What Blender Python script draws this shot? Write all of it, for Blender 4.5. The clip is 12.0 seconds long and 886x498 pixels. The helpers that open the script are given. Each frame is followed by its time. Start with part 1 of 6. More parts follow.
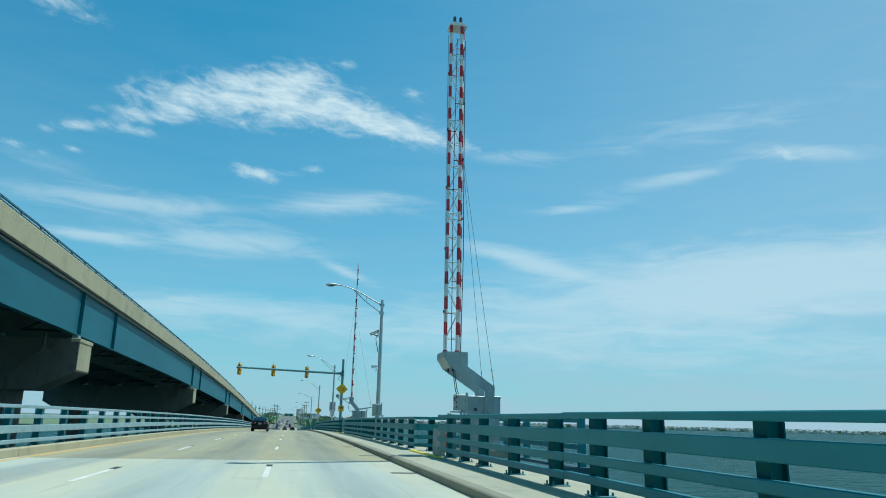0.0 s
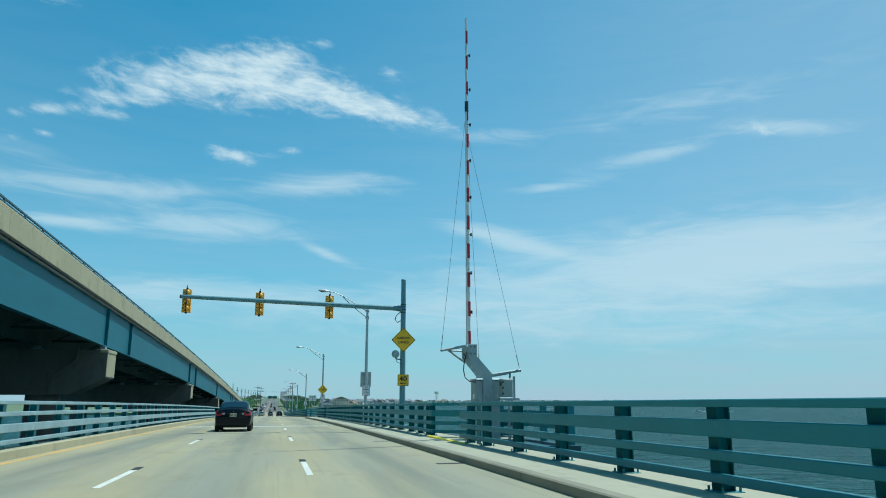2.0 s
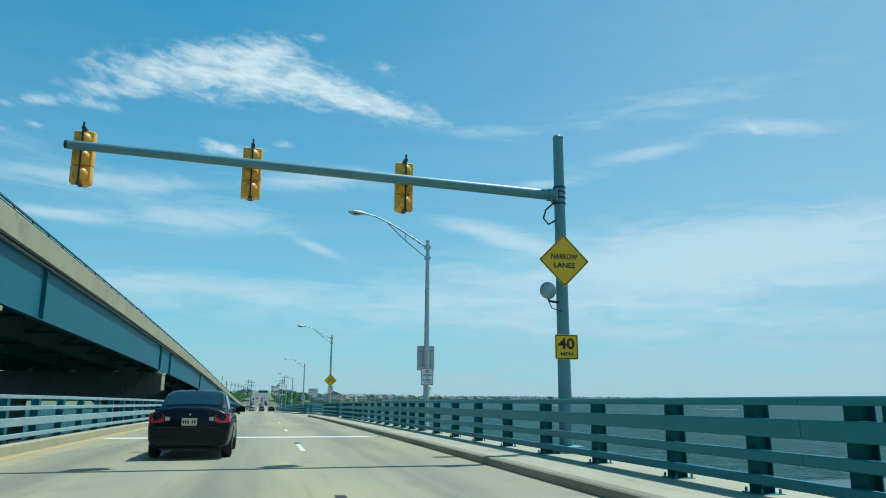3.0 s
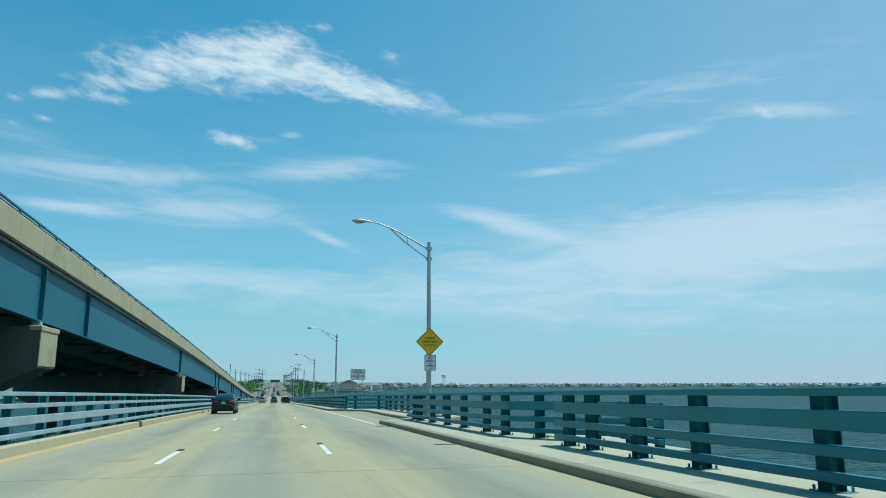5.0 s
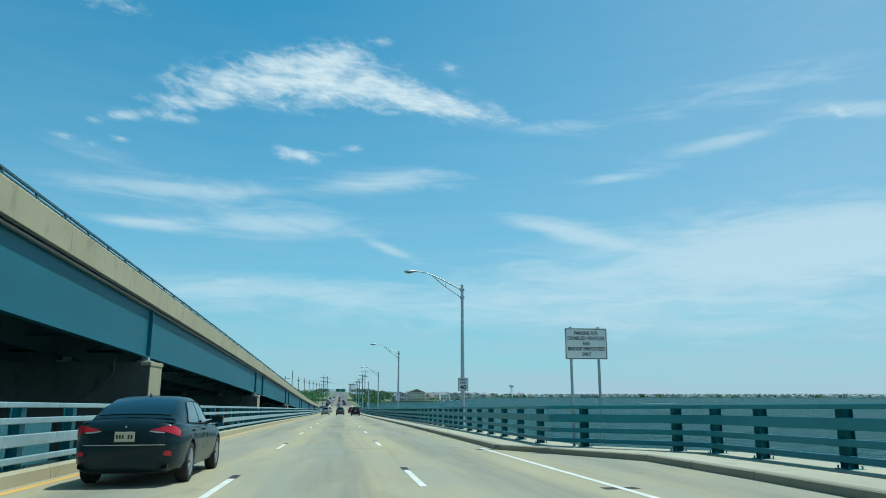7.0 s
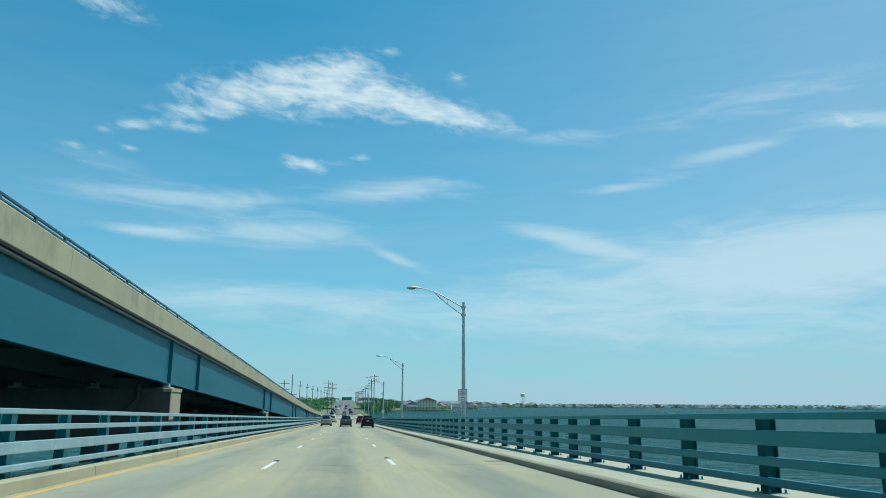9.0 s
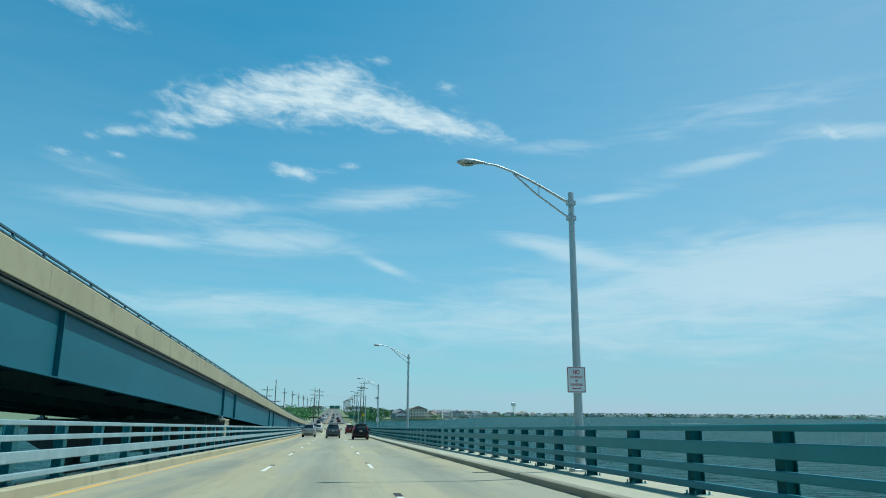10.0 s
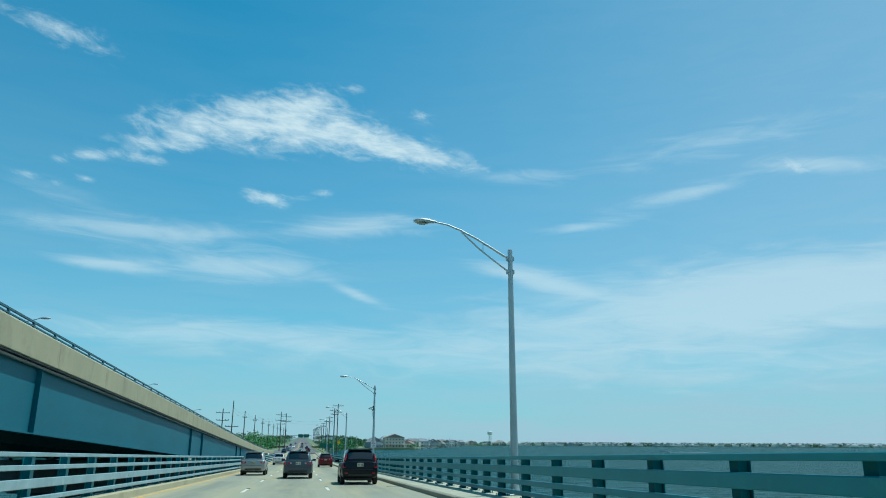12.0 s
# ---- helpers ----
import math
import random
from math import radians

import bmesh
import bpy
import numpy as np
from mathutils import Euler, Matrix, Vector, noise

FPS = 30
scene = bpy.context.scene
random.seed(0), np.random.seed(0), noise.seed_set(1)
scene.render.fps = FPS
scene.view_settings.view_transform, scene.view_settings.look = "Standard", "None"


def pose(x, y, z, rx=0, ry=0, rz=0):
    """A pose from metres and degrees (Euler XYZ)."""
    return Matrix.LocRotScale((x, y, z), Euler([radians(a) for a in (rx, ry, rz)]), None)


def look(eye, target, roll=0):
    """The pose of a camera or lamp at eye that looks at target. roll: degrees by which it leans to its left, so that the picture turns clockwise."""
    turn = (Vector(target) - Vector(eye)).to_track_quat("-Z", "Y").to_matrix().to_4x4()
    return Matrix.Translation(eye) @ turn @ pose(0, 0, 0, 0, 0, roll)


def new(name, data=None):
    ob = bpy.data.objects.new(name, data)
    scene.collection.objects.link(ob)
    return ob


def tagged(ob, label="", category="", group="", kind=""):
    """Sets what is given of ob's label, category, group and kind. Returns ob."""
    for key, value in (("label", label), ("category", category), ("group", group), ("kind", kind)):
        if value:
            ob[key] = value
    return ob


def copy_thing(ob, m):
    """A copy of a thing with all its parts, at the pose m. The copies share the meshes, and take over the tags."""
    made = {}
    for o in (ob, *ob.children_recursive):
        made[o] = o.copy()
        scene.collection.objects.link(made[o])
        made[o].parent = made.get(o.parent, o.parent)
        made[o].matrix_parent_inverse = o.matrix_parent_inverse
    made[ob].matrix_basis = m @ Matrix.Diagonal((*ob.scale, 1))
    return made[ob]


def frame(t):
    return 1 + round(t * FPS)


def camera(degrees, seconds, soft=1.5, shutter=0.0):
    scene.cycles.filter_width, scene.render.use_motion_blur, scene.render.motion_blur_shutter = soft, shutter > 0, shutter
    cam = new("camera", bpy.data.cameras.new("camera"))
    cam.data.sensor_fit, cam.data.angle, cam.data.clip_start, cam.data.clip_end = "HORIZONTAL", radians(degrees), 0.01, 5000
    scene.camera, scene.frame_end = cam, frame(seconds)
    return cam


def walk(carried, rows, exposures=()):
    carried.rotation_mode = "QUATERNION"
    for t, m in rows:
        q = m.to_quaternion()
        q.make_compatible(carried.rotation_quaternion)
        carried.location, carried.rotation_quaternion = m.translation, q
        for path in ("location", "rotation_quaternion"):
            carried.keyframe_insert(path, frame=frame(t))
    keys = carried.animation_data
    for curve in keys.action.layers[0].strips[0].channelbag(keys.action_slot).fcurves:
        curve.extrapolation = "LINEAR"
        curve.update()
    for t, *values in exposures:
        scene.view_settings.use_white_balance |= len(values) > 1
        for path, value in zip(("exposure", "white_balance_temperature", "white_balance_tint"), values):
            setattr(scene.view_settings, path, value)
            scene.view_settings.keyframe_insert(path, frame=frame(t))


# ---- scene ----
cam = camera(64.07, 12.0, soft=1.0)
PATH = [
    (0.0, pose(0.095, -0.048, 1.222, 103.641, -1.270, -11.890)),
    (0.5, pose(-0.287, 10.114, 1.266, 103.125, -1.112, -12.109)),
    (1.0, pose(-0.544, 20.257, 1.299, 102.759, -0.594, -12.493)),
    (1.5, pose(-0.810, 30.464, 1.297, 102.323, -0.245, -12.919)),
    (2.0, pose(-1.042, 40.659, 1.263, 102.021, 0.020, -13.216)),
    (2.5, pose(-1.182, 50.777, 1.200, 101.863, 0.051, -13.546)),
    (3.0, pose(-1.389, 61.075, 1.125, 101.689, -0.382, -13.956)),
    (3.2, pose(-1.440, 65.261, 1.095, 101.584, -0.541, -13.999)),
    (4.8, pose(-1.553, 98.872, 0.760, 100.918, 0.002, -13.666)),
    (5.0, pose(-1.524, 103.088, 0.708, 100.766, 0.150, -13.096)),
    (5.5, pose(-1.507, 113.687, 0.559, 100.686, 0.390, -11.565)),
    (6.0, pose(-1.606, 124.367, 0.401, 100.827, 0.449, -10.079)),
    (6.5, pose(-1.699, 135.080, 0.231, 101.154, 0.212, -8.801)),
    (7.0, pose(-1.706, 145.829, 0.050, 101.572, -0.014, -8.062)),
    (7.2, pose(-1.720, 150.203, -0.031, 101.765, 0.054, -7.613)),
    (8.8, pose(-1.648, 185.374, -0.747, 102.156, 0.163, -7.363)),
    (9.0, pose(-1.636, 189.791, -0.841, 102.316, -0.293, -7.550)),
    (9.5, pose(-1.603, 200.796, -1.052, 102.592, -0.343, -7.903)),
    (10.0, pose(-1.584, 211.857, -1.272, 103.031, -0.362, -8.476)),
    (10.5, pose(-1.623, 222.946, -1.485, 103.735, -0.438, -9.207)),
    (11.0, pose(-1.570, 234.122, -1.713, 104.399, -0.362, -9.875)),
    (11.5, pose(-1.491, 245.413, -1.962, 104.960, -0.376, -10.497)),
    (12.0, pose(-1.417, 256.806, -2.228, 105.304, -0.258, -10.745)),
]
# the camera was carried in a car at about 21 m/s over a long road bridge; y runs along the bridge
EXPOSURE, KELVIN, TINT = -0.3, 5720, -4.0
walk(cam, PATH, exposures=[(0.0, EXPOSURE - 0.04, KELVIN - 130, TINT - 2), (1.5, EXPOSURE - 0.05, KELVIN - 90, TINT - 1), (2.5, EXPOSURE - 0.01, KELVIN - 70, TINT - 1), (3.4, EXPOSURE, KELVIN, TINT), (5.5, EXPOSURE, KELVIN, TINT), (6.1, EXPOSURE + 0.07, KELVIN, TINT), (7.0, EXPOSURE, KELVIN, TINT), (9.6, EXPOSURE, KELVIN, TINT), (10.8, EXPOSURE - 0.06, KELVIN - 150, TINT - 3), (12.0, EXPOSURE - 0.06, KELVIN - 200, TINT - 3)])

# ---- world and sun ----
SUN_EL, SUN_AZ = 66.0, 67.0  # degrees; the azimuth runs from +y towards +x


def build_world():
    world = bpy.data.worlds.new("sky")
    scene.world = world
    world.use_nodes = True
    nt = world.node_tree
    nodes, link = nt.nodes, nt.links.new
    nodes.clear()

    def value(v):
        n = nodes.new("ShaderNodeValue")
        n.outputs[0].default_value = v
        return n.outputs[0]

    def op(kind, a, b=0.0, c=0.0):
        n = nodes.new("ShaderNodeMath")
        n.operation = kind
        for s, v in zip(n.inputs, (a, b, c)):
            if isinstance(v, (int, float)):
                s.default_value = v
            else:
                link(v, s)
        return n.outputs[0]

    sky = nodes.new("ShaderNodeTexSky")
    sky.sky_type, sky.sun_disc = "NISHITA", False
    sky.sun_elevation, sky.sun_rotation = radians(SUN_EL), radians(SUN_AZ)
    sky.altitude, sky.air_density, sky.dust_density, sky.ozone_density = 0, 1.0, 0.25, 2.5
    tint = nodes.new("ShaderNodeMix")
    tint.data_type, tint.blend_type = "RGBA", "MULTIPLY"
    tint.inputs["Factor"].default_value = 1.0
    link(sky.outputs[0], tint.inputs[6])
    tint.inputs[7].default_value = SKY_TINT

    coord = nodes.new("ShaderNodeTexCoord").outputs["Generated"]
    sep = nodes.new("ShaderNodeSeparateXYZ")
    link(coord, sep.inputs[0])
    az = op("MULTIPLY", op("ARCTAN2", sep.outputs[0], sep.outputs[1]), 57.29578)
    el = op("MULTIPLY", op("ARCSINE", sep.outputs[2]), 57.29578)

    def plane(sa, se, skew=0.0):
        n = nodes.new("ShaderNodeCombineXYZ")
        link(op("MULTIPLY", op("ADD", az, op("MULTIPLY", el, skew)), sa), n.inputs[0])
        link(op("MULTIPLY", el, se), n.inputs[1])
        return n.outputs[0]

    def noise_tex(vec, scale, detail, rough, warp=0.0):
        n = nodes.new("ShaderNodeTexNoise")
        n.inputs["Scale"].default_value, n.inputs["Detail"].default_value = scale, detail
        n.inputs["Roughness"].default_value, n.inputs["Distortion"].default_value = rough, warp
        link(vec, n.inputs["Vector"])
        return n.outputs["Fac"]

    torn = noise_tex(plane(0.62, 1.35, 0.9), 0.62, 10.0, 0.64, 0.35)     # ragged edges of the cumulus
    wisp = noise_tex(plane(0.35, 1.9, 0.6), 0.42, 6.0, 0.6, 0.8)     # long streaks
    haze = noise_tex(plane(0.12, 1.0), 0.6, 4.0, 0.55, 0.3)

    def blobs(rows):
        total = None
        for a, e, wa, we, turn, gain in rows:
            c, s = math.cos(radians(turn)), math.sin(radians(turn))
            da, de = op("SUBTRACT", az, a), op("SUBTRACT", el, e)
            u = op("DIVIDE", op("ADD", op("MULTIPLY", da, c), op("MULTIPLY", de, s)), wa)
            v = op("DIVIDE", op("SUBTRACT", op("MULTIPLY", de, c), op("MULTIPLY", da, s)), we)
            r = op("ADD", op("MULTIPLY", u, u), op("MULTIPLY", v, v))
            g = op("MULTIPLY", op("POWER", 2.71828, op("MULTIPLY", r, -1.0)), gain)
            total = g if total is None else op("ADD", total, g)
        return total

    def ramp(x, lo, hi):
        n = nodes.new("ShaderNodeMapRange")
        n.interpolation_type = "SMOOTHSTEP"
        link(x, n.inputs[0])
        n.inputs[1].default_value, n.inputs[2].default_value = lo, hi
        return n.outputs[0]

    thick = blobs(THICK_CLOUDS)
    thin = blobs(THIN_CLOUDS)
    m1 = ramp(op("ADD", thick, op("MULTIPLY", op("SUBTRACT", torn, 0.5), 2.5)), 0.12, 1.45)
    m1 = op("MULTIPLY", m1, ramp(thick, 0.06, 0.3))
    # thinner places inside the cloud
    m1 = op("MULTIPLY", m1, op("ADD", 0.74, op("MULTIPLY", ramp(noise_tex(plane(0.5, 2.4, 0.5), 0.9, 6.0, 0.6, 0.2), 0.36, 0.6), 0.26)))
    m2 = ramp(op("ADD", thin, op("MULTIPLY", op("SUBTRACT", wisp, 0.5), 1.3)), 0.12, 1.15)
    m2 = op("MULTIPLY", m2, ramp(thin, 0.02, 0.3))
    # a pale veil that thickens towards the horizon, with long bands in it
    low = op("POWER", 2.71828, op("MULTIPLY", op("MAXIMUM", el, 0.0), -0.064))
    m3 = op("MULTIPLY", low, op("ADD", 0.9, op("MULTIPLY", op("SUBTRACT", haze, 0.5), 0.5)))
    # high thin haze on the side of the sun
    east = op("MULTIPLY", ramp(az, -12.0, 60.0), op("ADD", 0.48, op("MULTIPLY", op("SUBTRACT", wisp, 0.5), 0.2)))
    m3 = op("ADD", m3, op("MULTIPLY", op("SUBTRACT", 1.0, m3), east))
    cover = op("MAXIMUM", op("MULTIPLY", m1, 0.95), op("MULTIPLY", m2, 0.55))
    pale = nodes.new("ShaderNodeMix")
    pale.data_type = "RGBA"
    link(op("MINIMUM", op("MULTIPLY", m3, VEIL), 1.0), pale.inputs["Factor"])
    link(tint.outputs[2], pale.inputs[6])
    pale.inputs[7].default_value = VEIL_COLOUR
    mix = nodes.new("ShaderNodeMix")
    mix.data_type = "RGBA"
    link(cover, mix.inputs["Factor"])
    link(pale.outputs[2], mix.inputs[6])
    mix.inputs[7].default_value = CLOUD_COLOUR
    back = nodes.new("ShaderNodeBackground")
    back.inputs["Strength"].default_value = SKY_STRENGTH
    link(mix.outputs[2], back.inputs["Color"])
    out = nodes.new("ShaderNodeOutputWorld")
    link(back.outputs[0], out.inputs["Surface"])


SKY_STRENGTH = 0.1
SKY_TINT = (0.12, 1.36, 1.41, 1)
CLOUD_COLOUR = (9.3, 9.8, 10.0, 1)
VEIL_COLOUR = (5.85, 6.8, 7.85, 1)
VEIL = 1.0
# azimuth, elevation, half width, half height (degrees), turn, weight
THICK_CLOUDS = [
    (-3.5, 24.2, 6.5, 1.7, -2, 1.15), (-10.8, 23.5, 3.8, 0.9, 2, 0.85), (6.3, 23.4, 5.4, 1.25, -12, 1.15),
    (-0.8, 26.5, 3.6, 1.2, 3, 0.85), (-12.5, 22.0, 4.2, 0.7, 8, 0.8), (12.0, 22.2, 2.6, 0.5, -12, 0.6), (-6.5, 25.6, 2.4, 0.6, 8, 0.45),
    (-4.0, 18.75, 2.0, 0.6, -6, 0.95), (-0.1, 19.35, 1.3, 0.4, 8, 0.52), (-17.2, 20.3, 2.8, 0.45, 14, 0.75), (-13.6, 20.6, 1.9, 0.35, 0, 0.6),
    (-20.6, 18.0, 2.2, 0.4, -6, 0.42), (-17.9, 18.5, 1.0, 0.3, 0, 0.4), (2.8, 27.7, 0.8, 0.5, -20, 0.5),
    (8.6, 26.0, 2.0, 0.8, -15, 0.32), (-21.0, 28.5, 4.4, 1.1, -10, 0.62), (38.6, 19.9, 1.5, 0.6, -25, 0.62),
]
THIN_CLOUDS = [
    (-13.7, 15.3, 9.0, 1.0, 2, 0.8), (3.6, 16.9, 7.5, 1.0, 4, 0.85), (-5.6, 13.2, 8.0, 1.2, 0, 0.9), (-15.5, 12.6, 4.0, 0.45, -2, 0.8),
    (3.6, 11.5, 2.2, 0.4, -22, 0.7), (30.3, 18.7, 5.6, 0.65, 7, 0.75), (41.0, 19.4, 4.0, 0.7, -10, 0.85), (22.6, 16.8, 3.8, 0.5, 3, 0.85),
    (36.0, 10.5, 20.0, 3.2, 2, 1.25), (17.5, 13.0, 5.0, 0.7, -14, 0.9), (-20.0, 17.6, 4.0, 0.8, -5, 0.4), (6.0, 7.2, 22.0, 1.8, 0, 0.55),
    (-10.0, 8.2, 12.0, 1.1, 0, 0.5), (33.0, 22.3, 11.0, 1.3, 5, 0.55), (15.5, 21.2, 6.0, 0.7, -4, 0.5), (34.0, 5.0, 26.0, 1.6, 0, 0.45),
]
build_world()

sun = new("sun", bpy.data.lights.new("sun", "SUN"))
sun.data.energy, sun.data.angle, sun.data.color = 5.0, radians(0.53), (1.0, 0.95, 0.87)
_s = Vector((math.sin(radians(SUN_AZ)) * math.cos(radians(SUN_EL)), math.cos(radians(SUN_AZ)) * math.cos(radians(SUN_EL)), math.sin(radians(SUN_EL))))
sun.matrix_world = look(_s * 100, (0, 0, 0))


# ---- materials ----
def mat(name, col, rough=0.6, metal=0.0, var=0.12, big=0.6, fine=30.0, bump=0.15, stretch=(1, 1, 1), col2=None, patch=0.0, coat=0.0, spec=0.5, island=0.0):
    """A painted, cast or worn surface: broad stains, fine grain, relief and uneven gloss."""
    m = bpy.data.materials.new(name)
    m.use_nodes = True
    nt = m.node_tree
    nodes, link = nt.nodes, nt.links.new
    b = nodes["Principled BSDF"]
    b.inputs["Metallic"].default_value = metal
    b.inputs["Coat Weight"].default_value = coat
    b.inputs["Coat Roughness"].default_value = 0.06
    b.inputs["Specular IOR Level"].default_value = spec
    tc = nodes.new("ShaderNodeTexCoord")
    mp = nodes.new("ShaderNodeMapping")
    mp.inputs["Scale"].default_value = stretch
    link(tc.outputs["Object"], mp.inputs[0])

    def tex(scale, detail):
        n = nodes.new("ShaderNodeTexNoise")
        n.inputs["Scale"].default_value, n.inputs["Detail"].default_value, n.inputs["Roughness"].default_value = scale, detail, 0.62
        link(mp.outputs[0], n.inputs["Vector"])
        return n.outputs["Fac"]

    def mixed(a, c, fac):
        n = nodes.new("ShaderNodeMix")
        n.data_type = "RGBA"
        for s, v in ((n.inputs[6], a), (n.inputs[7], c), (n.inputs["Factor"], fac)):
            if isinstance(v, tuple):
                s.default_value = (*v, 1)
            else:
                link(v, s)
        return n.outputs[2]

    def span(x, lo, hi, to0=0.0, to1=1.0):
        n = nodes.new("ShaderNodeMapRange")
        link(x, n.inputs[0])
        for k, v in zip((1, 2, 3, 4), (lo, hi, to0, to1)):
            n.inputs[k].default_value = v
        return n.outputs[0]

    broad, grain = tex(big, 5.0), tex(fine, 4.0)
    dark = tuple(c * (1 - var * 1.3) for c in col)
    light = tuple(min(1.0, c * (1 + var)) for c in col)
    c = mixed(dark, light, span(broad, 0.3, 0.7))
    c = mixed(c, tuple(min(1.0, v * 1.12) for v in col), span(grain, 0.42, 0.75, 0.0, 0.5))
    if col2 is not None:
        spots = tex(big * 3.7, 6.0)
        c = mixed(c, col2, span(spots, 0.62 - patch * 0.2, 0.70, 0.0, min(1.0, patch * 2)))
    if island:
        info = nodes.new("ShaderNodeObjectInfo")
        h = nodes.new("ShaderNodeHueSaturation")
        link(c, h.inputs["Color"])
        link(span(info.outputs["Random"], 0, 1, 1 - island, 1 + island), h.inputs["Value"])
        c = h.outputs[0]
    link(c, b.inputs["Base Color"])
    link(span(grain, 0.3, 0.7, max(0.03, rough * 0.85), min(1.0, rough * 1.15)), b.inputs["Roughness"])
    if bump:
        n = nodes.new("ShaderNodeBump")
        n.inputs["Strength"].default_value, n.inputs["Distance"].default_value = bump, 0.01
        link(grain, n.inputs["Height"])
        link(n.outputs[0], b.inputs["Normal"])
    return m


def glass_mat(name, col, rough=0.03, coat=0.5):
    m = bpy.data.materials.new(name)
    m.use_nodes = True
    b = m.node_tree.nodes["Principled BSDF"]
    b.inputs["Base Color"].default_value = (*col, 1)
    b.inputs["Roughness"].default_value = rough
    b.inputs["Specular IOR Level"].default_value = 0.6
    b.inputs["Coat Weight"].default_value = coat
    return m


def road_mat(name, col, stain):
    """Worn bridge deck concrete: streaks along the wheel paths, blotches, fine grain."""
    m = mat(name, col, 0.85, 0, 0.10, 0.25, 40.0, 0.25, (1.4, 0.35, 1), tuple(c * stain for c in col), 0.22)
    nt = m.node_tree
    nodes, link = nt.nodes, nt.links.new
    b = nodes["Principled BSDF"]
    base = b.inputs["Base Color"].links[0].from_socket
    geo = nodes.new("ShaderNodeNewGeometry")
    sep = nodes.new("ShaderNodeSeparateXYZ")
    link(geo.outputs["Position"], sep.inputs[0])
    # polished, rubber-darkened paths within each lane, period about one lane
    w = nodes.new("ShaderNodeMath")
    w.operation = "MULTIPLY_ADD"
    link(sep.outputs[0], w.inputs[0])
    w.inputs[1].default_value, w.inputs[2].default_value = 2 * math.pi / 3.31, 0.6 + math.pi
    s = nodes.new("ShaderNodeMath")
    s.operation = "COSINE"
    link(w.outputs[0], s.inputs[0])
    mp = nodes.new("ShaderNodeMapping")
    mp.inputs["Scale"].default_value = (2.2, 0.07, 1)
    link(geo.outputs["Position"], mp.inputs[0])
    n = nodes.new("ShaderNodeTexNoise")
    n.inputs["Scale"].default_value, n.inputs["Detail"].default_value = 1.0, 5.0
    link(mp.outputs[0], n.inputs["Vector"])
    mul = nodes.new("ShaderNodeMath")
    mul.operation = "MULTIPLY_ADD"
    link(s.outputs[0], mul.inputs[0])
    mul.inputs[1].default_value = 0.30
    link(n.outputs["Fac"], mul.inputs[2])
    r = nodes.new("ShaderNodeMapRange")
    link(mul.outputs[0], r.inputs[0])
    for k, v in zip((1, 2, 3, 4), (0.35, 0.85, 0.0, 0.95)):
        r.inputs[k].default_value = v
    mix = nodes.new("ShaderNodeMix")
    mix.data_type = "RGBA"
    link(r.outputs[0], mix.inputs["Factor"])
    link(base, mix.inputs[6])
    mix.inputs[7].default_value = (col[0] * 0.56, col[1] * 0.64, col[2] * 0.80, 1)

    def layer(under, scale, size, detail, lo, hi, strength, tone):
        """Patches of another tone over what lies under them."""
        m2 = nodes.new("ShaderNodeMapping")
        m2.inputs["Scale"].default_value = scale
        link(geo.outputs["Position"], m2.inputs[0])
        t = nodes.new("ShaderNodeTexNoise")
        t.inputs["Scale"].default_value, t.inputs["Detail"].default_value, t.inputs["Roughness"].default_value = size, detail, 0.6
        link(m2.outputs[0], t.inputs["Vector"])
        rr = nodes.new("ShaderNodeMapRange")
        link(t.outputs["Fac"], rr.inputs[0])
        for k, v in zip((1, 2, 3, 4), (lo, hi, 0.0, strength)):
            rr.inputs[k].default_value = v
        mm = nodes.new("ShaderNodeMix")
        mm.data_type = "RGBA"
        link(rr.outputs[0], mm.inputs["Factor"])
        link(under, mm.inputs[6])
        mm.inputs[7].default_value = (*tone, 1)
        return mm.outputs[2]

    c = layer(mix.outputs[2], (0.55, 0.045, 1), 1.0, 4.0, 0.42, 0.62, 0.75, (col[0] * 0.80, col[1] * 0.90, col[2] * 1.12))   # greyed, worn stretches
    c = layer(c, (0.5, 0.10, 1), 1.3, 5.0, 0.52, 0.70, 0.45, (min(1, col[0] * 1.14), min(1, col[1] * 1.11), col[2] * 1.02))      # sandy, yellowish stretches
    c = layer(c, (1.0, 0.5, 1), 0.9, 7.0, 0.60, 0.72, 0.45, (col[0] * 0.55, col[1] * 0.57, col[2] * 0.62))                      # oil and patch stains
    c = layer(c, (6.0, 0.12, 1), 1.0, 3.0, 0.58, 0.75, 0.4, (col[0] * 0.62, col[1] * 0.66, col[2] * 0.72))                      # thin tyre streaks
    c = layer(c, (1.5, 1.5, 1), 14.0, 4.0, 0.60, 0.78, 0.35, (col[0] * 0.6, col[1] * 0.6, col[2] * 0.6))                        # pitting
    link(c, b.inputs["Base Color"])
    return m


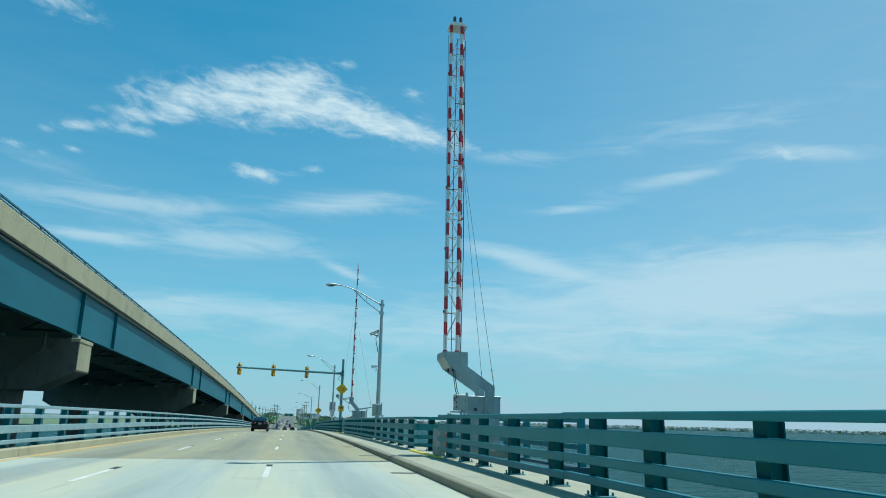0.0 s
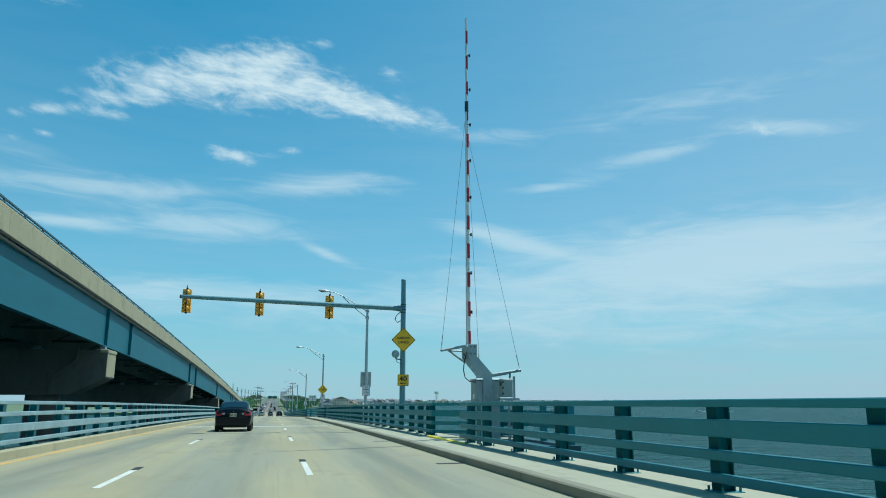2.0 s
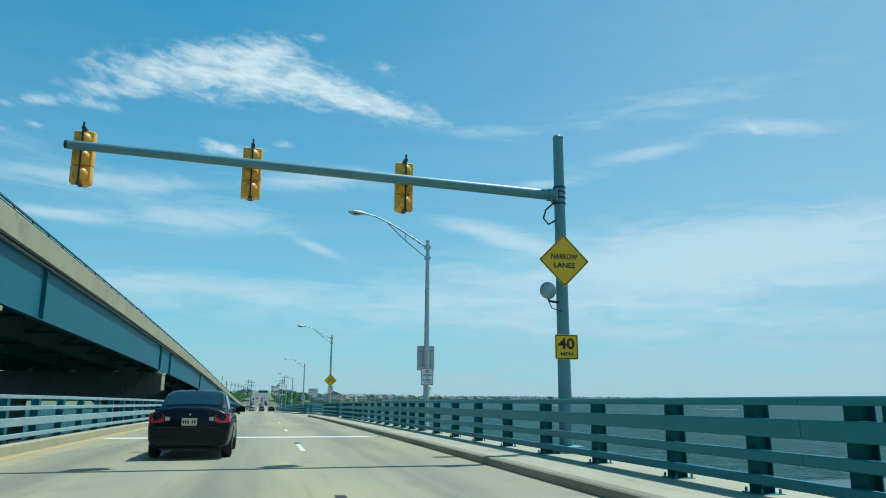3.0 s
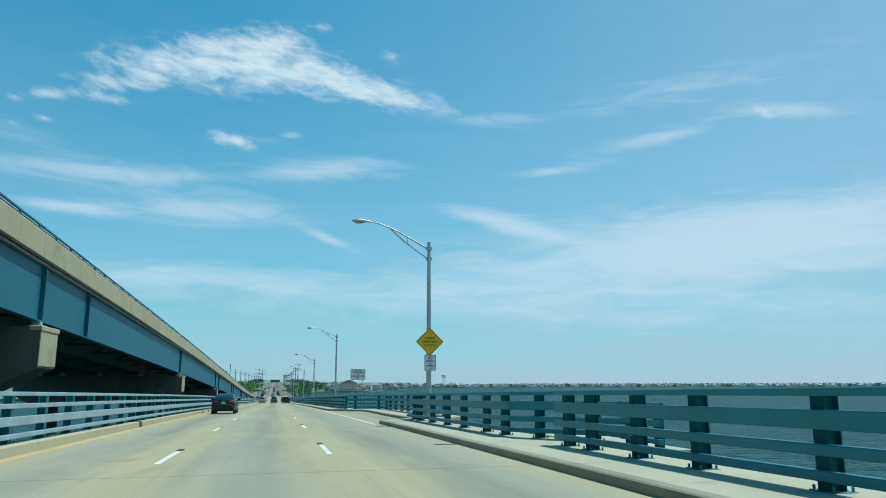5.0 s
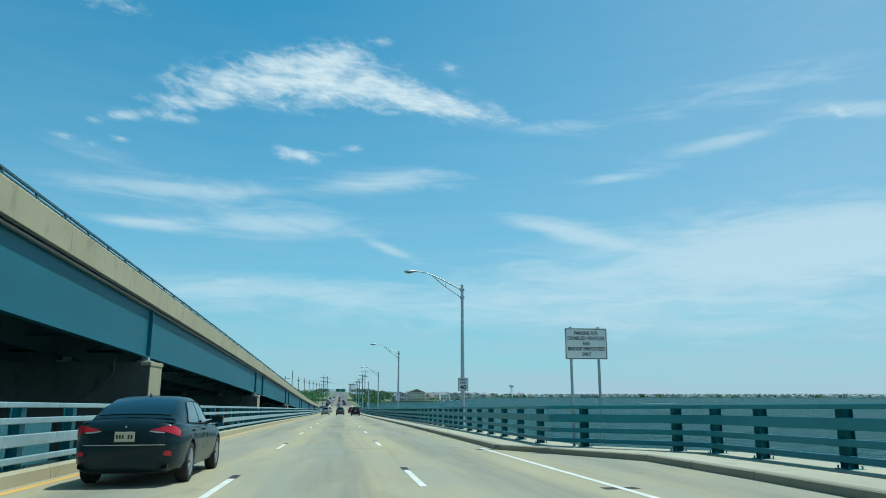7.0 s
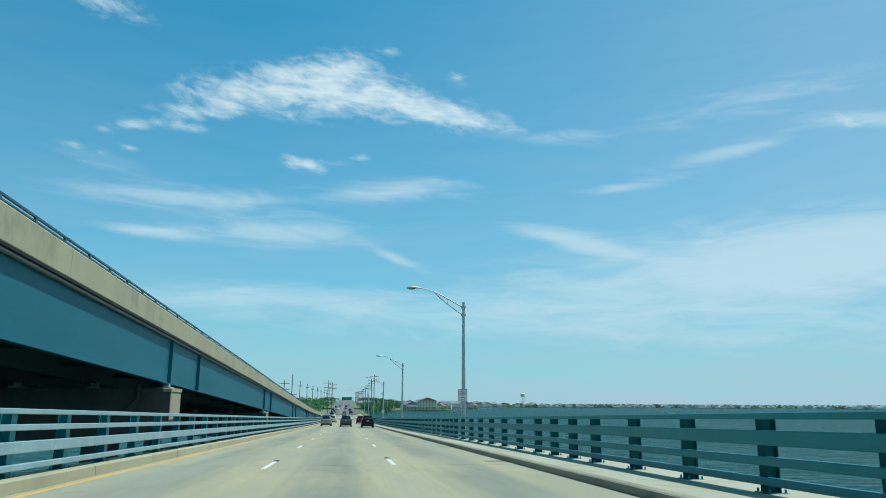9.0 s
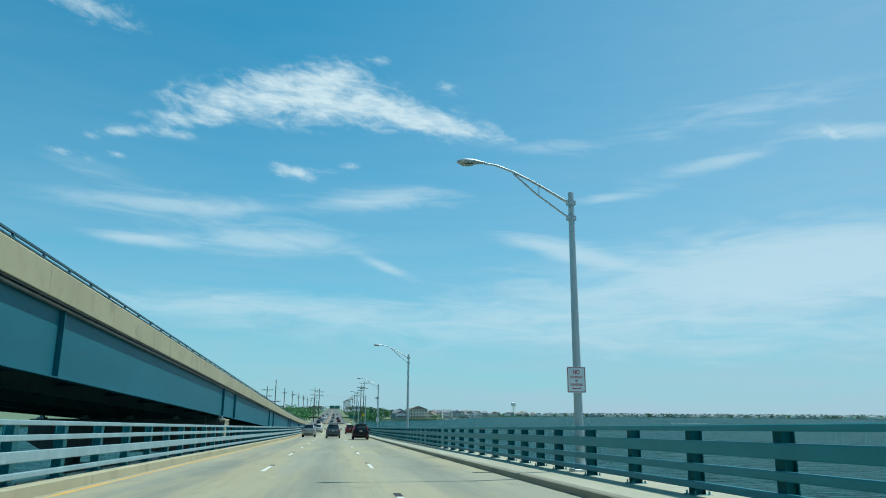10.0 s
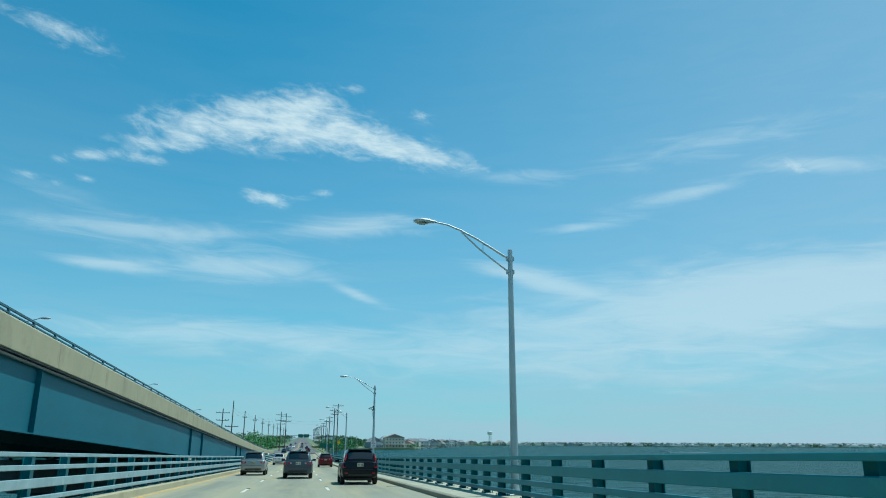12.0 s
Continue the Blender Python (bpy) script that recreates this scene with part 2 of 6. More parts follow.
def water_mat():
    m = bpy.data.materials.new("bay_water")
    m.use_nodes = True
    nt = m.node_tree
    nodes, link = nt.nodes, nt.links.new
    b = nodes["Principled BSDF"]
    b.inputs["Base Color"].default_value = (0.018, 0.085, 0.090, 1)
    b.inputs["Roughness"].default_value = 0.3
    b.inputs["IOR"].default_value = 1.055
    geo = nodes.new("ShaderNodeNewGeometry")
    heights = []
    for scale, size, detail in (((0.55, 1.1, 1), 0.9, 4.0), ((0.12, 0.25, 1), 0.7, 4.0)):
        mp = nodes.new("ShaderNodeMapping")
        mp.inputs["Scale"].default_value = scale
        mp.inputs["Rotation"].default_value = (0, 0, 0.5)
        link(geo.outputs["Position"], mp.inputs[0])
        n = nodes.new("ShaderNodeTexNoise")
        n.inputs["Scale"].default_value, n.inputs["Detail"].default_value, n.inputs["Distortion"].default_value = size, detail, 0.6
        link(mp.outputs[0], n.inputs["Vector"])
        heights.append(n.outputs["Fac"])
    # light and dark of the ripples painted into the base colour
    mp = nodes.new("ShaderNodeMapping")
    mp.inputs["Scale"].default_value = (0.30, 0.85, 1)
    mp.inputs["Rotation"].default_value = (0, 0, 0.15)
    link(geo.outputs["Position"], mp.inputs[0])
    n = nodes.new("ShaderNodeTexNoise")
    n.inputs["Scale"].default_value, n.inputs["Detail"].default_value, n.inputs["Roughness"].default_value = 1.0, 9.0, 0.72
    link(mp.outputs[0], n.inputs["Vector"])
    ramp = nodes.new("ShaderNodeMapRange")
    link(n.outputs["Fac"], ramp.inputs[0])
    ramp.inputs[1].default_value, ramp.inputs[2].default_value = 0.40, 0.68
    tone = nodes.new("ShaderNodeMix")
    tone.data_type = "RGBA"
    link(ramp.outputs[0], tone.inputs["Factor"])
    tone.inputs[6].default_value, tone.inputs[7].default_value = (0.003, 0.034, 0.038, 1), (0.034, 0.125, 0.125, 1)
    link(tone.outputs[2], b.inputs["Base Color"])
    add = nodes.new("ShaderNodeMath")
    add.operation = "MULTIPLY_ADD"
    link(heights[1], add.inputs[0])
    add.inputs[1].default_value = 1.6
    link(heights[0], add.inputs[2])
    bump = nodes.new("ShaderNodeBump")
    bump.inputs["Strength"].default_value, bump.inputs["Distance"].default_value = 1.0, 1.1
    link(add.outputs[0], bump.inputs["Height"])
    link(bump.outputs[0], b.inputs["Normal"])
    return m


CONCRETE = road_mat("deck_concrete", (0.37, 0.325, 0.20), 0.70)
SPAN_CONCRETE = road_mat("span_concrete", (0.52, 0.50, 0.37), 0.9)
KERB = mat("kerb_concrete", (0.27, 0.25, 0.18), 0.9, 0, 0.14, 0.8, 25, 0.4, (1, 0.5, 1), (0.2, 0.19, 0.16), 0.25)
WALK = mat("walk_concrete", (0.41, 0.39, 0.285), 0.9, 0, 0.10, 0.6, 30, 0.3, (1, 0.5, 1), (0.25, 0.24, 0.19), 0.3)
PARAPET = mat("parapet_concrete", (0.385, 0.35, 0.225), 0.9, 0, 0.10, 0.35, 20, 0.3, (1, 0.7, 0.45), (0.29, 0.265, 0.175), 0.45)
# stained concrete, darkened overall to hold the shade under the deck
PIER = mat("shaded_pier_concrete", (0.115, 0.115, 0.10), 0.9, 0, 0.2, 0.5, 20, 0.35, (1, 1, 0.4), (0.07, 0.072, 0.065), 0.4)
DECK_EDGE = mat("deck_edge_concrete", (0.30, 0.29, 0.25), 0.9, 0, 0.15, 0.4, 20, 0.3, (1, 0.4, 1), (0.18, 0.17, 0.14), 0.35)
JOINT = mat("joint_seal", (0.03, 0.03, 0.032), 0.8, 0, 0.2, 2, 50, 0.3)
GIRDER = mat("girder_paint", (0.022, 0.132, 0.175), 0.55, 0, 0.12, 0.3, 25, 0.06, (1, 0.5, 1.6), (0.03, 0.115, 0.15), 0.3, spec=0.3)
# steel and concrete darkened so their colour holds the shade below the decks
STEEL_DARK = mat("shaded_under_deck_steel", (0.03, 0.085, 0.10), 0.6, 0, 0.2, 0.7, 25, 0.1)
DECK_UNDER = mat("shaded_under_deck_concrete", (0.085, 0.09, 0.085), 0.9, 0, 0.2, 0.5, 20, 0.2)
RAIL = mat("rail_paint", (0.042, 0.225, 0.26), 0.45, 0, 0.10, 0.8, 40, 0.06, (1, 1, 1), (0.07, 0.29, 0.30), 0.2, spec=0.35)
# rail paint again, darkened to put the posts' shade into the colour
RAIL_POST_SHADED = mat("shaded_post_paint", (0.014, 0.105, 0.12), 0.6, 0, 0.12, 0.8, 40, 0.06, (1, 1, 1), (0.03, 0.14, 0.155), 0.2, spec=0.12)
# teal paint lightened for the sun on these rails, plus paler weathered patches
RAIL_LEFT = mat("sunlit_weathered_rail_paint", (0.26, 0.37, 0.40), 0.5, 0, 0.18, 0.8, 40, 0.06, (1, 1, 1), (0.42, 0.50, 0.51), 0.35)
GALV = mat("galvanised_steel", (0.33, 0.41, 0.425), 0.48, 0.35, 0.16, 2.0, 22, 0.06, (1, 1, 0.6), (0.47, 0.56, 0.575), 0.4)
ALU = mat("aluminium_pole", (0.50, 0.53, 0.53), 0.5, 0.5, 0.10, 2.0, 12, 0.0, (1, 1, 0.3))
HAND_RAIL = mat("hand_rail_paint", (0.045, 0.11, 0.14), 0.5, 0, 0.12, 1.0, 30, 0.06)
TEAL_POLE = mat("teal_pole_paint", (0.15, 0.29, 0.32), 0.45, 0.1, 0.12, 2.0, 30, 0.06)
WHITE = mat("white_paint", (0.78, 0.78, 0.76), 0.5, 0, 0.06, 2, 40, 0.05, (1, 1, 1), (0.62, 0.6, 0.55), 0.1)
RED = mat("red_paint", (0.46, 0.030, 0.045), 0.5, 0, 0.12, 2, 40, 0.05)
ORANGE = mat("cone_plastic", (0.85, 0.13, 0.035), 0.45, 0, 0.06, 4, 40, 0.05)
BLACK = mat("black_rubber", (0.022, 0.022, 0.024), 0.7, 0, 0.2, 4, 60, 0.2)
DARK = mat("dark_fitting", (0.05, 0.055, 0.06), 0.5, 0.3, 0.2, 4, 40, 0.1)
CABLE = mat("cable_steel", (0.20, 0.21, 0.22), 0.5, 0.6, 0.1, 4, 40, 0.0)
SIGN_YELLOW = mat("sign_yellow", (1.0, 0.53, 0.006), 0.4, 0, 0.05, 2, 40, 0.02)
SIGN_WHITE = mat("sign_white", (0.82, 0.83, 0.82), 0.4, 0, 0.05, 2, 40, 0.02)
SIGN_BLACK = mat("sign_black", (0.02, 0.02, 0.022), 0.5, 0, 0.1, 2, 40, 0.0)
SIGN_RED = mat("sign_red", (0.45, 0.07, 0.09), 0.5, 0, 0.12, 6, 40, 0.0)
SIGNAL = mat("signal_amber", (1.0, 0.46, 0.06), 0.4, 0, 0.10, 3, 40, 0.05)
CABINET = mat("cabinet_steel", (0.36, 0.41, 0.38), 0.55, 0.15, 0.08, 2, 40, 0.05)
LINE_WHITE = mat("line_white", (0.66, 0.65, 0.58), 0.8, 0, 0.12, 1.5, 40, 0.15, (1, 1, 1), (0.5, 0.49, 0.43), 0.25)
LINE_YELLOW = mat("line_yellow", (0.66, 0.37, 0.07), 0.8, 0, 0.15, 0.5, 40, 0.15, (1, 0.6, 1), (0.42, 0.36, 0.22), 0.7)
KERB_YELLOW = mat("kerb_yellow", (0.78, 0.60, 0.03), 0.6, 0, 0.08, 2, 40, 0.1)
WATER = water_mat()
LAND = mat("shore_ground", (0.14, 0.19, 0.10), 0.95, 0, 0.25, 0.05, 2, 0.2)
FAR_ROAD = mat("asphalt_road", (0.13, 0.13, 0.125), 0.9, 0, 0.1, 0.1, 8, 0.1)
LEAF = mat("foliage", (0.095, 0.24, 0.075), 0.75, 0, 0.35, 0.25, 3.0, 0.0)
# greyer than the near foliage: distance haze mixed into the base colour
LEAF_FAR = mat("hazed_far_foliage", (0.10, 0.17, 0.10), 0.85, 0, 0.3, 0.02, 0.5, 0.0)
WOOD_POLE = mat("weathered_pole", (0.13, 0.105, 0.085), 0.9, 0, 0.15, 1.0, 20, 0.2)


# ---- building helpers ----
class Shape:
    """A plain list of vertices and faces, turned into one mesh."""

    def __init__(self):
        self.v, self.f = [], []

    def add(self, verts, faces):
        k = len(self.v)
        self.v += [tuple(p) for p in verts]
        self.f += [tuple(i + k for i in face) for face in faces]
        return self

    def box(self, x0, x1, y0, y1, z0, z1):
        v = [(x, y, z) for z in (z0, z1) for y in (y0, y1) for x in (x0, x1)]
        return self.add(v, [(0, 2, 3, 1), (4, 5, 7, 6), (0, 1, 5, 4), (2, 6, 7, 3), (0, 4, 6, 2), (1, 3, 7, 5)])

    def slab(self, x0, x1, y0, y1, z0, z1, c=0.01):
        """A box whose upper edges are chamfered by c."""
        v = [(x0, y0, z0), (x1, y0, z0), (x1, y1, z0), (x0, y1, z0), (x0, y0, z1 - c), (x1, y0, z1 - c), (x1, y1, z1 - c), (x0, y1, z1 - c),
             (x0 + c, y0 + c, z1), (x1 - c, y0 + c, z1), (x1 - c, y1 - c, z1), (x0 + c, y1 - c, z1)]
        f = [(3, 2, 1, 0), (8, 9, 10, 11)]
        for a in range(4):
            b = (a + 1) % 4
            f += [(a, b, b + 4, a + 4), (a + 4, b + 4, b + 8, a + 8)]
        return self.add(v, f)

    def tube(self, pts, radii, seg=10, caps=True):
        pts = [Vector(p) for p in pts]
        if isinstance(radii, (int, float)):
            radii = [radii] * len(pts)
        k, side = len(self.v), None
        for n, (p, r) in enumerate(zip(pts, radii)):
            d = (pts[min(n + 1, len(pts) - 1)] - pts[max(n - 1, 0)]).normalized()
            if side is None:
                side = d.orthogonal().normalized()
            side = (side - d * side.dot(d)).normalized()
            up = d.cross(side)
            for a in range(seg):
                t = 2 * math.pi * a / seg
                self.v.append(tuple(p + side * (r * math.cos(t)) + up * (r * math.sin(t))))
        for n in range(len(pts) - 1):
            for a in range(seg):
                b = (a + 1) % seg
                self.f.append((k + n * seg + a, k + n * seg + b, k + (n + 1) * seg + b, k + (n + 1) * seg + a))
        if caps:
            self.f.append(tuple(k + a for a in reversed(range(seg))))
            e = k + (len(pts) - 1) * seg
            self.f.append(tuple(e + a for a in range(seg)))
        return self

    def rings(self, loops, caps=True):
        """Skins closed loops of equal length one to the next."""
        k, m = len(self.v), len(loops[0])
        for lp in loops:
            self.v += [tuple(p) for p in lp]
        for n in range(len(loops) - 1):
            for a in range(m):
                b = (a + 1) % m
                self.f.append((k + n * m + a, k + n * m + b, k + (n + 1) * m + b, k + (n + 1) * m + a))
        if caps:
            self.f.append(tuple(k + a for a in reversed(range(m))))
            e = k + (len(loops) - 1) * m
            self.f.append(tuple(e + a for a in range(m)))
        return self

    def prism(self, outline, y0, y1):
        """An (x, z) outline pushed along y."""
        return self.rings([[(x, y0, z) for x, z in outline], [(x, y1, z) for x, z in outline]])

    def plate(self, outline, x0, x1):
        """A (y, z) outline pushed along x."""
        return self.rings([[(x0, y, z) for y, z in outline], [(x1, y, z) for y, z in outline]])

    def mesh(self, name, material, smooth=None):
        me = bpy.data.meshes.new(name)
        me.from_pydata(self.v, [], self.f)
        bm = bmesh.new()
        bm.from_mesh(me)
        bmesh.ops.recalc_face_normals(bm, faces=bm.faces)
        if smooth is not None:
            for f in bm.faces:
                f.smooth = True
            for e in bm.edges:
                if len(e.link_faces) == 2 and e.calc_face_angle(0) > radians(smooth):
                    e.smooth = False
        bm.to_mesh(me)
        bm.free()
        me.materials.append(material)
        return me


def part(name, shape, material, parent, label="", smooth=None, at=None):
    """One mesh under a thing or a part."""
    me = shape if isinstance(shape, bpy.types.Mesh) else shape.mesh(name, material, smooth)
    ob = new(name, me)
    ob.parent = parent
    if at is not None:
        ob.matrix_basis = at
    if label:
        ob["label"] = label
    return ob


def thing(name, label, category, group="", kind="", at=None, data=None):
    ob = new(name, data)
    if at is not None:
        ob.matrix_basis = at
    return tagged(ob, label, category, group, kind)


def single(name, shape, material, label, category, group="", kind="", smooth=None, at=None):
    return thing(name, label, category, group, kind, at, shape.mesh(name, material, smooth))


def writing(name, words, size, material, parent, at, width=None, heavy=0.0):
    """Lettering cut from the built-in font as a thin solid mesh."""
    cu = bpy.data.curves.new(name, "FONT")
    cu.body, cu.size, cu.align_x, cu.align_y = words, size, "CENTER", "CENTER"
    cu.extrude, cu.resolution_u, cu.offset = 0.001, 3, heavy
    tmp = bpy.data.objects.new("text", cu)
    scene.collection.objects.link(tmp)
    dg = bpy.context.evaluated_depsgraph_get()
    me = bpy.data.meshes.new_from_object(tmp.evaluated_get(dg))
    bpy.data.objects.remove(tmp)
    me.materials.clear()
    me.materials.append(material)
    if width:
        xs = [v.co.x for v in me.vertices]
        k = width / max(1e-6, max(xs) - min(xs))
        for v in me.vertices:
            v.co.x *= k
    ob = new(name, me)
    ob.parent = parent
    ob.matrix_basis = at
    return ob


# ---- the plan of the bridge ----
def road_z(y):
    """Height of the road: the crest of the bridge, its fall to the shore and the long rise beyond."""
    if y < 400:
        u = y / 100
        return 0.3959 * u - 1.0566 * u * u + 0.1466 * u ** 3
    d = y - 400
    if d < 100:
        return -5.94 - 0.0102 * d + 0.000051 * d * d
    if y < 760:
        return -6.45
    return -6.45 + 0.0105 * (y - 760) * min(1.0, (y - 760) / 150)


def high_z(y):
    """Top of the parapet of the neighbouring high bridge."""
    u = min(y, 500) / 100
    return 0.1688 * u ** 3 - 1.4187 * u * u + 0.0649 * u + 9.1856


def bay(y):
    """How far the kerb steps out for the lay-by."""
    return float(np.interp(y, (135.4, 138.4, 148.0, 158.0, 162.5, 168.0), (0.0, 2.05, 2.15, 2.5, 2.5, 0.0)))


def rail_shift(y):
    """How far the railing steps out behind the lay-by."""
    return float(np.interp(y, (136.1, 140.3, 163.2, 167.0), (0.0, 2.85, 2.85, 0.0)))


LANE_1, LANE_2, YELLOW_X = -3.63, -0.32, -6.71
KERB_L, KERB_R = -6.95, 3.05
RAIL_L, RAIL_R = -7.41, 4.62
WATER_Z, SHORE_Z = -8.2, -6.9
Y0, Y1 = -40.0, 560.0


def sweep(profile, ys, shift=lambda y: 0.0, lift=road_z):
    """A closed (x, z) outline carried along the road."""
    return Shape().rings([[(x + shift(y), y, z + lift(y)) for x, z in profile] for y in ys])


def spaced(a, b, step, extra=()):
    n = max(1, round((b - a) / step))
    return sorted({round(a + (b - a) * k / n, 3) for k in range(n + 1)} | {e for e in extra if a < e < b})


BENDS = (135.4, 136.1, 138.4, 140.3, 148, 158, 162.5, 163.2, 167, 168)

# ---- ground, water, shore ----
single("water", Shape().add([(-4800, -4000, WATER_Z), (4800, -4000, WATER_Z), (4800, 4800, WATER_Z), (-4800, 4800, WATER_Z)], [(0, 1, 2, 3)]), WATER,
       "wide bay of dark green rippled water under the bridges", "water", kind="structure")


def land(name, outline, top, material, label):
    s = Shape()
    n = len(outline)
    s.add([(x, y, top) for x, y in outline] + [(x, y, WATER_Z - 1) for x, y in outline],
          [tuple(range(n))] + [(a, (a + 1) % n, (a + 1) % n + n, a + n) for a in range(n)])
    return single(name, s, material, label, "land", kind="structure")


land("ground", [(-1200, 540), (9.5, 540), (11, 720), (18, 800), (30, 840), (48, 868), (62, 880), (95, 900), (150, 1115), (255, 1490), (330, 1640), (430, 1720), (380, 2400), (300, 3400), (-1200, 3400)], SHORE_Z, LAND,
     "low green shore where the bridges come down to land")
land("far_shore", [(431, 1719), (600, 1760), (850, 1650), (1100, 1480), (1350, 1250), (1600, 900), (1750, 500), (3200, 500), (3200, 3400), (301, 3400), (381, 2400)], WATER_Z + 0.8, LAND,
     "far low shore across the bay, covered with small houses")

# ---- the road ----
road = thing("road", "pale worn concrete bridge road of three lanes", "road", kind="structure",
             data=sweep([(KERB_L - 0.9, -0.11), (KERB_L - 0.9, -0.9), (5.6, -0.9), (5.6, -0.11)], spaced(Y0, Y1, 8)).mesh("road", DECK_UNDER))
EDGE = 21.3  # end of the paler opening span
cuts = spaced(Y0, EDGE, 10.2) + [EDGE + 13.45 * k for k in range(1, 32)]
for a, b in zip(cuts, cuts[1:]):
    ys = spaced(a + 0.012, b - 0.012, 5)
    part("concrete_slab", sweep([(KERB_L, -0.1), (KERB_R, -0.1), (KERB_R, 0), (KERB_L, 0)], ys), SPAN_CONCRETE if b <= EDGE + 0.1 else CONCRETE, road)
part("road_surface", sweep([(KERB_L, -0.1), (KERB_R, -0.1), (KERB_R, 0), (KERB_L, 0)], spaced(cuts[-1] + 0.012, Y1, 10)), CONCRETE, road)
part("lay_by", sweep([(KERB_R, -0.1), (KERB_R + 0.03, -0.1), (KERB_R + 0.03, 0), (KERB_R, 0)], spaced(135.4, 168, 6)), CONCRETE, road)
part("lay_by", Shape().rings([[(KERB_R + 0.02, y, road_z(y) - 0.1), (KERB_R + 0.04 + bay(y), y, road_z(y) - 0.1), (KERB_R + 0.04 + bay(y), y, road_z(y) - 0.002), (KERB_R + 0.02, y, road_z(y) - 0.002)]
                              for y in spaced(135.45, 167.95, 3, BENDS)]), CONCRETE, road)
for y in cuts[1:-1]:
    part("expansion_joint", Shape().rings([[(KERB_L, y - w, road_z(y) - 0.09), (KERB_R, y - w, road_z(y) - 0.09), (KERB_R, y - w, road_z(y) - 0.006), (KERB_L, y - w, road_z(y) - 0.006)] for w in (0.012, -0.012)]), JOINT, road)


def flat_mark(name, x0, x1, y0, y1, material, h=0.004, label=""):
    return part(name, sweep([(x0, 0.0005), (x1, 0.0005), (x1, h), (x0, h)], spaced(y0, y1, 6)), material, road, label)


DASH = 12.95
for lane, first in ((LANE_1, 222.9), (LANE_2, 224.2)):
    for k in range(-18, 17):
        c = first + k * DASH
        if c < 410:
            flat_mark("lane_dash", lane - 0.06, lane + 0.06, c - 1.6, c + 1.55, LINE_WHITE)
            flat_mark("dash_pad", lane - 0.075, lane + 0.075, c + 1.56, c + 2.3, JOINT)
flat_mark("edge_line", YELLOW_X - 0.07, YELLOW_X + 0.07, Y0, 540, LINE_YELLOW, 0.004, "faded orange-yellow edge line")
flat_mark("edge_line", KERB_R - 0.36, KERB_R - 0.23, 134.4, 168.6, LINE_WHITE, 0.004, "solid white line along the lay-by")
flat_mark("cross_seal", -6.5, 2.75, 87.3, 88.25, LINE_WHITE, 0.003)
rng = random.Random(4)
for k in range(30):
    y = (9.0, 16.6, 24.3, 32.1, 44.7, 56.0, 66.0, 77.3)[k] if k < 8 else 77.3 + (k - 7) * 11.2 + rng.uniform(-1.5, 1.5)
    flat_mark("drain_grate", 2.45, 3.02, y, y + 0.3, JOINT, 0.003, "dark iron deck drain")

# ---- kerbs and walks ----
walk_right = thing("kerb", "light concrete safety walk with a worn kerb along the road", "kerb", kind="structure",
                   data=sweep([(4.28, -0.1), (5.55, -0.1), (5.55, 0.12), (5.53, 0.14), (4.30, 0.14), (4.28, 0.12)], spaced(Y0, Y1, 5, BENDS), rail_shift).mesh("kerb", WALK))
cut = spaced(Y0, 430, 7.65, BENDS)
for a, b in zip(cut, cut[1:]):
    ys = spaced(a + 0.008, b - 0.008, 4)
    part("kerb_stone", sweep([(KERB_R, -0.1), (KERB_R + 0.24, -0.1), (KERB_R + 0.24, 0.15), (KERB_R + 0.05, 0.15), (KERB_R + 0.02, 0.13)], ys, bay), KERB, walk_right)
    part("walk_slab", sweep([(KERB_R + 0.245, -0.1), (4.275, -0.1), (4.275, 0.155), (KERB_R + 0.245, 0.147)], ys, bay), WALK, walk_right)
part("kerb_stone", sweep([(KERB_R, -0.1), (4.27, -0.1), (4.27, 0.15), (KERB_R + 0.03, 0.15)], spaced(430, Y1, 10)), KERB, walk_right)
walk_left = thing("kerb", "low concrete kerb under the railing beside the yellow line", "kerb", kind="structure",
                  data=sweep([(KERB_L - 0.9, -0.1), (KERB_L - 0.26, -0.1), (KERB_L - 0.26, 0.17), (KERB_L - 0.9, 0.17)], spaced(Y0, Y1, 6)).mesh("kerb", WALK))
for a, b in zip(cut, cut[1:]):
    if b - a > 1:
        part("kerb_stone", sweep([(KERB_L - 0.25, -0.1), (KERB_L, -0.1), (KERB_L - 0.015, 0.20), (KERB_L - 0.05, 0.225), (KERB_L - 0.25, 0.225)], spaced(a + 0.008, b - 0.008, 4)), PARAPET, walk_left)
part("kerb_stone", sweep([(KERB_L - 0.25, -0.1), (KERB_L, -0.1), (KERB_L - 0.02, 0.22), (KERB_L - 0.25, 0.22)], spaced(430, Y1, 10)), PARAPET, walk_left)
for y0 in (20.35, 60.75):
    single("kerb_edge", Shape().slab(4.22, 4.36, y0, y0 + 4.8, road_z(y0 + 2.6) + 0.12, road_z(y0 + 2.6) + 0.2, 0.02), KERB_YELLOW,
           "bright yellow painted step at the gate opening", "kerb", kind="structure")

# ---- railings ----
POST = 2.555


def post_mesh(base, top, material, name):
    """A wide-flanged post on a bolted base plate."""
    s = Shape()
    s.box(-0.10, -0.082, -0.11, 0.11, base + 0.02, top)
    s.box(0.082, 0.10, -0.11, 0.11, base + 0.02, top)
    s.box(-0.082, 0.082, -0.04, -0.028, base + 0.02, top - 0.001)
    return s.mesh(name, material)


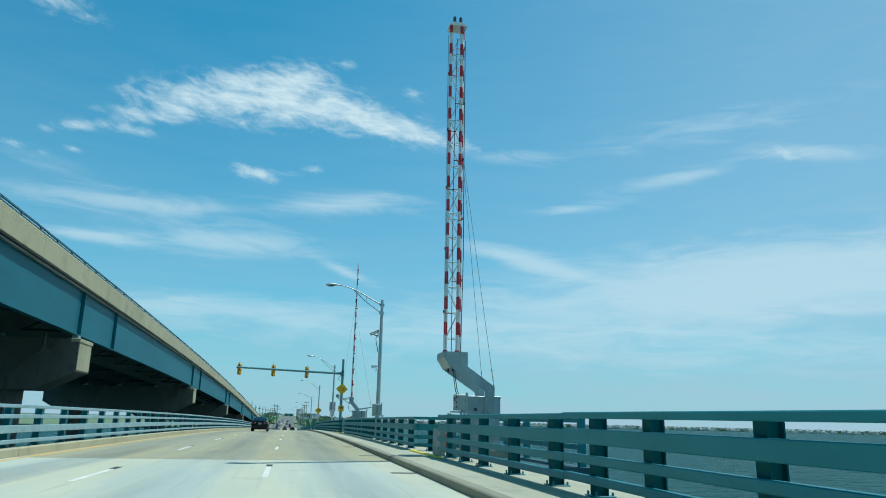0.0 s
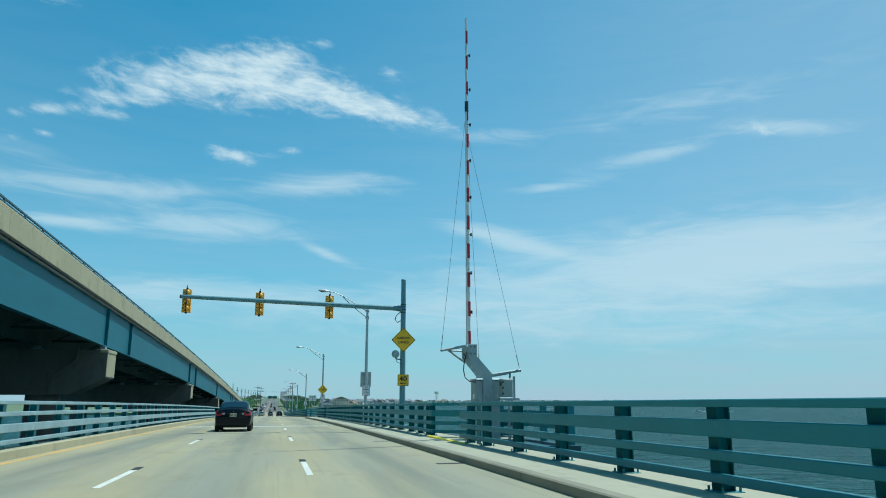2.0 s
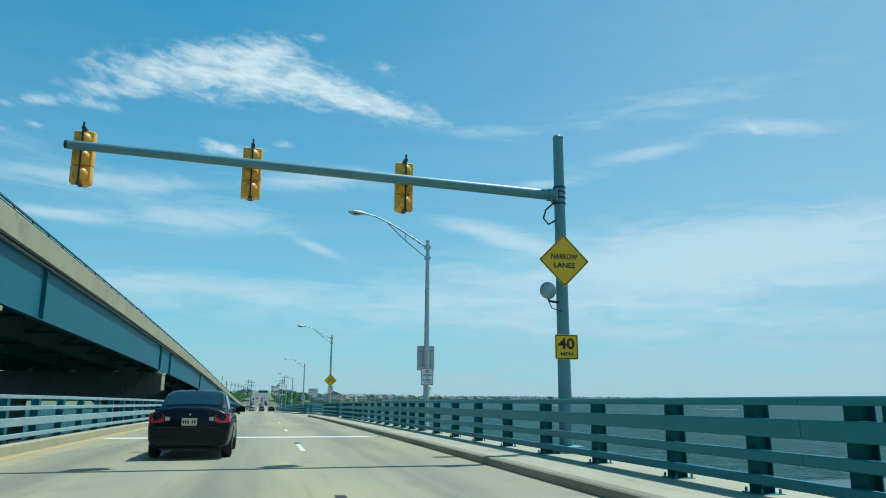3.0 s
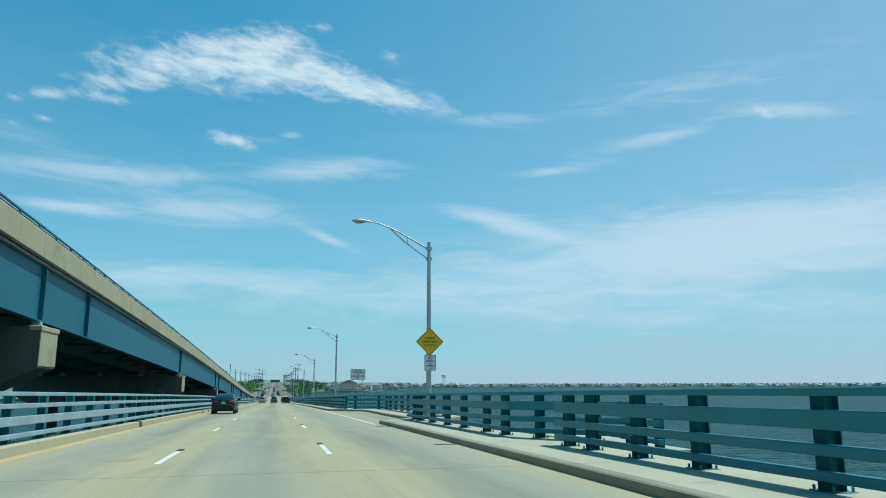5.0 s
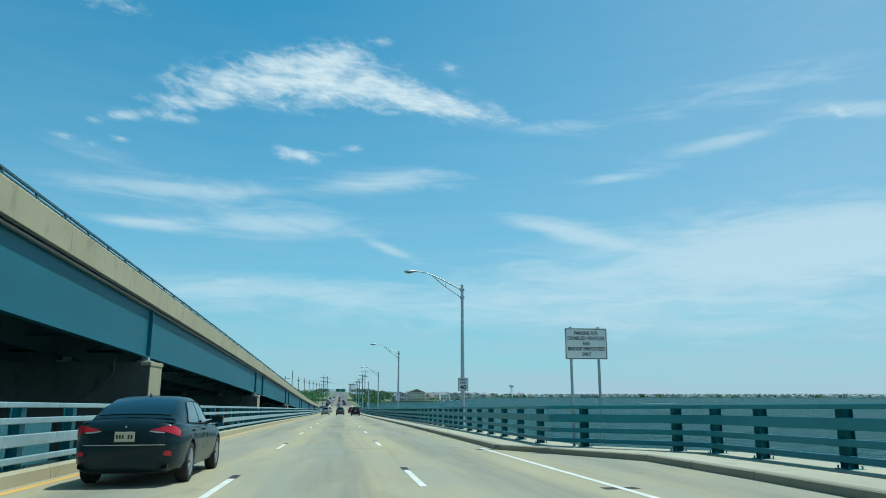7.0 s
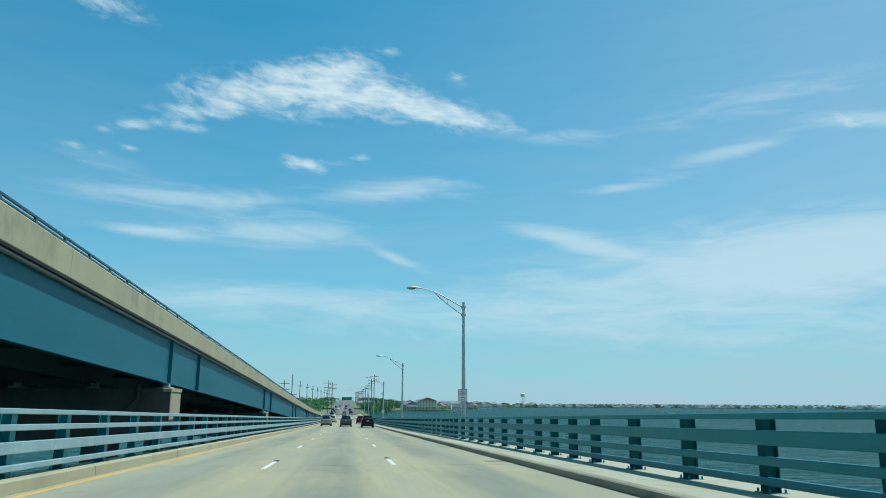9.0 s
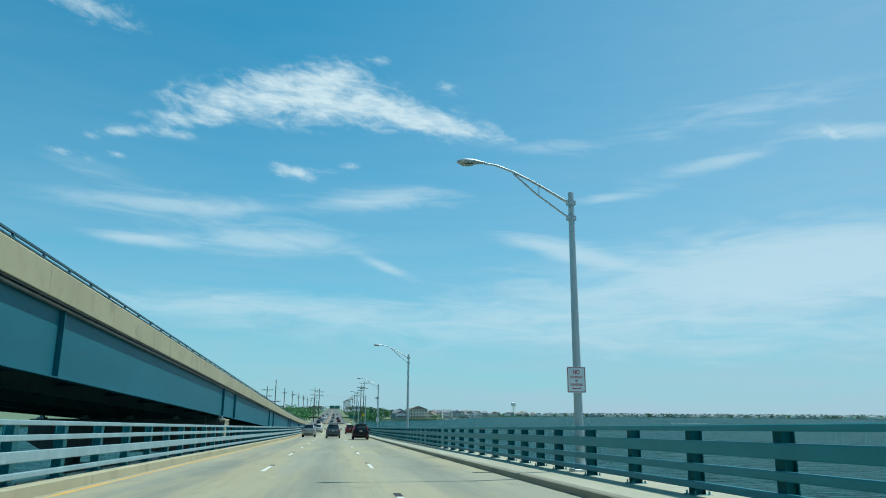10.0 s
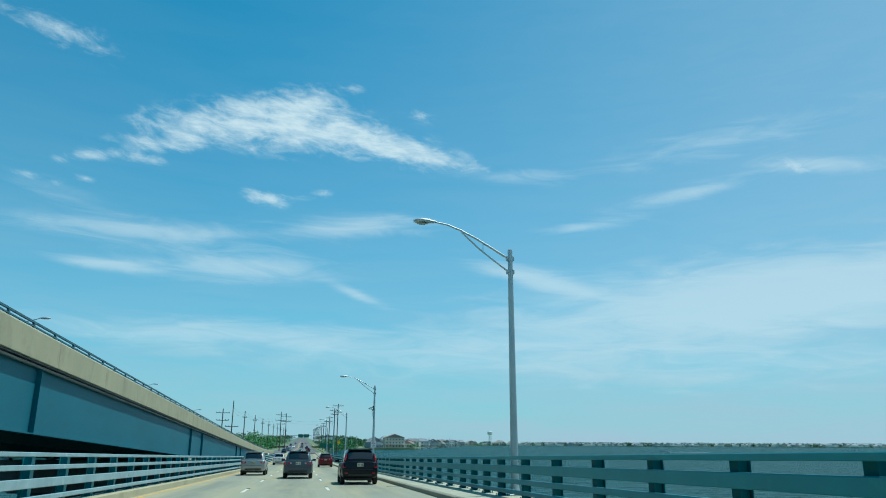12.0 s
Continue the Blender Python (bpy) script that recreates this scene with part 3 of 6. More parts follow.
def plate_mesh(base, material):
    s = Shape().slab(-0.16, 0.18, -0.19, 0.19, base, base + 0.022, 0.005)
    for x in (-0.12, 0.14):
        for y in (-0.15, 0.15):
            s.tube([(x, y, base + 0.02), (x, y, base + 0.075)], 0.018, 6)
    return s.mesh("base_plate", material)


def rail_bar(length, h, d, material, name):
    """A hollow-section rail lying along y, with softened edges."""
    c = 0.012
    o = [(-d / 2, -h / 2 + c), (-d / 2 + c, -h / 2), (d / 2 - c, -h / 2), (d / 2, -h / 2 + c), (d / 2, h / 2 - c), (d / 2 - c, h / 2), (-d / 2 + c, h / 2), (-d / 2, h / 2 - c)]
    return Shape().rings([[(x, y, z) for x, z in o] for y in (0, length)]).mesh(name, material)


def railing(side, x, shift, y0, y1, rails, base, material, label, posts=None):
    """One run of railing between two joints: posts on plates and four rails in front of them."""
    z0, z1, x0, x1 = road_z(y0), road_z(y1), x + shift(y0), x + shift(y1)
    top = rails[0][1]
    run = thing("bridge_railing", label, "railing", "bridge railings", at=pose(x0, y0, z0))
    key = (side, material.name, top)
    if key not in shared:
        shared[key] = (post_mesh(base, top - 0.01, RAIL_POST_SHADED if side > 0 else RAIL, "post"), plate_mesh(base, RAIL), DARK)
    pm, bp, _ = shared[key]
    n = max(1, round((y1 - y0) / (POST if abs(x1 - x0) < 0.1 else 1.5)))
    for t in [(k + 0.5) / n for k in range(n)] if posts is None else [(v - y0) / (y1 - y0) for v in posts]:
        at = pose(x1 * t + x0 * (1 - t) - x0 + side * 0.10, (y1 - y0) * t, road_z(y0 + (y1 - y0) * t) - z0)
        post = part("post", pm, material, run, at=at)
        part("base_plate", bp, material, post)
    d = Vector((x1 - x0, y1 - y0, z1 - z0))
    turn = Vector((0, 1, 0)).rotation_difference(d.normalized()).to_matrix().to_4x4()
    length = round(d.length - 0.015, 2)
    for lo, hi in rails:
        k2 = (length, round(hi - lo, 3), material.name)
        if k2 not in shared:
            shared[k2] = rail_bar(length, hi - lo, 0.13, material, "rail")
        rail = part("rail", shared[k2], material, run, at=Matrix.Translation((-side * 0.065, 0.0075, (lo + hi) / 2)) @ turn)
        k3 = ("sleeve", round(hi - lo, 3), material.name)
        if k3 not in shared:
            shared[k3] = rail_bar(0.34, hi - lo - 0.016, 0.114, material, "sleeve")
        part("sleeve", shared[k3], material, rail, at=Matrix.Translation((0, -0.17, 0)))
    return run


shared = {}
RAILS_R = [(1.215, 1.315), (0.84, 1.06), (0.55, 0.68), (0.27, 0.385)]
RAILS_SPAN, RAILS_NEXT = ([(lo + up, hi + up) for lo, hi in RAILS_R] for up in (0.06, 0.045))  # the opening span's stand a little higher
RAILS_L = [(1.275, 1.37), (0.99, 1.10), (0.60, 0.805), (0.31, 0.42)]
GATE_GAPS = {(21.6, 26.0): (2.3, 24.3, [25.72]), (62.05, 66.2): (2.3, 63.0, [64.65]), (118.16, 121.5): (1.7, 118.56, None)}  # openings: how far the railing steps back, from where, its posts
JOINTS = [-36.1, -12.4, 11.3, 43.6, 68.07, 91.85, 115.6, 139.4, 163.2, 187.0, 210.6, 234.6]  # of the spans, with a pair of posts at each
while JOINTS[-1] < 410:
    JOINTS.append(JOINTS[-1] + 23.7)
POSTS = []
for a, b in zip(JOINTS, JOINTS[1:]):
    POSTS += [a + 1.03, a + 2.93] + [a + 2.93 + (b - a - 5.63) * k / 7 for k in range(1, 7)] + [b - 2.7, b - 0.83]
stops = sorted([21.6, 26.0, 31.0, 56.2, 62.05, 66.2, 118.16, 121.5, 136.1, 140.3, 151.1, 163.2, 167.0] + [j for j in JOINTS if j not in (139.4, 163.2)])
OWN_POSTS = {-12.4: [-11.4, -9.5, -6.8, -4.2, -1.6, 1.0, 3.7, 6.33, 8.66, 10.4], 11.3: [12.2, 14.65, 17.1, 18.95, 20.8], 26.0: [27.87, 30.55], 31.0: [33.13, 35.8, 38.4, 40.96, 42.77], 56.2: [57.3, 59.9, 61.55], 66.2: [66.95, 67.45], 121.5: [122.3, 124.1, 126.8, 129.2, 131.8, 134.35, 135.6], 136.1: [136.55, 137.7, 139.6],
             140.3: [141.77, 144.7, 147.53, 150.06], 151.1: [152.9, 155.5, 158.16, 160.9, 162.84], 163.2: [163.9, 166.2]}
for a, b in zip(stops, stops[1:]):
    if (a, b) not in GATE_GAPS:
        own = OWN_POSTS.get(a, [v for v in POSTS if a + 0.15 < v < b - 0.15])
        if b == 118.16:
            own = [116.7, 117.85]
        run = railing(1, RAIL_R, rail_shift, a, b, RAILS_SPAN if b <= 11.3 else RAILS_NEXT if b == 21.6 else RAILS_R, 0.14, RAIL, "teal painted steel bridge railing with four rails on bolted posts", own)
        if b in (21.6, 62.05):  # hinged end leaf beside the gate opening
            up = Matrix.Translation((0, 0, road_z(b) - road_z(a)))
            for lo, hi in RAILS_NEXT if b == 21.6 else RAILS_R:
                for dy in (-1.70, -1.46):
                    part("hinge_collar", Shape().slab(-0.136, 0.02, b - a + dy, b - a + dy + 0.05, lo - 0.008, hi + 0.008, 0.004), RAIL, run, at=up)
            for dy in (-1.72, -1.52):
                part("hinge_strap", Shape().slab(0.015, 0.05, b - a + dy, b - a + dy + 0.07, 0.16, 1.24, 0.004), RAIL, run, at=up)
    else:  # the opening for the gate: the railing steps back round it
        out, start, own = GATE_GAPS[(a, b)]
        railing(1, RAIL_R, lambda v, b=b, out=out, start=start: out * (b - v) / (b - start), start, b, RAILS_R, 0.13, RAIL, "teal steel railing angled back behind an opening", own)
y = -38.0
while y < 420:
    railing(-1, RAIL_L, lambda v: 0.0, y, y + 15.33, RAILS_L, 0.17, RAIL_LEFT, "pale blue steel railing with four rails, sunlight put into its colour")
    y += 15.33

# ---- the high bridge beside ----
HX0, HX1 = -27.3, -11.3
high = thing("high_bridge", "high blue steel girder bridge with a cream concrete parapet", "bridge")
ys = spaced(-60, 520, 8)
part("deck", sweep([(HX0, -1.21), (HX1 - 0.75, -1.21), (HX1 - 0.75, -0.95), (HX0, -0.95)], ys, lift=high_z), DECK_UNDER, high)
part("deck_edge", sweep([(HX1 - 0.80, -1.24), (HX1 - 0.14, -1.27), (HX1 - 0.11, -1.25), (HX1 - 0.11, -1.19), (HX1 - 0.16, -1.17), (HX1 - 0.80, -1.17)], ys, lift=high_z), DECK_EDGE, high, "grey concrete edge of the deck slab")
part("fascia", sweep([(HX1 - 0.30, -1.175), (HX1 - 0.22, -1.175), (HX1 - 0.22, -1.06), (HX1 - 0.30, -1.06)], ys, lift=high_z), JOINT, high, "dark open joint under the parapet")
part("conduit", Shape().tube([(HX1 - 0.06, y, high_z(y) - 1.13) for y in ys], 0.035, 8), DARK, high, "dark conduit under the parapet", smooth=50)
pcut = spaced(-60, 520, 7.25)
for a, b in zip(pcut, pcut[1:]):
    part("parapet_panel", sweep([(HX1 - 0.42, -0.96), (HX1 - 0.30, -1.08), (HX1 - 0.03, -1.08), (HX1, -1.05), (HX1 - 0.02, -0.05), (HX1 - 0.05, 0), (HX1 - 0.28, 0), (HX1 - 0.30, -0.05)], spaced(a + 0.008, b - 0.008, 4), lift=high_z), PARAPET, high)
part("parapet_panel", sweep([(HX0, -0.9), (HX0 + 0.4, -0.8), (HX0 + 0.3, 0), (HX0 + 0.05, 0)], ys, lift=high_z), PARAPET, high)
# hand rail on the parapet
for a, b in zip(pcut, pcut[1:]):
    if b < 470:
        part("hand_rail", sweep([(HX1 - 0.21, 0.23), (HX1 - 0.13, 0.23), (HX1 - 0.13, 0.30), (HX1 - 0.21, 0.30)], [a + 0.03, b - 0.03], lift=high_z), HAND_RAIL, high)
        part("hand_rail", sweep([(HX1 - 0.20, 0.09), (HX1 - 0.14, 0.09), (HX1 - 0.14, 0.14), (HX1 - 0.20, 0.14)], [a + 0.03, b - 0.03], lift=high_z), HAND_RAIL, high)
rp = Shape().box(-0.04, 0.04, -0.06, 0.06, -0.02, 0.24).mesh("rail_post", HAND_RAIL)
for k in range(220):
    y = -58 + k * 2.417
    if y < 470:
        part("rail_post", rp, HAND_RAIL, high, at=pose(HX1 - 0.17, y, high_z(y)))
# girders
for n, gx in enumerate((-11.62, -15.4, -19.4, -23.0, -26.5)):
    # inner girders get the darker colour, with the under-deck shade in it
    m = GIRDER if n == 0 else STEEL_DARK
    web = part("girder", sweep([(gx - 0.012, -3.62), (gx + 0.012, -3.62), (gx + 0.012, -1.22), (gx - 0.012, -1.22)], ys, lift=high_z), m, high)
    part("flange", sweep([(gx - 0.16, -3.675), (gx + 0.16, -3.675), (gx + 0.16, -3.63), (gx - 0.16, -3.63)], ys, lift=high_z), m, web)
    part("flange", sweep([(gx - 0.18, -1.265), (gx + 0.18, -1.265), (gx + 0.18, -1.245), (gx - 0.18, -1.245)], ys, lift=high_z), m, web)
    if n == 0:
        face = web
PIERS = [42.0 + 47.4 * k for k in range(-2, 9)]
for p in PIERS:
    for dy, w in ((0.0, 0.03), (7.7, 0.02)) if abs(p - 184.2) > 1 else ((0.0, 0.03),):
        y = p + dy
        part("stiffener", Shape().box(-11.606, -11.42, y - w, y + w, high_z(y) - 3.62, high_z(y) - 1.27), GIRDER, face)
# cross frames under the deck
for k in range(70):
    y = -50 + k * 7.9
    z = high_z(y)
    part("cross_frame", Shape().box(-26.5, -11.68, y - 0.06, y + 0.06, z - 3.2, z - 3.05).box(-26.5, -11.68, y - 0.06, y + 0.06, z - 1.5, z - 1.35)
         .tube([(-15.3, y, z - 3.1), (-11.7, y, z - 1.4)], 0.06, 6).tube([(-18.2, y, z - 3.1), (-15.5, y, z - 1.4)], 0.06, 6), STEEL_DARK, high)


# lamps standing on the far side of the high bridge, only their heads show over the parapet
HIGH_LAMP = 6.5
for y in (316.5, 361.0, 405.5):
    z = high_z(y)
    t = thing("street_lamp", "street lamp on the far side of the high bridge", "street lamp", "street lamps on the high bridge", at=pose(-23.9, y, z))
    part("pole", Shape().tube([(0, 0, -0.81), (0, 0, HIGH_LAMP - 0.3)], [0.12, 0.08], 10), ALU, t, smooth=50)
    part("bracket_arm", Shape().tube([(0.05, 0, HIGH_LAMP - 0.75), (0.9, 0, HIGH_LAMP - 0.3), (1.8, 0, HIGH_LAMP)], 0.035, 8), ALU, t, smooth=50)
    part("luminaire", Shape().rings([[(u, w * math.cos(a), HIGH_LAMP + h * math.sin(a)) for a in [2 * math.pi * k / 10 for k in range(10)]] for u, w, h in ((1.7, 0.04, 0.03), (1.95, 0.14, 0.09), (2.3, 0.17, 0.09), (2.5, 0.05, 0.03))]), ALU, t, smooth=60)


def pier(y):
    top = high_z(y) - 3.675 - 0.285
    t = thing("bridge_pier", "concrete hammerhead pier with a deep cap beam, stained, shade put into its dark colour", "pier", "piers of the high bridge", at=pose(0, y, 0))
    if top - 1.7 > WATER_Z + 1:
        cap = [(-11.1, top - 1.7), (-11.1, top - 0.06), (-11.16, top), (-27.0, top), (-27.06, top - 0.06), (-27.06, top - 1.85), (-25.6, top - 2.7), (-13.1, top - 2.7)]
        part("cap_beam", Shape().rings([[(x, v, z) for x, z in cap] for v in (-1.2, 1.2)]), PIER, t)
        # lip and end take the lighter concrete to paint the sun on them
        part("lip", Shape().slab(-11.5, -11.04, -1.26, 1.26, top - 0.16, top + 0.03, 0.02), PARAPET, t, "cast lip of the cap beam, pale as the sunlit end")
        part("end_face", Shape().slab(-11.16, -11.075, -1.17, 1.17, top - 1.62, top - 0.165, 0.01), PARAPET, t, "pale end of the cap beam, sunlight put into its colour")
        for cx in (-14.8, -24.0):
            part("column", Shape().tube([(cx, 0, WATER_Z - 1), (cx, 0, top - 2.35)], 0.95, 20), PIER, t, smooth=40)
        part("strut", Shape().box(-24.0, -14.8, -0.5, 0.5, WATER_Z + 1.2, WATER_Z + 2.6), PIER, t)
        part("drain_pipe", Shape().tube([(-12.75, -1.33, top + 0.25), (-12.75, -1.33, top - 0.55), (-12.9, -1.33, top - 0.75), (-14.4, -1.33, top - 2.0)], 0.075, 10), PIER, t, "galvanised drain pipe", smooth=40)
        for gx in (-11.62, -15.4, -19.4, -23.0, -26.5):
            part("bearing", Shape().slab(gx - 0.3, gx + 0.3, -0.4, 0.4, top, top + 0.12, 0.02).box(gx - 0.16, gx + 0.16, -0.2, 0.2, top + 0.11, top + 0.285), GALV, t)
    else:
        part("cap_beam", Shape().box(-27, -11.8, -1, 1, WATER_Z - 1, top), PIER, t)


for p in PIERS:
    pier(p)
# piers and beams that carry our own road
for k in range(-1, 12):
    y = 21 + 47.4 * k
    if y < 540:
        t = thing("bridge_pier", "concrete pier carrying the low road bridge", "pier", "piers of the low bridge", at=pose(0, y, 0))
        z = road_z(y) - 2.3
        part("cap_beam", Shape().box(-7.6, 5.3, -0.8, 0.8, z - 1.0, z), PIER, t)
        for cx in (-5.5, -1.1, 3.3):
            part("column", Shape().tube([(cx, 0, WATER_Z - 1), (cx, 0, z - 0.9)], 0.55, 14), PIER, t, smooth=40)
for gx in (-6.6, -3.6, -0.6, 2.4, 4.9):
    single("deck_beam", sweep([(gx - 0.25, -2.3), (gx + 0.25, -2.3), (gx + 0.25, -0.91), (gx - 0.25, -0.91)], spaced(Y0, Y1, 10)), STEEL_DARK, "steel beam under the low bridge deck", "beam", kind="structure")


# ---- street lamps ----
def lamp(x, y, drop, reach, lift):
    z = road_z(y)
    t = thing("street_lamp", "tall aluminium street lamp with a curved bracket arm behind the railing", "street lamp", "street lamps on the bridge", at=pose(x, y, z))
    part("base", Shape().slab(-0.24, 0.24, -0.24, 0.24, 0.138, 0.20, 0.01).tube([(0, 0, 0.19), (0, 0, 0.42)], [0.17, 0.135], 14), ALU, t)
    for bx in (-0.19, 0.19):
        for by in (-0.19, 0.19):
            part("bolt", Shape().tube([(bx, by, 0.195), (bx, by, 0.27)], 0.022, 6), DARK, t)
    part("pole", Shape().tube([(0, 0, 0.4), (0, 0, 2.5), (0, 0, 5.2), (0, 0, 8.05 - drop)], [0.125, 0.115, 0.098, 0.08], 16), ALU, t, smooth=50)
    part("cap", Shape().tube([(0, 0, 8.04 - drop), (0, 0, 8.09 - drop), (0, 0, 8.11 - drop)], [0.086, 0.08, 0.03], 14), ALU, t, smooth=50)

    def q(u, h, v=0.0):
        """A place on the arm, with this lamp's own reach and lift."""
        return (u * reach, v, h - drop - u * lift)

    arm = part("bracket_arm", Shape().tube([q(u, h) for u, h in ((-0.07, 7.78), (-0.6, 8.08), (-1.2, 8.41), (-1.8, 8.69), (-2.3, 8.86), (-2.75, 8.92))], [0.042, 0.04, 0.038, 0.034, 0.03, 0.028], 8), ALU, t, smooth=50)
    part("brace", Shape().tube([q(u, h) for u, h in ((-0.07, 7.32), (-0.5, 7.62), (-1.1, 8.05), (-1.75, 8.62))], 0.027, 8), ALU, arm, smooth=50)
    part("stay", Shape().tube([q(-0.98, 7.97), q(-0.98, 8.29)], 0.012, 6), ALU, arm)
    for zc in (7.78 - drop, 7.32 - drop):
        part("collar", Shape().tube([(0, 0, zc - 0.09), (0, 0, zc + 0.09)], 0.099, 14).box(-0.14, -0.08, -0.05, 0.05, zc - 0.07, zc + 0.07).box(0.08, 0.125, -0.06, 0.06, zc - 0.06, zc + 0.06), ALU, t)
    turns = [2 * math.pi * k / 12 for k in range(12)]
    loops = [[q(u, (zt + zb) / 2 + (zt - zb) / 2 * math.sin(a), w * math.cos(a)) for a in turns]
             for u, w, zt, zb in ((-2.62, 0.035, 8.95, 8.89), (-2.78, 0.06, 8.98, 8.88), (-2.95, 0.12, 9.02, 8.86), (-3.2, 0.165, 9.02, 8.845), (-3.38, 0.12, 8.99, 8.86), (-3.46, 0.04, 8.95, 8.89))]
    luminaire = part("luminaire", Shape().rings(loops), ALU, t, "pale grey cobra-head lantern", smooth=60)
    part("lens", Shape().rings([[q(u, 8.86 + dz * 0.05 + 0.012 * math.sin(a), w * math.cos(a)) for a in turns] for u, w, dz in ((-2.95, 0.06, 0), (-3.1, 0.12, -0.5), (-3.25, 0.12, -0.5), (-3.36, 0.05, 0))]), CABINET, luminaire, smooth=60)
    return t


# place, and how each one's pole and arm differ: drop of the pole, reach and lift of the arm
LAMPS = [(4.87, 40.4, 0.13, 0.95, -0.04), (5.15, 90.3, 0.0, 1.0, 0.06), (5.07, 134.2, 0.0, 1.02, 0.0), (5.24, 186.8, -0.3, 1.0, -0.04), (5.02, 231.0, 0.12, 0.98, -0.02), (5.12, 279.2, 0.05, 0.96, 0.0), (5.2, 327.9, 0.0, 1.0, 0.0),
         (5.2, 375.8, 0.0, 1.0, 0.0), (5.2, 423.5, 0.0, 1.0, 0.0), (5.2, 471.0, 0.0, 1.0, 0.0), (4.9, -8.0, 0.0, 1.0, 0.0)]
for row in LAMPS:
    lamp(*row)


# ---- signs ----
def outline_round(w, h, r=0.03):
    pts = []
    for cx, cz, a0 in ((w / 2 - r, h / 2 - r, 0), (-w / 2 + r, h / 2 - r, 90), (-w / 2 + r, -h / 2 + r, 180), (w / 2 - r, -h / 2 + r, 270)):
        pts += [(cx + r * math.cos(radians(a0 + 30 * k)), cz + r * math.sin(radians(a0 + 30 * k))) for k in range(4)]
    return pts


def turned(o, deg):
    c, s = math.cos(radians(deg)), math.sin(radians(deg))
    return [(x * c - z * s, x * s + z * c) for x, z in o]


def sign(name, label, x, y, zr, w, h, face, edge, lines, diamond=False, group=""):
    """A flat sign that faces the traffic (-y): panel, printed rim, lettering and its clamp."""
    t = thing(name, label, "sign", group, at=pose(x, y, road_z(y) + zr))
    turn = 45 if diamond else 0
    panel = part("panel", Shape().prism(turned(outline_round(w, h), turn), -0.002, 0.004), face, t)
    o, i = turned(outline_round(w - 0.03, h - 0.03), turn), turned(outline_round(w - 0.065, h - 0.065), turn)
    n = len(o)
    rim = Shape().add([(a, -0.0045, b) for a, b in o] + [(a, -0.0045, b) for a, b in i] + [(a, -0.0022, b) for a, b in o] + [(a, -0.0022, b) for a, b in i],
                      [(k, (k + 1) % n, (k + 1) % n + n, k + n) for k in range(n)] + [(k, (k + 1) % n, (k + 1) % n + 2 * n, k + 2 * n) for k in range(n)] + [(k + n, (k + 1) % n + n, (k + 1) % n + 3 * n, k + 3 * n) for k in range(n)])
    part("rim", rim, edge, panel)
    for words, size, dz, width, m in lines:
        writing("lettering", words, size, m, panel, Matrix.Translation((0, -0.005, dz)) @ Euler((radians(90), 0, 0)).to_matrix().to_4x4(), width, size * 0.025)
    part("clamp", Shape().box(-0.07, 0.07, 0.004, 0.045, 0.1 * h, 0.1 * h + 0.05).box(-0.07, 0.07, 0.004, 0.045, -0.2 * h, -0.2 * h + 0.05), GALV, t)
    return t


def arrow(t, z, w):
    s = Shape().prism([(-w, z), (-w + 0.05, z + 0.028), (-w + 0.05, z + 0.01), (w - 0.05, z + 0.01), (w - 0.05, z + 0.028), (w, z), (w - 0.05, z - 0.028), (w - 0.05, z - 0.01), (-w + 0.05, z - 0.01), (-w + 0.05, z - 0.028)], -0.005, -0.0025)
    part("arrow", s, SIGN_RED, t)


def no_stopping(x, y, zr):
    ink = SIGN_BLACK if y < 140 else SIGN_RED
    t = sign("parking_sign", "faded white no stopping sign on a lamp pole", x, y, zr, 0.53, 0.70, SIGN_WHITE, SIGN_RED,
             [("NO", 0.17, 0.20, 0.19, SIGN_RED), ("STOPPING", 0.088, 0.065, 0.34, ink), ("OR", 0.08, -0.035, 0.09, ink), ("STANDING", 0.088, -0.135, 0.34, ink)], group="no stopping signs")
    arrow(t, -0.235, 0.13)


sign("warning_sign", "yellow diamond warning sign with black words on the signal pole", 5.24, 76.13, 4.47, 0.88, 0.88, SIGN_YELLOW, SIGN_BLACK,
     [("NARROW", 0.17, 0.085, 0.66, SIGN_BLACK), ("LANES", 0.17, -0.12, 0.52, SIGN_BLACK)], True)
sign("speed_plaque", "square yellow advisory speed plaque on the signal pole", 5.24, 76.13, 2.47, 0.56, 0.56, SIGN_YELLOW, SIGN_BLACK,
     [("40", 0.34, 0.06, 0.40, SIGN_BLACK), ("MPH", 0.11, -0.165, 0.30, SIGN_BLACK)])
sign("warning_sign", "yellow diamond warning sign with black words on a lamp pole", 5.08, 134.04, 3.55, 0.89, 0.89, SIGN_YELLOW, SIGN_BLACK,
     [("CHANGE", 0.125, 0.165, 0.46, SIGN_BLACK), ("LANES WITH", 0.125, 0.0, 0.68, SIGN_BLACK), ("CAUTION", 0.125, -0.165, 0.50, SIGN_BLACK)], True)
no_stopping(5.10, 134.04, 2.63)
no_stopping(4.94, 230.84, 2.55)
no_stopping(5.15, 90.14, 2.28)
no_stopping(5.2, 327.75, 2.5)
sign("speed_limit_sign", "white speed limit sign with black words on a lamp pole", 5.24, 186.62, 2.57, 0.60, 0.76, SIGN_WHITE, SIGN_BLACK,
     [("SPEED", 0.14, 0.255, 0.42, SIGN_BLACK), ("LIMIT", 0.14, 0.10, 0.36, SIGN_BLACK), ("40", 0.36, -0.17, 0.40, SIGN_BLACK)])
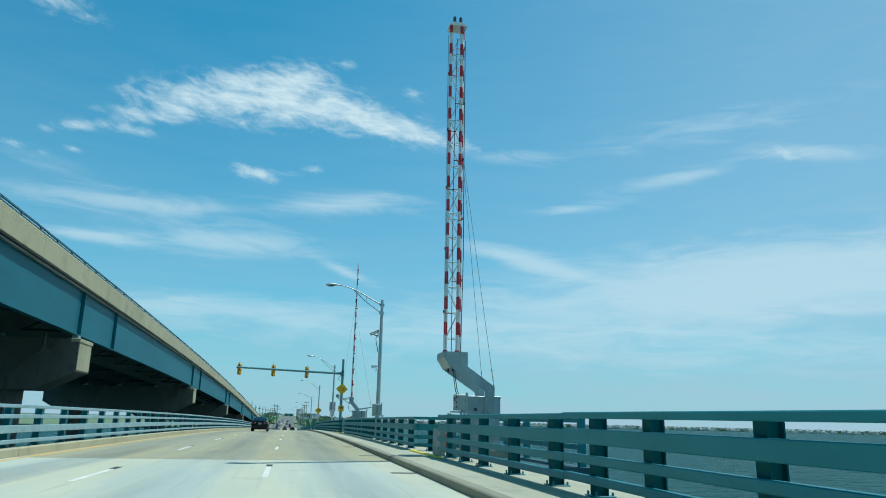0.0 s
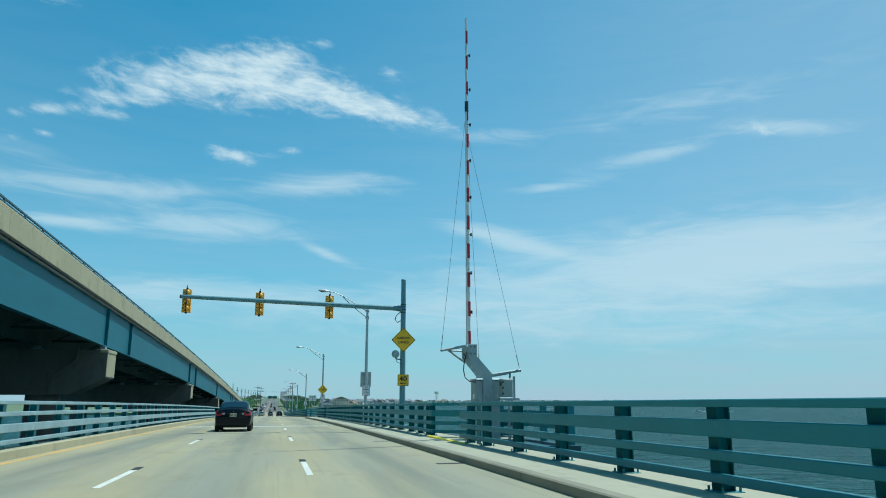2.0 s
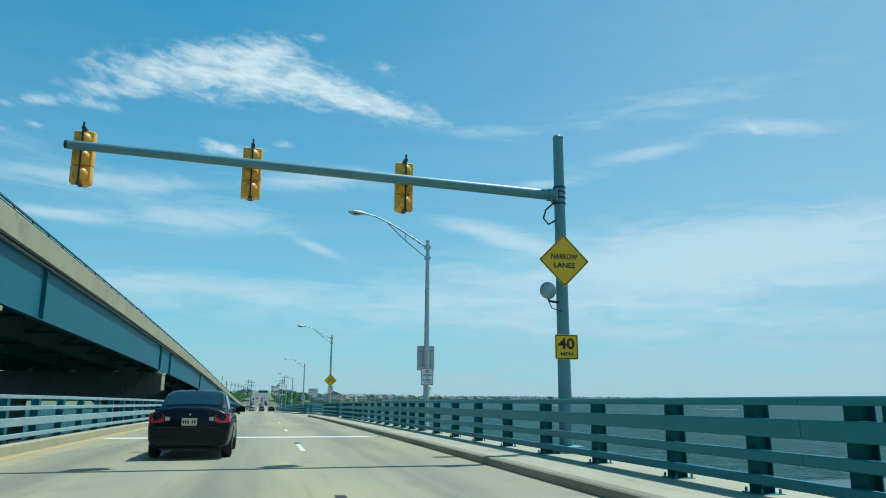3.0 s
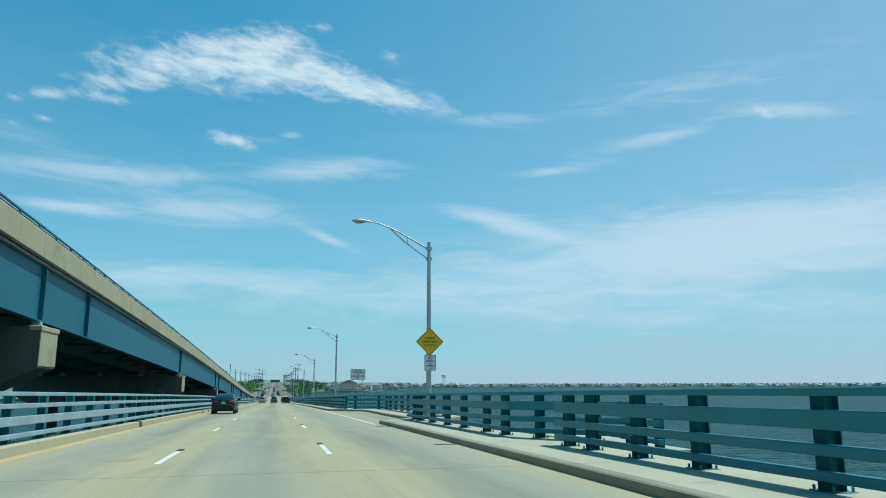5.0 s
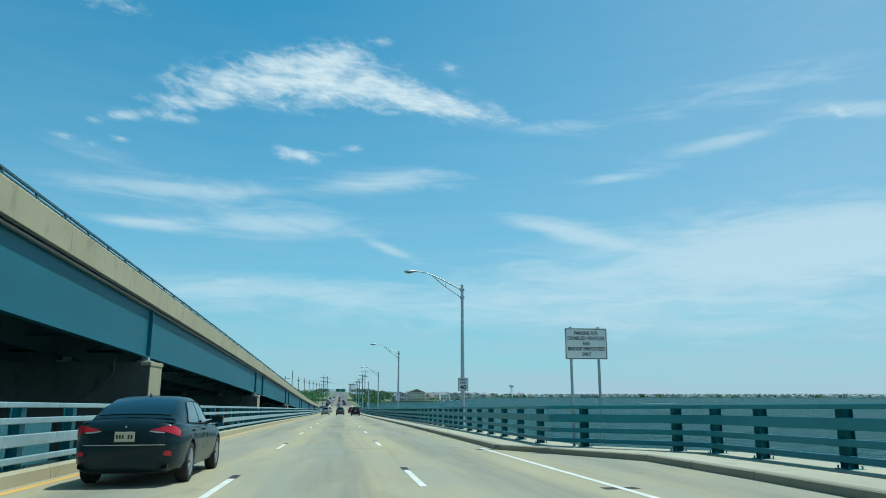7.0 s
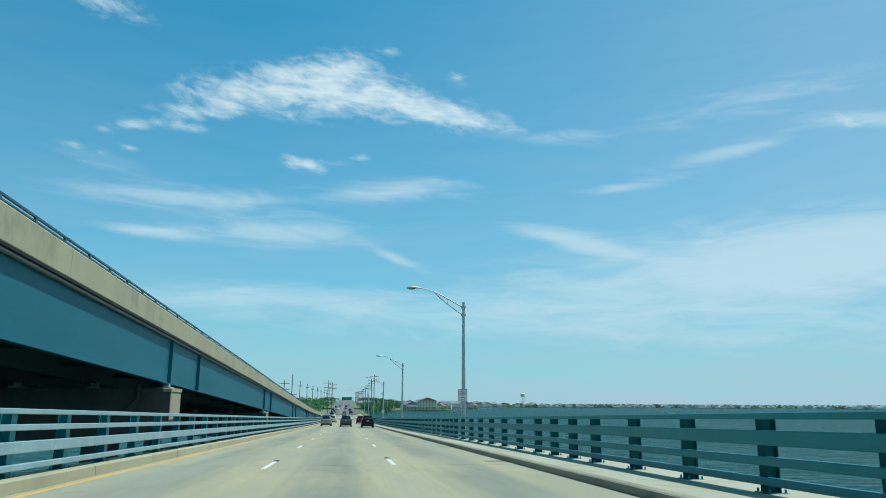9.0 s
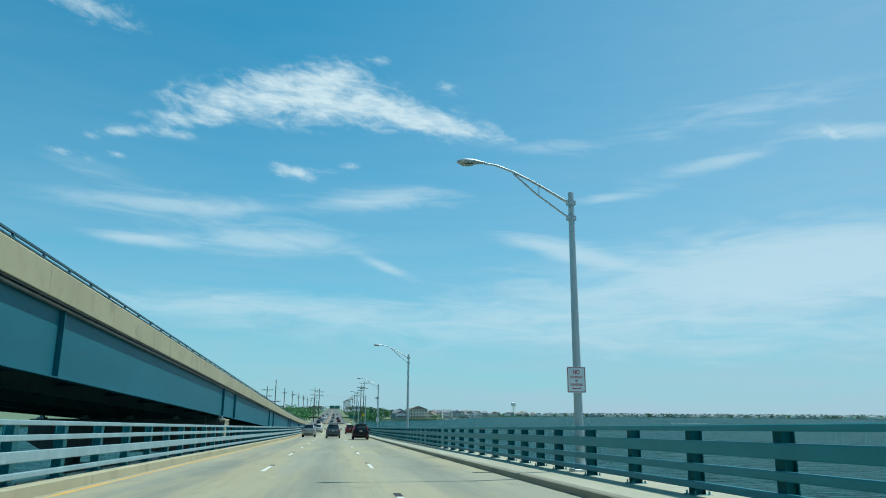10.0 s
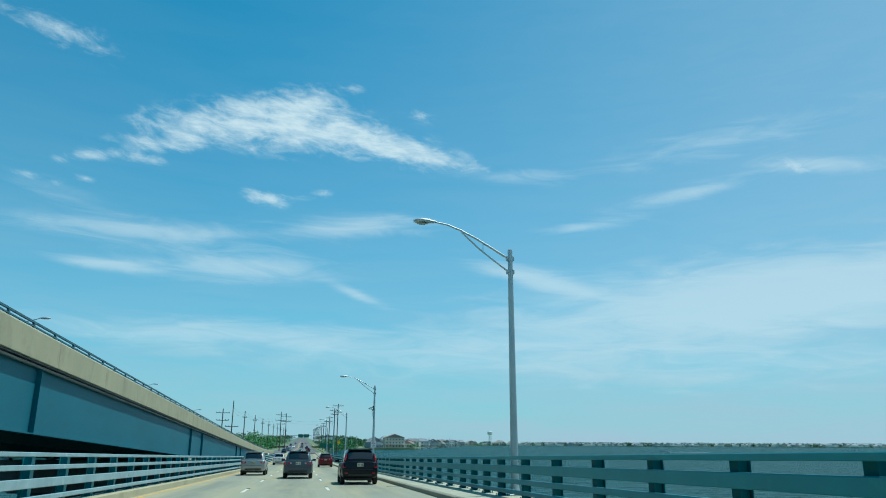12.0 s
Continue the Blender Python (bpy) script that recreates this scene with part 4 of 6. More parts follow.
big = sign("parking_sign", "wide white parking sign with black words on two steel posts", 5.51, 166.3, 3.11, 1.30, 0.92, SIGN_WHITE, SIGN_BLACK,
           [("PARKING FOR", 0.15, 0.31, 0.74, SIGN_BLACK), ("DISABLED VEHICLES", 0.15, 0.155, 1.14, SIGN_BLACK), ("AND", 0.15, 0.0, 0.22, SIGN_BLACK), ("BRIDGE EMPLOYEES", 0.15, -0.155, 1.14, SIGN_BLACK), ("ONLY", 0.15, -0.31, 0.28, SIGN_BLACK)])
for px in (-0.47, 0.38):
    part("sign_post", Shape().box(px - 0.035, px + 0.035, 0.006, 0.02, -2.95, 0.5).box(px - 0.035, px - 0.025, 0.02, 0.05, -2.95, 0.5).box(px + 0.025, px + 0.035, 0.02, 0.05, -2.95, 0.5), GALV, big)
t = thing("road_sign", "grey rear side of a road sign on a lamp pole", "sign", at=pose(5.15, 90.45, road_z(90.4) + 3.05))
part("panel", Shape().prism(outline_round(0.74, 1.02), 0, 0.005), ALU, t)
for dz in (-0.3, 0.3):
    part("bracket", Shape().box(-0.3, 0.3, -0.05, 0.0, dz - 0.03, dz + 0.03), GALV, t)
sign("warning_sign", "small yellow diamond sign beside the road on land", 8.5, 470.0, 4.2, 0.9, 0.9, SIGN_YELLOW, SIGN_BLACK, [], True)

# ---- cameras, horn and cabinet on the nearest lamp pole ----
z = road_z(40.4)


def cctv(x, y, zr):
    t = thing("security_camera", "white bullet security camera on a pole bracket", "camera", "security cameras", at=pose(x - 0.34, y, road_z(y) + zr))
    part("housing", Shape().rings([[(u * 0.9 - zz * 0.2, 0.075 * math.cos(a), zz + u * 0.42 + 0.07 * math.sin(a)) for a in [2 * math.pi * k / 10 for k in range(10)]] for u, zz in ((-0.22, 0), (-0.2, 0), (0.18, 0), (0.22, 0))]), WHITE, t, smooth=50)
    part("sun_shield", Shape().rings([[(u * 0.9, w, u * 0.42 + 0.085 + h) for w, h in ((-0.085, -0.04), (0.085, -0.04), (0.085, 0.012), (-0.085, 0.012))] for u in (-0.27, 0.2)]), WHITE, t)
    part("rear_cap", Shape().rings([[(u * 0.9, 0.07 * math.cos(a), u * 0.42 + 0.02 + 0.075 * math.sin(a)) for a in [2 * math.pi * k / 10 for k in range(10)]] for u in (0.2, 0.3)]), DARK, t, smooth=50)
    part("bracket", Shape().tube([(0.0, 0, -0.06), (0.05, 0, -0.11), (0.27, 0, -0.12)], 0.025, 8).box(0.22, 0.26, -0.08, 0.08, -0.22, 0.06), DARK, t)
    part("cable", Shape().tube([(0.18, 0, -0.1), (0.13, 0.02, -0.3), (0.17, 0.02, -0.6), (0.24, 0, -0.85), (0.25, 0, -1.05)], 0.018, 6), BLACK, t)
    return t


cctv(4.80, 40.36, 6.0)
cctv(5.2, 327.8, 5.9)
t = thing("horn_speaker", "small white horn loudspeaker on the lamp pole", "loudspeaker", at=pose(4.56, 40.36, z + 4.13))
part("horn", Shape().tube([(0.1, 0, 0.02), (0.0, 0, 0.0), (-0.1, 0, -0.03), (-0.14, 0, -0.05)], [0.05, 0.06, 0.1, 0.115], 14), WHITE, t, smooth=50)
part("bracket", Shape().tube([(0.08, 0, 0), (0.18, 0, 0)], 0.03, 8), DARK, t)
part("cable", Shape().tube([(0.08, 0, -0.05), (0.05, 0, -0.2), (0.09, 0, -0.3), (0.13, 0, -0.2), (0.16, 0, -0.08)], 0.01, 6), BLACK, t)
t = thing("control_cabinet", "grey steel control cabinet clamped to the lamp pole", "cabinet", at=pose(4.93, 40.05, z + 1.46))
part("body", Shape().slab(-0.40, 0.08, -0.16, 0.12, 0.0, 0.60, 0.015), CABINET, t)
part("door", Shape().slab(-0.38, 0.06, -0.185, -0.162, 0.03, 0.57, 0.01), CABINET, t)
part("latch", Shape().box(-0.17, -0.15, -0.205, -0.186, 0.12, 0.48), DARK, t)
part("frame", Shape().box(-0.40, 0.22, -0.2, 0.2, -0.07, -0.02).box(0.09, 0.13, -0.05, 0.1, -0.02, 0.66).tube([(0.18, 0, -0.06), (-0.05, 0.25, -0.45)], 0.025, 6), GALV, t)

# ---- traffic signals on the mast arm ----
SY = 76.3
SZ = road_z(SY)
mast = thing("signal_mast", "teal-grey signal pole with a long straight arm over the lanes", "signal pole", at=pose(5.24, SY, SZ))
part("base", Shape().slab(-0.28, 0.28, -0.28, 0.28, 0.138, 0.3, 0.01), TEAL_POLE, mast)
part("pole", Shape().tube([(0, 0, 0.29), (0, 0, 7.56)], [0.155, 0.12], 16), TEAL_POLE, mast, smooth=50)
part("cap", Shape().tube([(0, 0, 7.55), (0, 0, 7.6)], [0.13, 0.1], 14), TEAL_POLE, mast)
part("arm", Shape().tube([(-0.1, 0, 6.08), (-5.4, 0, 6.22), (-10.8, 0, 6.36)], [0.125, 0.11, 0.095], 14), TEAL_POLE, mast, smooth=50)
part("arm_flange", Shape().tube([(-0.1, 0, 6.08), (-0.30, 0, 6.085)], 0.15, 14).box(-0.155, -0.1, -0.15, 0.15, 5.93, 6.23), TEAL_POLE, mast)
for cz in (5.88, 6.02, 6.16, 6.28):
    part("clamp_band", Shape().tube([(0, 0, cz - 0.02), (0, 0, cz + 0.02)], 0.148, 16), DARK, mast)
part("end_cap", Shape().tube([(-10.78, 0, 6.36), (-10.86, 0, 6.36)], 0.085, 12), DARK, mast)
part("conduit_loop", Shape().tube([(-0.15, 0, 5.9), (-0.36, 0, 5.7), (-0.42, 0, 5.5), (-0.3, 0, 5.36), (-0.14, 0, 5.45)], 0.022, 8), DARK, mast)
for sx, sz in ((-5.33, 6.20), (-1.91, 6.15), (1.51, 6.10)):
    s = thing("traffic_signal", "amber three-section traffic signal hung on the mast arm", "traffic signal", "signals on the mast arm", at=pose(sx, SY + 0.34, SZ + sz))
    for dz in (0.38, 0.0, -0.38):
        sec = part("section", Shape().rings([[(x * 0.205, yy, dz + zz * 0.186) for x, zz in turned(outline_round(2 * q, 2 * q, 0.12 * q), 0)] for yy, q in ((-0.10, 0.90), (-0.08, 0.985), (0.0, 1.0), (0.1, 1.0))]), SIGNAL, s, smooth=40)
        part("back_dome", Shape().tube([(0, -0.095, dz), (0, -0.12, dz), (0, -0.16, dz), (0, -0.19, dz), (0, -0.205, dz)], [0.155, 0.15, 0.125, 0.08, 0.02], 16), SIGNAL, sec, smooth=60)
        part("visor", Shape().tube([(0, 0.1, dz), (0, 0.36, dz - 0.012)], 0.155, 14, False), SIGNAL, sec)
    part("bracket", Shape().box(-0.018, 0.018, -0.235, -0.205, -0.63, 0.72).box(-0.04, 0.04, -0.22, 0.05, 0.575, 0.62).box(-0.04, 0.04, -0.22, 0.05, -0.62, -0.575), DARK, s)
t = thing("warning_gong", "round grey warning gong beside the signal pole", "bell", at=pose(4.85, SY - 0.1, SZ + 3.76))
part("bell", Shape().tube([(0, -0.09, 0), (0, -0.06, 0), (0, 0.0, 0), (0, 0.04, 0)], [0.09, 0.17, 0.20, 0.19], 18), GALV, t, smooth=50)
part("bracket", Shape().tube([(0, 0.02, -0.1), (0.05, 0.05, -0.24), (0.3, 0.05, -0.26)], 0.03, 8).tube([(0.0, 0.03, -0.2), (0.08, 0, -0.4), (0.3, -0.05, -0.48)], 0.012, 6), DARK, t)


# ---- barrier gates ----
def bands(p0, p1, period, red, first):
    """The two ends of each red band along a chord."""
    p0, p1 = Vector(p0), Vector(p1)
    d = (p1 - p0).normalized()
    for k in range(int((p1 - p0).length / period) + 1):
        a, b = first + k * period, min(first + k * period + red, (p1 - p0).length)
        if b - a > 0.05:
            yield p0 + d * a, p0 + d * b


def gate_truss(gy):
    """The raised barrier with a three-chord lattice arm."""
    z = road_z(gy)
    g = thing("barrier_gate", "galvanised drawbridge barrier gate, its red and white lattice arm raised upright", "barrier gate", at=pose(0, gy, z))
    part("plinth", Shape().box(5.4, 6.75, 0.55, 2.1, -0.6, 0.35), WALK, g)
    body = part("housing", Shape().slab(5.51, 6.50, 0.84, 1.66, 1.30, 1.93, 0.03), GALV, g, "galvanised motor housing")
    part("pedestal", Shape().slab(5.53, 6.48, 0.86, 1.64, 0.3, 1.295, 0.02), GALV, g)
    part("housing_lid", Shape().slab(5.495, 6.515, 0.825, 1.675, 1.90, 1.96, 0.015), GALV, body)
    part("hatch", Shape().slab(5.492, 5.509, 0.92, 1.5, 0.9, 1.72, 0.004), GALV, body)
    part("notice", Shape().box(5.484, 5.491, 1.12, 1.26, 1.40, 1.53), SIGN_WHITE, body)
    part("conduit_knob", Shape().tube([(5.42, 1.6, 1.5), (5.5, 1.6, 1.5)], 0.03, 8).tube([(5.7, 0.78, 1.55), (5.7, 0.86, 1.55)], 0.05, 8), DARK, body)
    lever = [(4.68, 3.28), (4.68, 3.11), (4.88, 2.80), (5.96, 2.10), (5.97, 0.9), (6.27, 0.9), (6.27, 2.25), (5.24, 2.95), (5.24, 3.28)]
    for y0 in (0.68, 1.90):
        arm_plate = part("lever_arm", Shape().prism(lever, y0, y0 + 0.05), GALV, g)
        for bx, bz in ((5.40, 2.66), (6.05, 1.70), (6.18, 1.70), (6.05, 1.42), (6.18, 1.42), (5.38, 2.55)):
            part("bolt", Shape().tube([(bx, y0 - 0.03, bz), (bx, y0, bz)], 0.022, 6), GALV, arm_plate)
    part("pivot", Shape().tube([(6.12, 0.62, 1.56), (6.12, 2.0, 1.56)], 0.11, 14), GALV, g)
    head = part("head", Shape().prism([(4.66, 3.29), (4.66, 3.11), (4.86, 2.80), (4.94, 2.82), (4.74, 3.14), (4.74, 3.23), (5.38, 3.23), (5.38, 3.29)], 0.735, 1.895), GALV, g, "bolted galvanised head plate")
    part("gusset", Shape().prism([(5.24, 2.95), (5.40, 2.84), (5.40, 3.28), (5.24, 3.28)], 0.68, 0.73).box(5.02, 5.06, 0.735, 1.895, 2.88, 3.23), GALV, head)
    for bx, by in ((4.96, 0.85), (4.96, 1.5)):
        part("bolt", Shape().tube([(bx, by, 2.68), (bx, by, 2.86)], 0.022, 8).tube([(bx, by, 2.72), (bx, by, 2.76)], 0.04, 6), DARK, head)
    feet = [(4.80, 1.30), (5.19, 1.30), (5.33, 1.68)]
    tops = [(4.78, 1.30), (5.17, 1.30), (5.29, 1.66)]
    top_z = 14.95
    arm = part("arm", Shape().prism([(4.70, top_z - 0.03), (5.34, top_z - 0.03), (5.26, top_z + 0.1), (4.78, top_z + 0.1)], 1.2, 1.75), SIGN_WHITE, g, "red and white lattice barrier arm")
    for (a, b), (c, d) in zip(feet, tops):
        chord = part("chord", Shape().tube([(a, b, 3.3), (c, d, top_z)], 0.056, 10), WHITE, arm, smooth=50)
        for p, q in bands((a, b, 3.3), (c, d, top_z), 0.828, 0.413, 0.57):
            part("red_band", Shape().tube([p, q], 0.059, 10), RED, chord, smooth=50)
        part("foot", Shape().tube([(a, b, 3.28), (a, b, 3.38)], 0.076, 10), RED, arm)
    for k in range(13):
        z0, z1 = 3.75 + k * 0.84, 3.75 + (k + 1) * 0.84
        i = k % 3
        p, q = feet[i], feet[(i + 1) % 3]
        part("diagonal", Shape().tube([(p[0], p[1], z0), (q[0], q[1], z1)], 0.020, 6), WHITE, arm)
        p, q = feet[(i + 1) % 3], feet[(i + 2) % 3]
        part("diagonal", Shape().tube([(p[0], p[1], z0), (q[0], q[1], z1)], 0.020, 6), WHITE, arm)
        h = Shape()
        for e in range(3):
            p, q = feet[e], feet[(e + 1) % 3]
            h.tube([(p[0], p[1], z0), (q[0], q[1], z0)], 0.016, 6)
        part("rung", h, WHITE, arm)
    for k in range(10):
        zz = 4.6 + k * 1.05
        bx = 5.27 if k % 2 else 4.71
        part("marker_lamp", Shape().tube([(bx, 1.23, zz - 0.03), (bx, 1.23, zz + 0.05)], 0.028, 8).box(min(bx, 4.95), max(bx, 5.0), 1.235, 1.255, zz - 0.05, zz - 0.03), RED, arm)
    for bx in (4.92, 5.14):
        part("beacon", Shape().tube([(bx, 1.4, top_z + 0.08), (bx, 1.4, top_z + 0.25), (bx, 1.4, top_z + 0.4)], [0.02, 0.06, 0.05], 8), DARK, arm)
    part("arm_cable", Shape().tube([(5.27, 1.15, 3.1), (5.31, 1.15, 6.5), (5.28, 1.15, 10.0), (5.26, 1.15, 14.3)], 0.013, 6).tube([(4.98, 1.2, 3.3), (4.94, 1.2, 8.8), (4.98, 1.2, 14.4)], 0.011, 6), BLACK, arm)
    for x1, y1, z0 in ((6.25, 0.70, 10.2), (6.22, 1.95, 10.1)):
        p, q = Vector((x1, y1, 2.27)), Vector((5.28, 1.4, z0))
        wire = part("stay_wire", Shape().tube([q, p], 0.007, 5), CABLE, g)
        d = (q - p).normalized()
        part("turnbuckle", Shape().tube([p, p + d * 0.10, p + d * 0.14, p + d * 0.3, p + d * 0.34, p + d * 0.5, p + d * 0.55], [0.016, 0.007, 0.014, 0.014, 0.007, 0.016, 0.006], 6), CABLE, wire)
    for x1 in (4.66, 4.72):
        part("stay_wire", Shape().tube([(4.66, 1.2, 14.5), (x1, 0.9, 3.4)], 0.006, 5), CABLE, g)
    part("hose", Shape().tube([(5.02, 1.0, 3.0), (5.02, 0.95, 2.5), (5.08, 0.95, 2.1), (5.22, 1.0, 1.86), (5.50, 1.02, 1.80)], 0.013, 8), BLACK, g)
    part("hose", Shape().tube([(5.06, 1.05, 3.0), (5.08, 1.0, 2.5), (5.15, 1.0, 2.1), (5.28, 1.05, 1.86), (5.50, 1.08, 1.78)], 0.013, 8), BLACK, g)
    cab = part("junction_box", Shape().slab(4.66, 4.92, -1.04, -0.65, 1.48, 1.93, 0.015), CABINET, g)
    part("door", Shape().slab(4.675, 4.91, -1.065, -1.042, 1.50, 1.91, 0.01), CABINET, cab)
    part("label_plate", Shape().box(4.652, 4.659, -0.92, -0.74, 1.74, 1.85), SIGN_BLACK, cab)
    for lz in (1.55, 1.68, 1.82):
        part("latch", Shape().box(4.645, 4.68, -1.08, -1.03, lz, lz + 0.045), DARK, cab)
    part("shelf", Shape().box(4.58, 5.06, -1.10, -0.58, 1.42, 1.455).box(4.95, 5.0, -1.0, -0.95, 1.45, 1.98).tube([(4.86, -0.8, 0.13), (4.86, -0.8, 1.43)], 0.035, 8), GALV, g)
    # bent end shields of the opening
    for line, top in (([(4.66, 1.70), (4.54, 1.62), (4.50, 1.45), (4.49, 1.2), (4.44, 1.12)], 0.90), ([(4.43, 1.05), (4.49, 0.97), (4.51, 0.75), (4.55, 0.56), (4.67, 0.50)], 0.95)):
        sheet = line + [(x + 0.028, y) for x, y in reversed(line)]
        part("end_shield", Shape().rings([[(x, y, zz) for x, y in sheet] for zz in (0.15, top - 0.02, top)]), GALV, g, "bent stainless end shield", smooth=40)
    return g


def gate_mast(gy):
    """The raised barrier with a single tubular arm and guy wires on outriggers."""
    z = road_z(gy)
    g = thing("barrier_gate", "galvanised drawbridge barrier gate with one raised striped pole and guy wires", "barrier gate", at=pose(0.03, gy, z + 0.01))
    part("plinth", Shape().box(5.05, 6.9, -0.5, 0.7, -0.6, 0.14), WALK, g)
    body = part("housing", Shape().slab(5.40, 6.2, -0.28, 0.40, 0.13, 2.03, 0.04), GALV, g, "galvanised motor housing")
    part("housing_lid", Shape().slab(5.37, 6.23, -0.31, 0.42, 2.02, 2.07, 0.02), GALV, body)
    part("hatch", Shape().slab(5.43, 5.57, -0.302, -0.281, 0.4, 1.8, 0.008), GALV, body)
    part("side_hatch", Shape().slab(5.384, 5.399, -0.22, 0.2, 0.4, 1.75, 0.004), GALV, body)
    part("notice", Shape().box(5.377, 5.383, -0.08, 0.06, 1.42, 1.58), SIGN_WHITE, body)
    lever = [(5.12, 3.18), (5.12, 2.76), (5.61, 2.17), (5.61, 0.5), (5.91, 0.5), (5.91, 2.24), (5.41, 2.79), (5.41, 3.18)]
    for y0 in (-0.36, 0.45):
        arm_plate = part("lever_arm", Shape().prism(lever, y0, y0 + 0.05), GALV, g)
        for bx in (5.19, 5.33):
            for bz in (2.88, 3.1):
                part("bolt", Shape().tube([(bx, y0 - 0.02, bz), (bx, y0, bz)], 0.024, 6), DARK, arm_plate)
    part("head", Shape().slab(5.10, 5.30, -0.30, 0.44, 2.95, 3.12, 0.02).box(5.3, 5.42, -0.3, 0.44, 2.80, 2.84), GALV, g)
    part("pivot", Shape().tube([(5.78, -0.42, 1.5), (5.78, 0.55, 1.5)], 0.11, 14), GALV, g)
    arm = part("arm", Shape().tube([(5.24, 0.1, 3.0), (5.24, 0.1, 8.0), (5.24, 0.1, 11.75)], [0.082, 0.066, 0.058], 12), WHITE, g, "striped red and white barrier arm", smooth=50)
    part("arm_tip", Shape().tube([(5.24, 0.1, 11.7), (5.24, 0.1, 15.25)], [0.05, 0.042], 10), WHITE, arm, smooth=50)
    part("splice", Shape().tube([(5.24, 0.1, 11.55), (5.24, 0.1, 11.95)], 0.07, 10), DARK, arm)
    for k in range(12):
        r0 = (0.074 - k * 0.0025) if k < 8 else 0.046
        part("red_band", Shape().tube([(5.254, 0.085, 3.15 + k * 1.007), (5.254, 0.085, 3.655 + k * 1.007)], [r0, r0 - 0.001], 12), RED, arm, smooth=50)
    for k in range(8):
        zz = 4.3 + k * 1.35
        part("marker_lamp", Shape().tube([(5.35, 0.05, zz - 0.05), (5.35, 0.05, zz + 0.05)], 0.034, 8).box(5.25, 5.36, 0.04, 0.06, zz - 0.01, zz + 0.01), DARK, arm)
    part("outrigger", Shape().tube([(5.3, -0.02, 3.18), (4.26, 0.0, 2.99)], 0.045, 6).tube([(5.13, 0.2, 2.62), (4.52, 0.02, 3.0)], 0.032, 6).tube([(5.12, 0.3, 3.0), (4.6, 0.04, 2.99)], 0.028, 6), GALV, g)
    part("outrigger", Shape().tube([(5.94, 0.1, 2.20), (7.04, 0.0, 2.37)], 0.055, 6).tube([(5.94, 0.3, 2.14), (6.6, 0.05, 2.26)], 0.035, 6).tube([(6.66, 0.0, 2.28), (6.64, 0.0, 2.02)], 0.035, 6), GALV, g)
    for a, b in (((5.2, 0.1, 11.4), (4.28, 0.0, 3.02)), ((5.2, 0.1, 11.0), (7.0, 0.0, 2.40)), ((5.2, 0.1, 12.0), (5.72, 0.45, 2.45))):
        wire = part("stay_wire", Shape().tube([a, b], 0.006, 5), CABLE, g)
        d = (Vector(a) - Vector(b)).normalized()
        part("turnbuckle", Shape().tube([Vector(b) + d * 0.1, Vector(b) + d * 0.2, Vector(b) + d * 0.3, Vector(b) + d * 0.4, Vector(b) + d * 0.5], [0.008, 0.015, 0.008, 0.015, 0.008], 6), CABLE, wire)
    part("hose", Shape().tube([(5.14, -0.1, 2.98), (5.04, -0.12, 2.65), (5.0, -0.14, 2.35), (5.05, -0.16, 2.1), (5.2, -0.18, 1.98), (5.42, -0.18, 1.96)], 0.017, 8), BLACK, g)
    cab = part("junction_box", Shape().slab(6.13, 6.47, -0.80, -0.41, 1.47, 2.06, 0.015), CABINET, g)
    part("door", Shape().slab(6.15, 6.46, -0.825, -0.802, 1.50, 2.03, 0.01), CABINET, cab)
    part("label_plate", Shape().box(6.122, 6.129, -0.70, -0.50, 1.84, 1.97), SIGN_BLACK, cab)
    for lz in (1.56, 1.74, 1.92):
        part("latch", Shape().box(6.115, 6.155, -0.84, -0.79, lz, lz + 0.06), DARK, cab)
    part("shelf", Shape().box(6.05, 6.68, -0.86, -0.36, 1.38, 1.44).box(6.52, 6.58, -0.74, -0.68, 1.44, 2.14).tube([(6.4, -0.6, 0.13), (6.4, -0.6, 1.4)], 0.04, 8), GALV, g)
    return g


# landing behind the opening in the railing, with a low rail of its own
z = road_z(118.2)
p = thing("access_landing", "small concrete access landing outside the railing with a low teal rail", "landing", at=pose(0, 118.2, z))
part("floor", Shape().slab(5.56, 6.9, -1.6, 3.6, -0.05, 0.13, 0.01), WALK, p)
for v in (-1.1, 0.2):
    part("post", Shape().box(6.36, 6.5, v - 0.09, v + 0.09, 0.12, 1.06), RAIL_POST_SHADED, p)
for lo, hi in ((0.95, 1.06), (0.58, 0.70), (0.22, 0.32)):
    part("rail", Shape().box(6.27, 6.36, -1.4, 0.35, lo, hi), RAIL, p)
gate_truss(20.9)
gate_mast(63.7)
for gy in (20.9, 63.8):
    # service platform outside the railing
    z = road_z(gy)
    p = thing("gate_platform", "steel service platform outside the railing with its own teal rail", "platform", "gate platforms", at=pose(0, gy, z))
    part("floor", Shape().box(5.56, 7.6, -3.6, 6.2, -0.05, 0.12), STEEL_DARK, p)
    for k in range(4):
        part("post", Shape().box(7.35, 7.52, -3.4 + k * 2.2, -3.24 + k * 2.2, 0.1, 1.33), RAIL, p)
    for lo, hi in RAILS_R:
        part("rail", Shape().box(7.25, 7.35, -3.6, 3.6, lo, hi), RAIL, p)


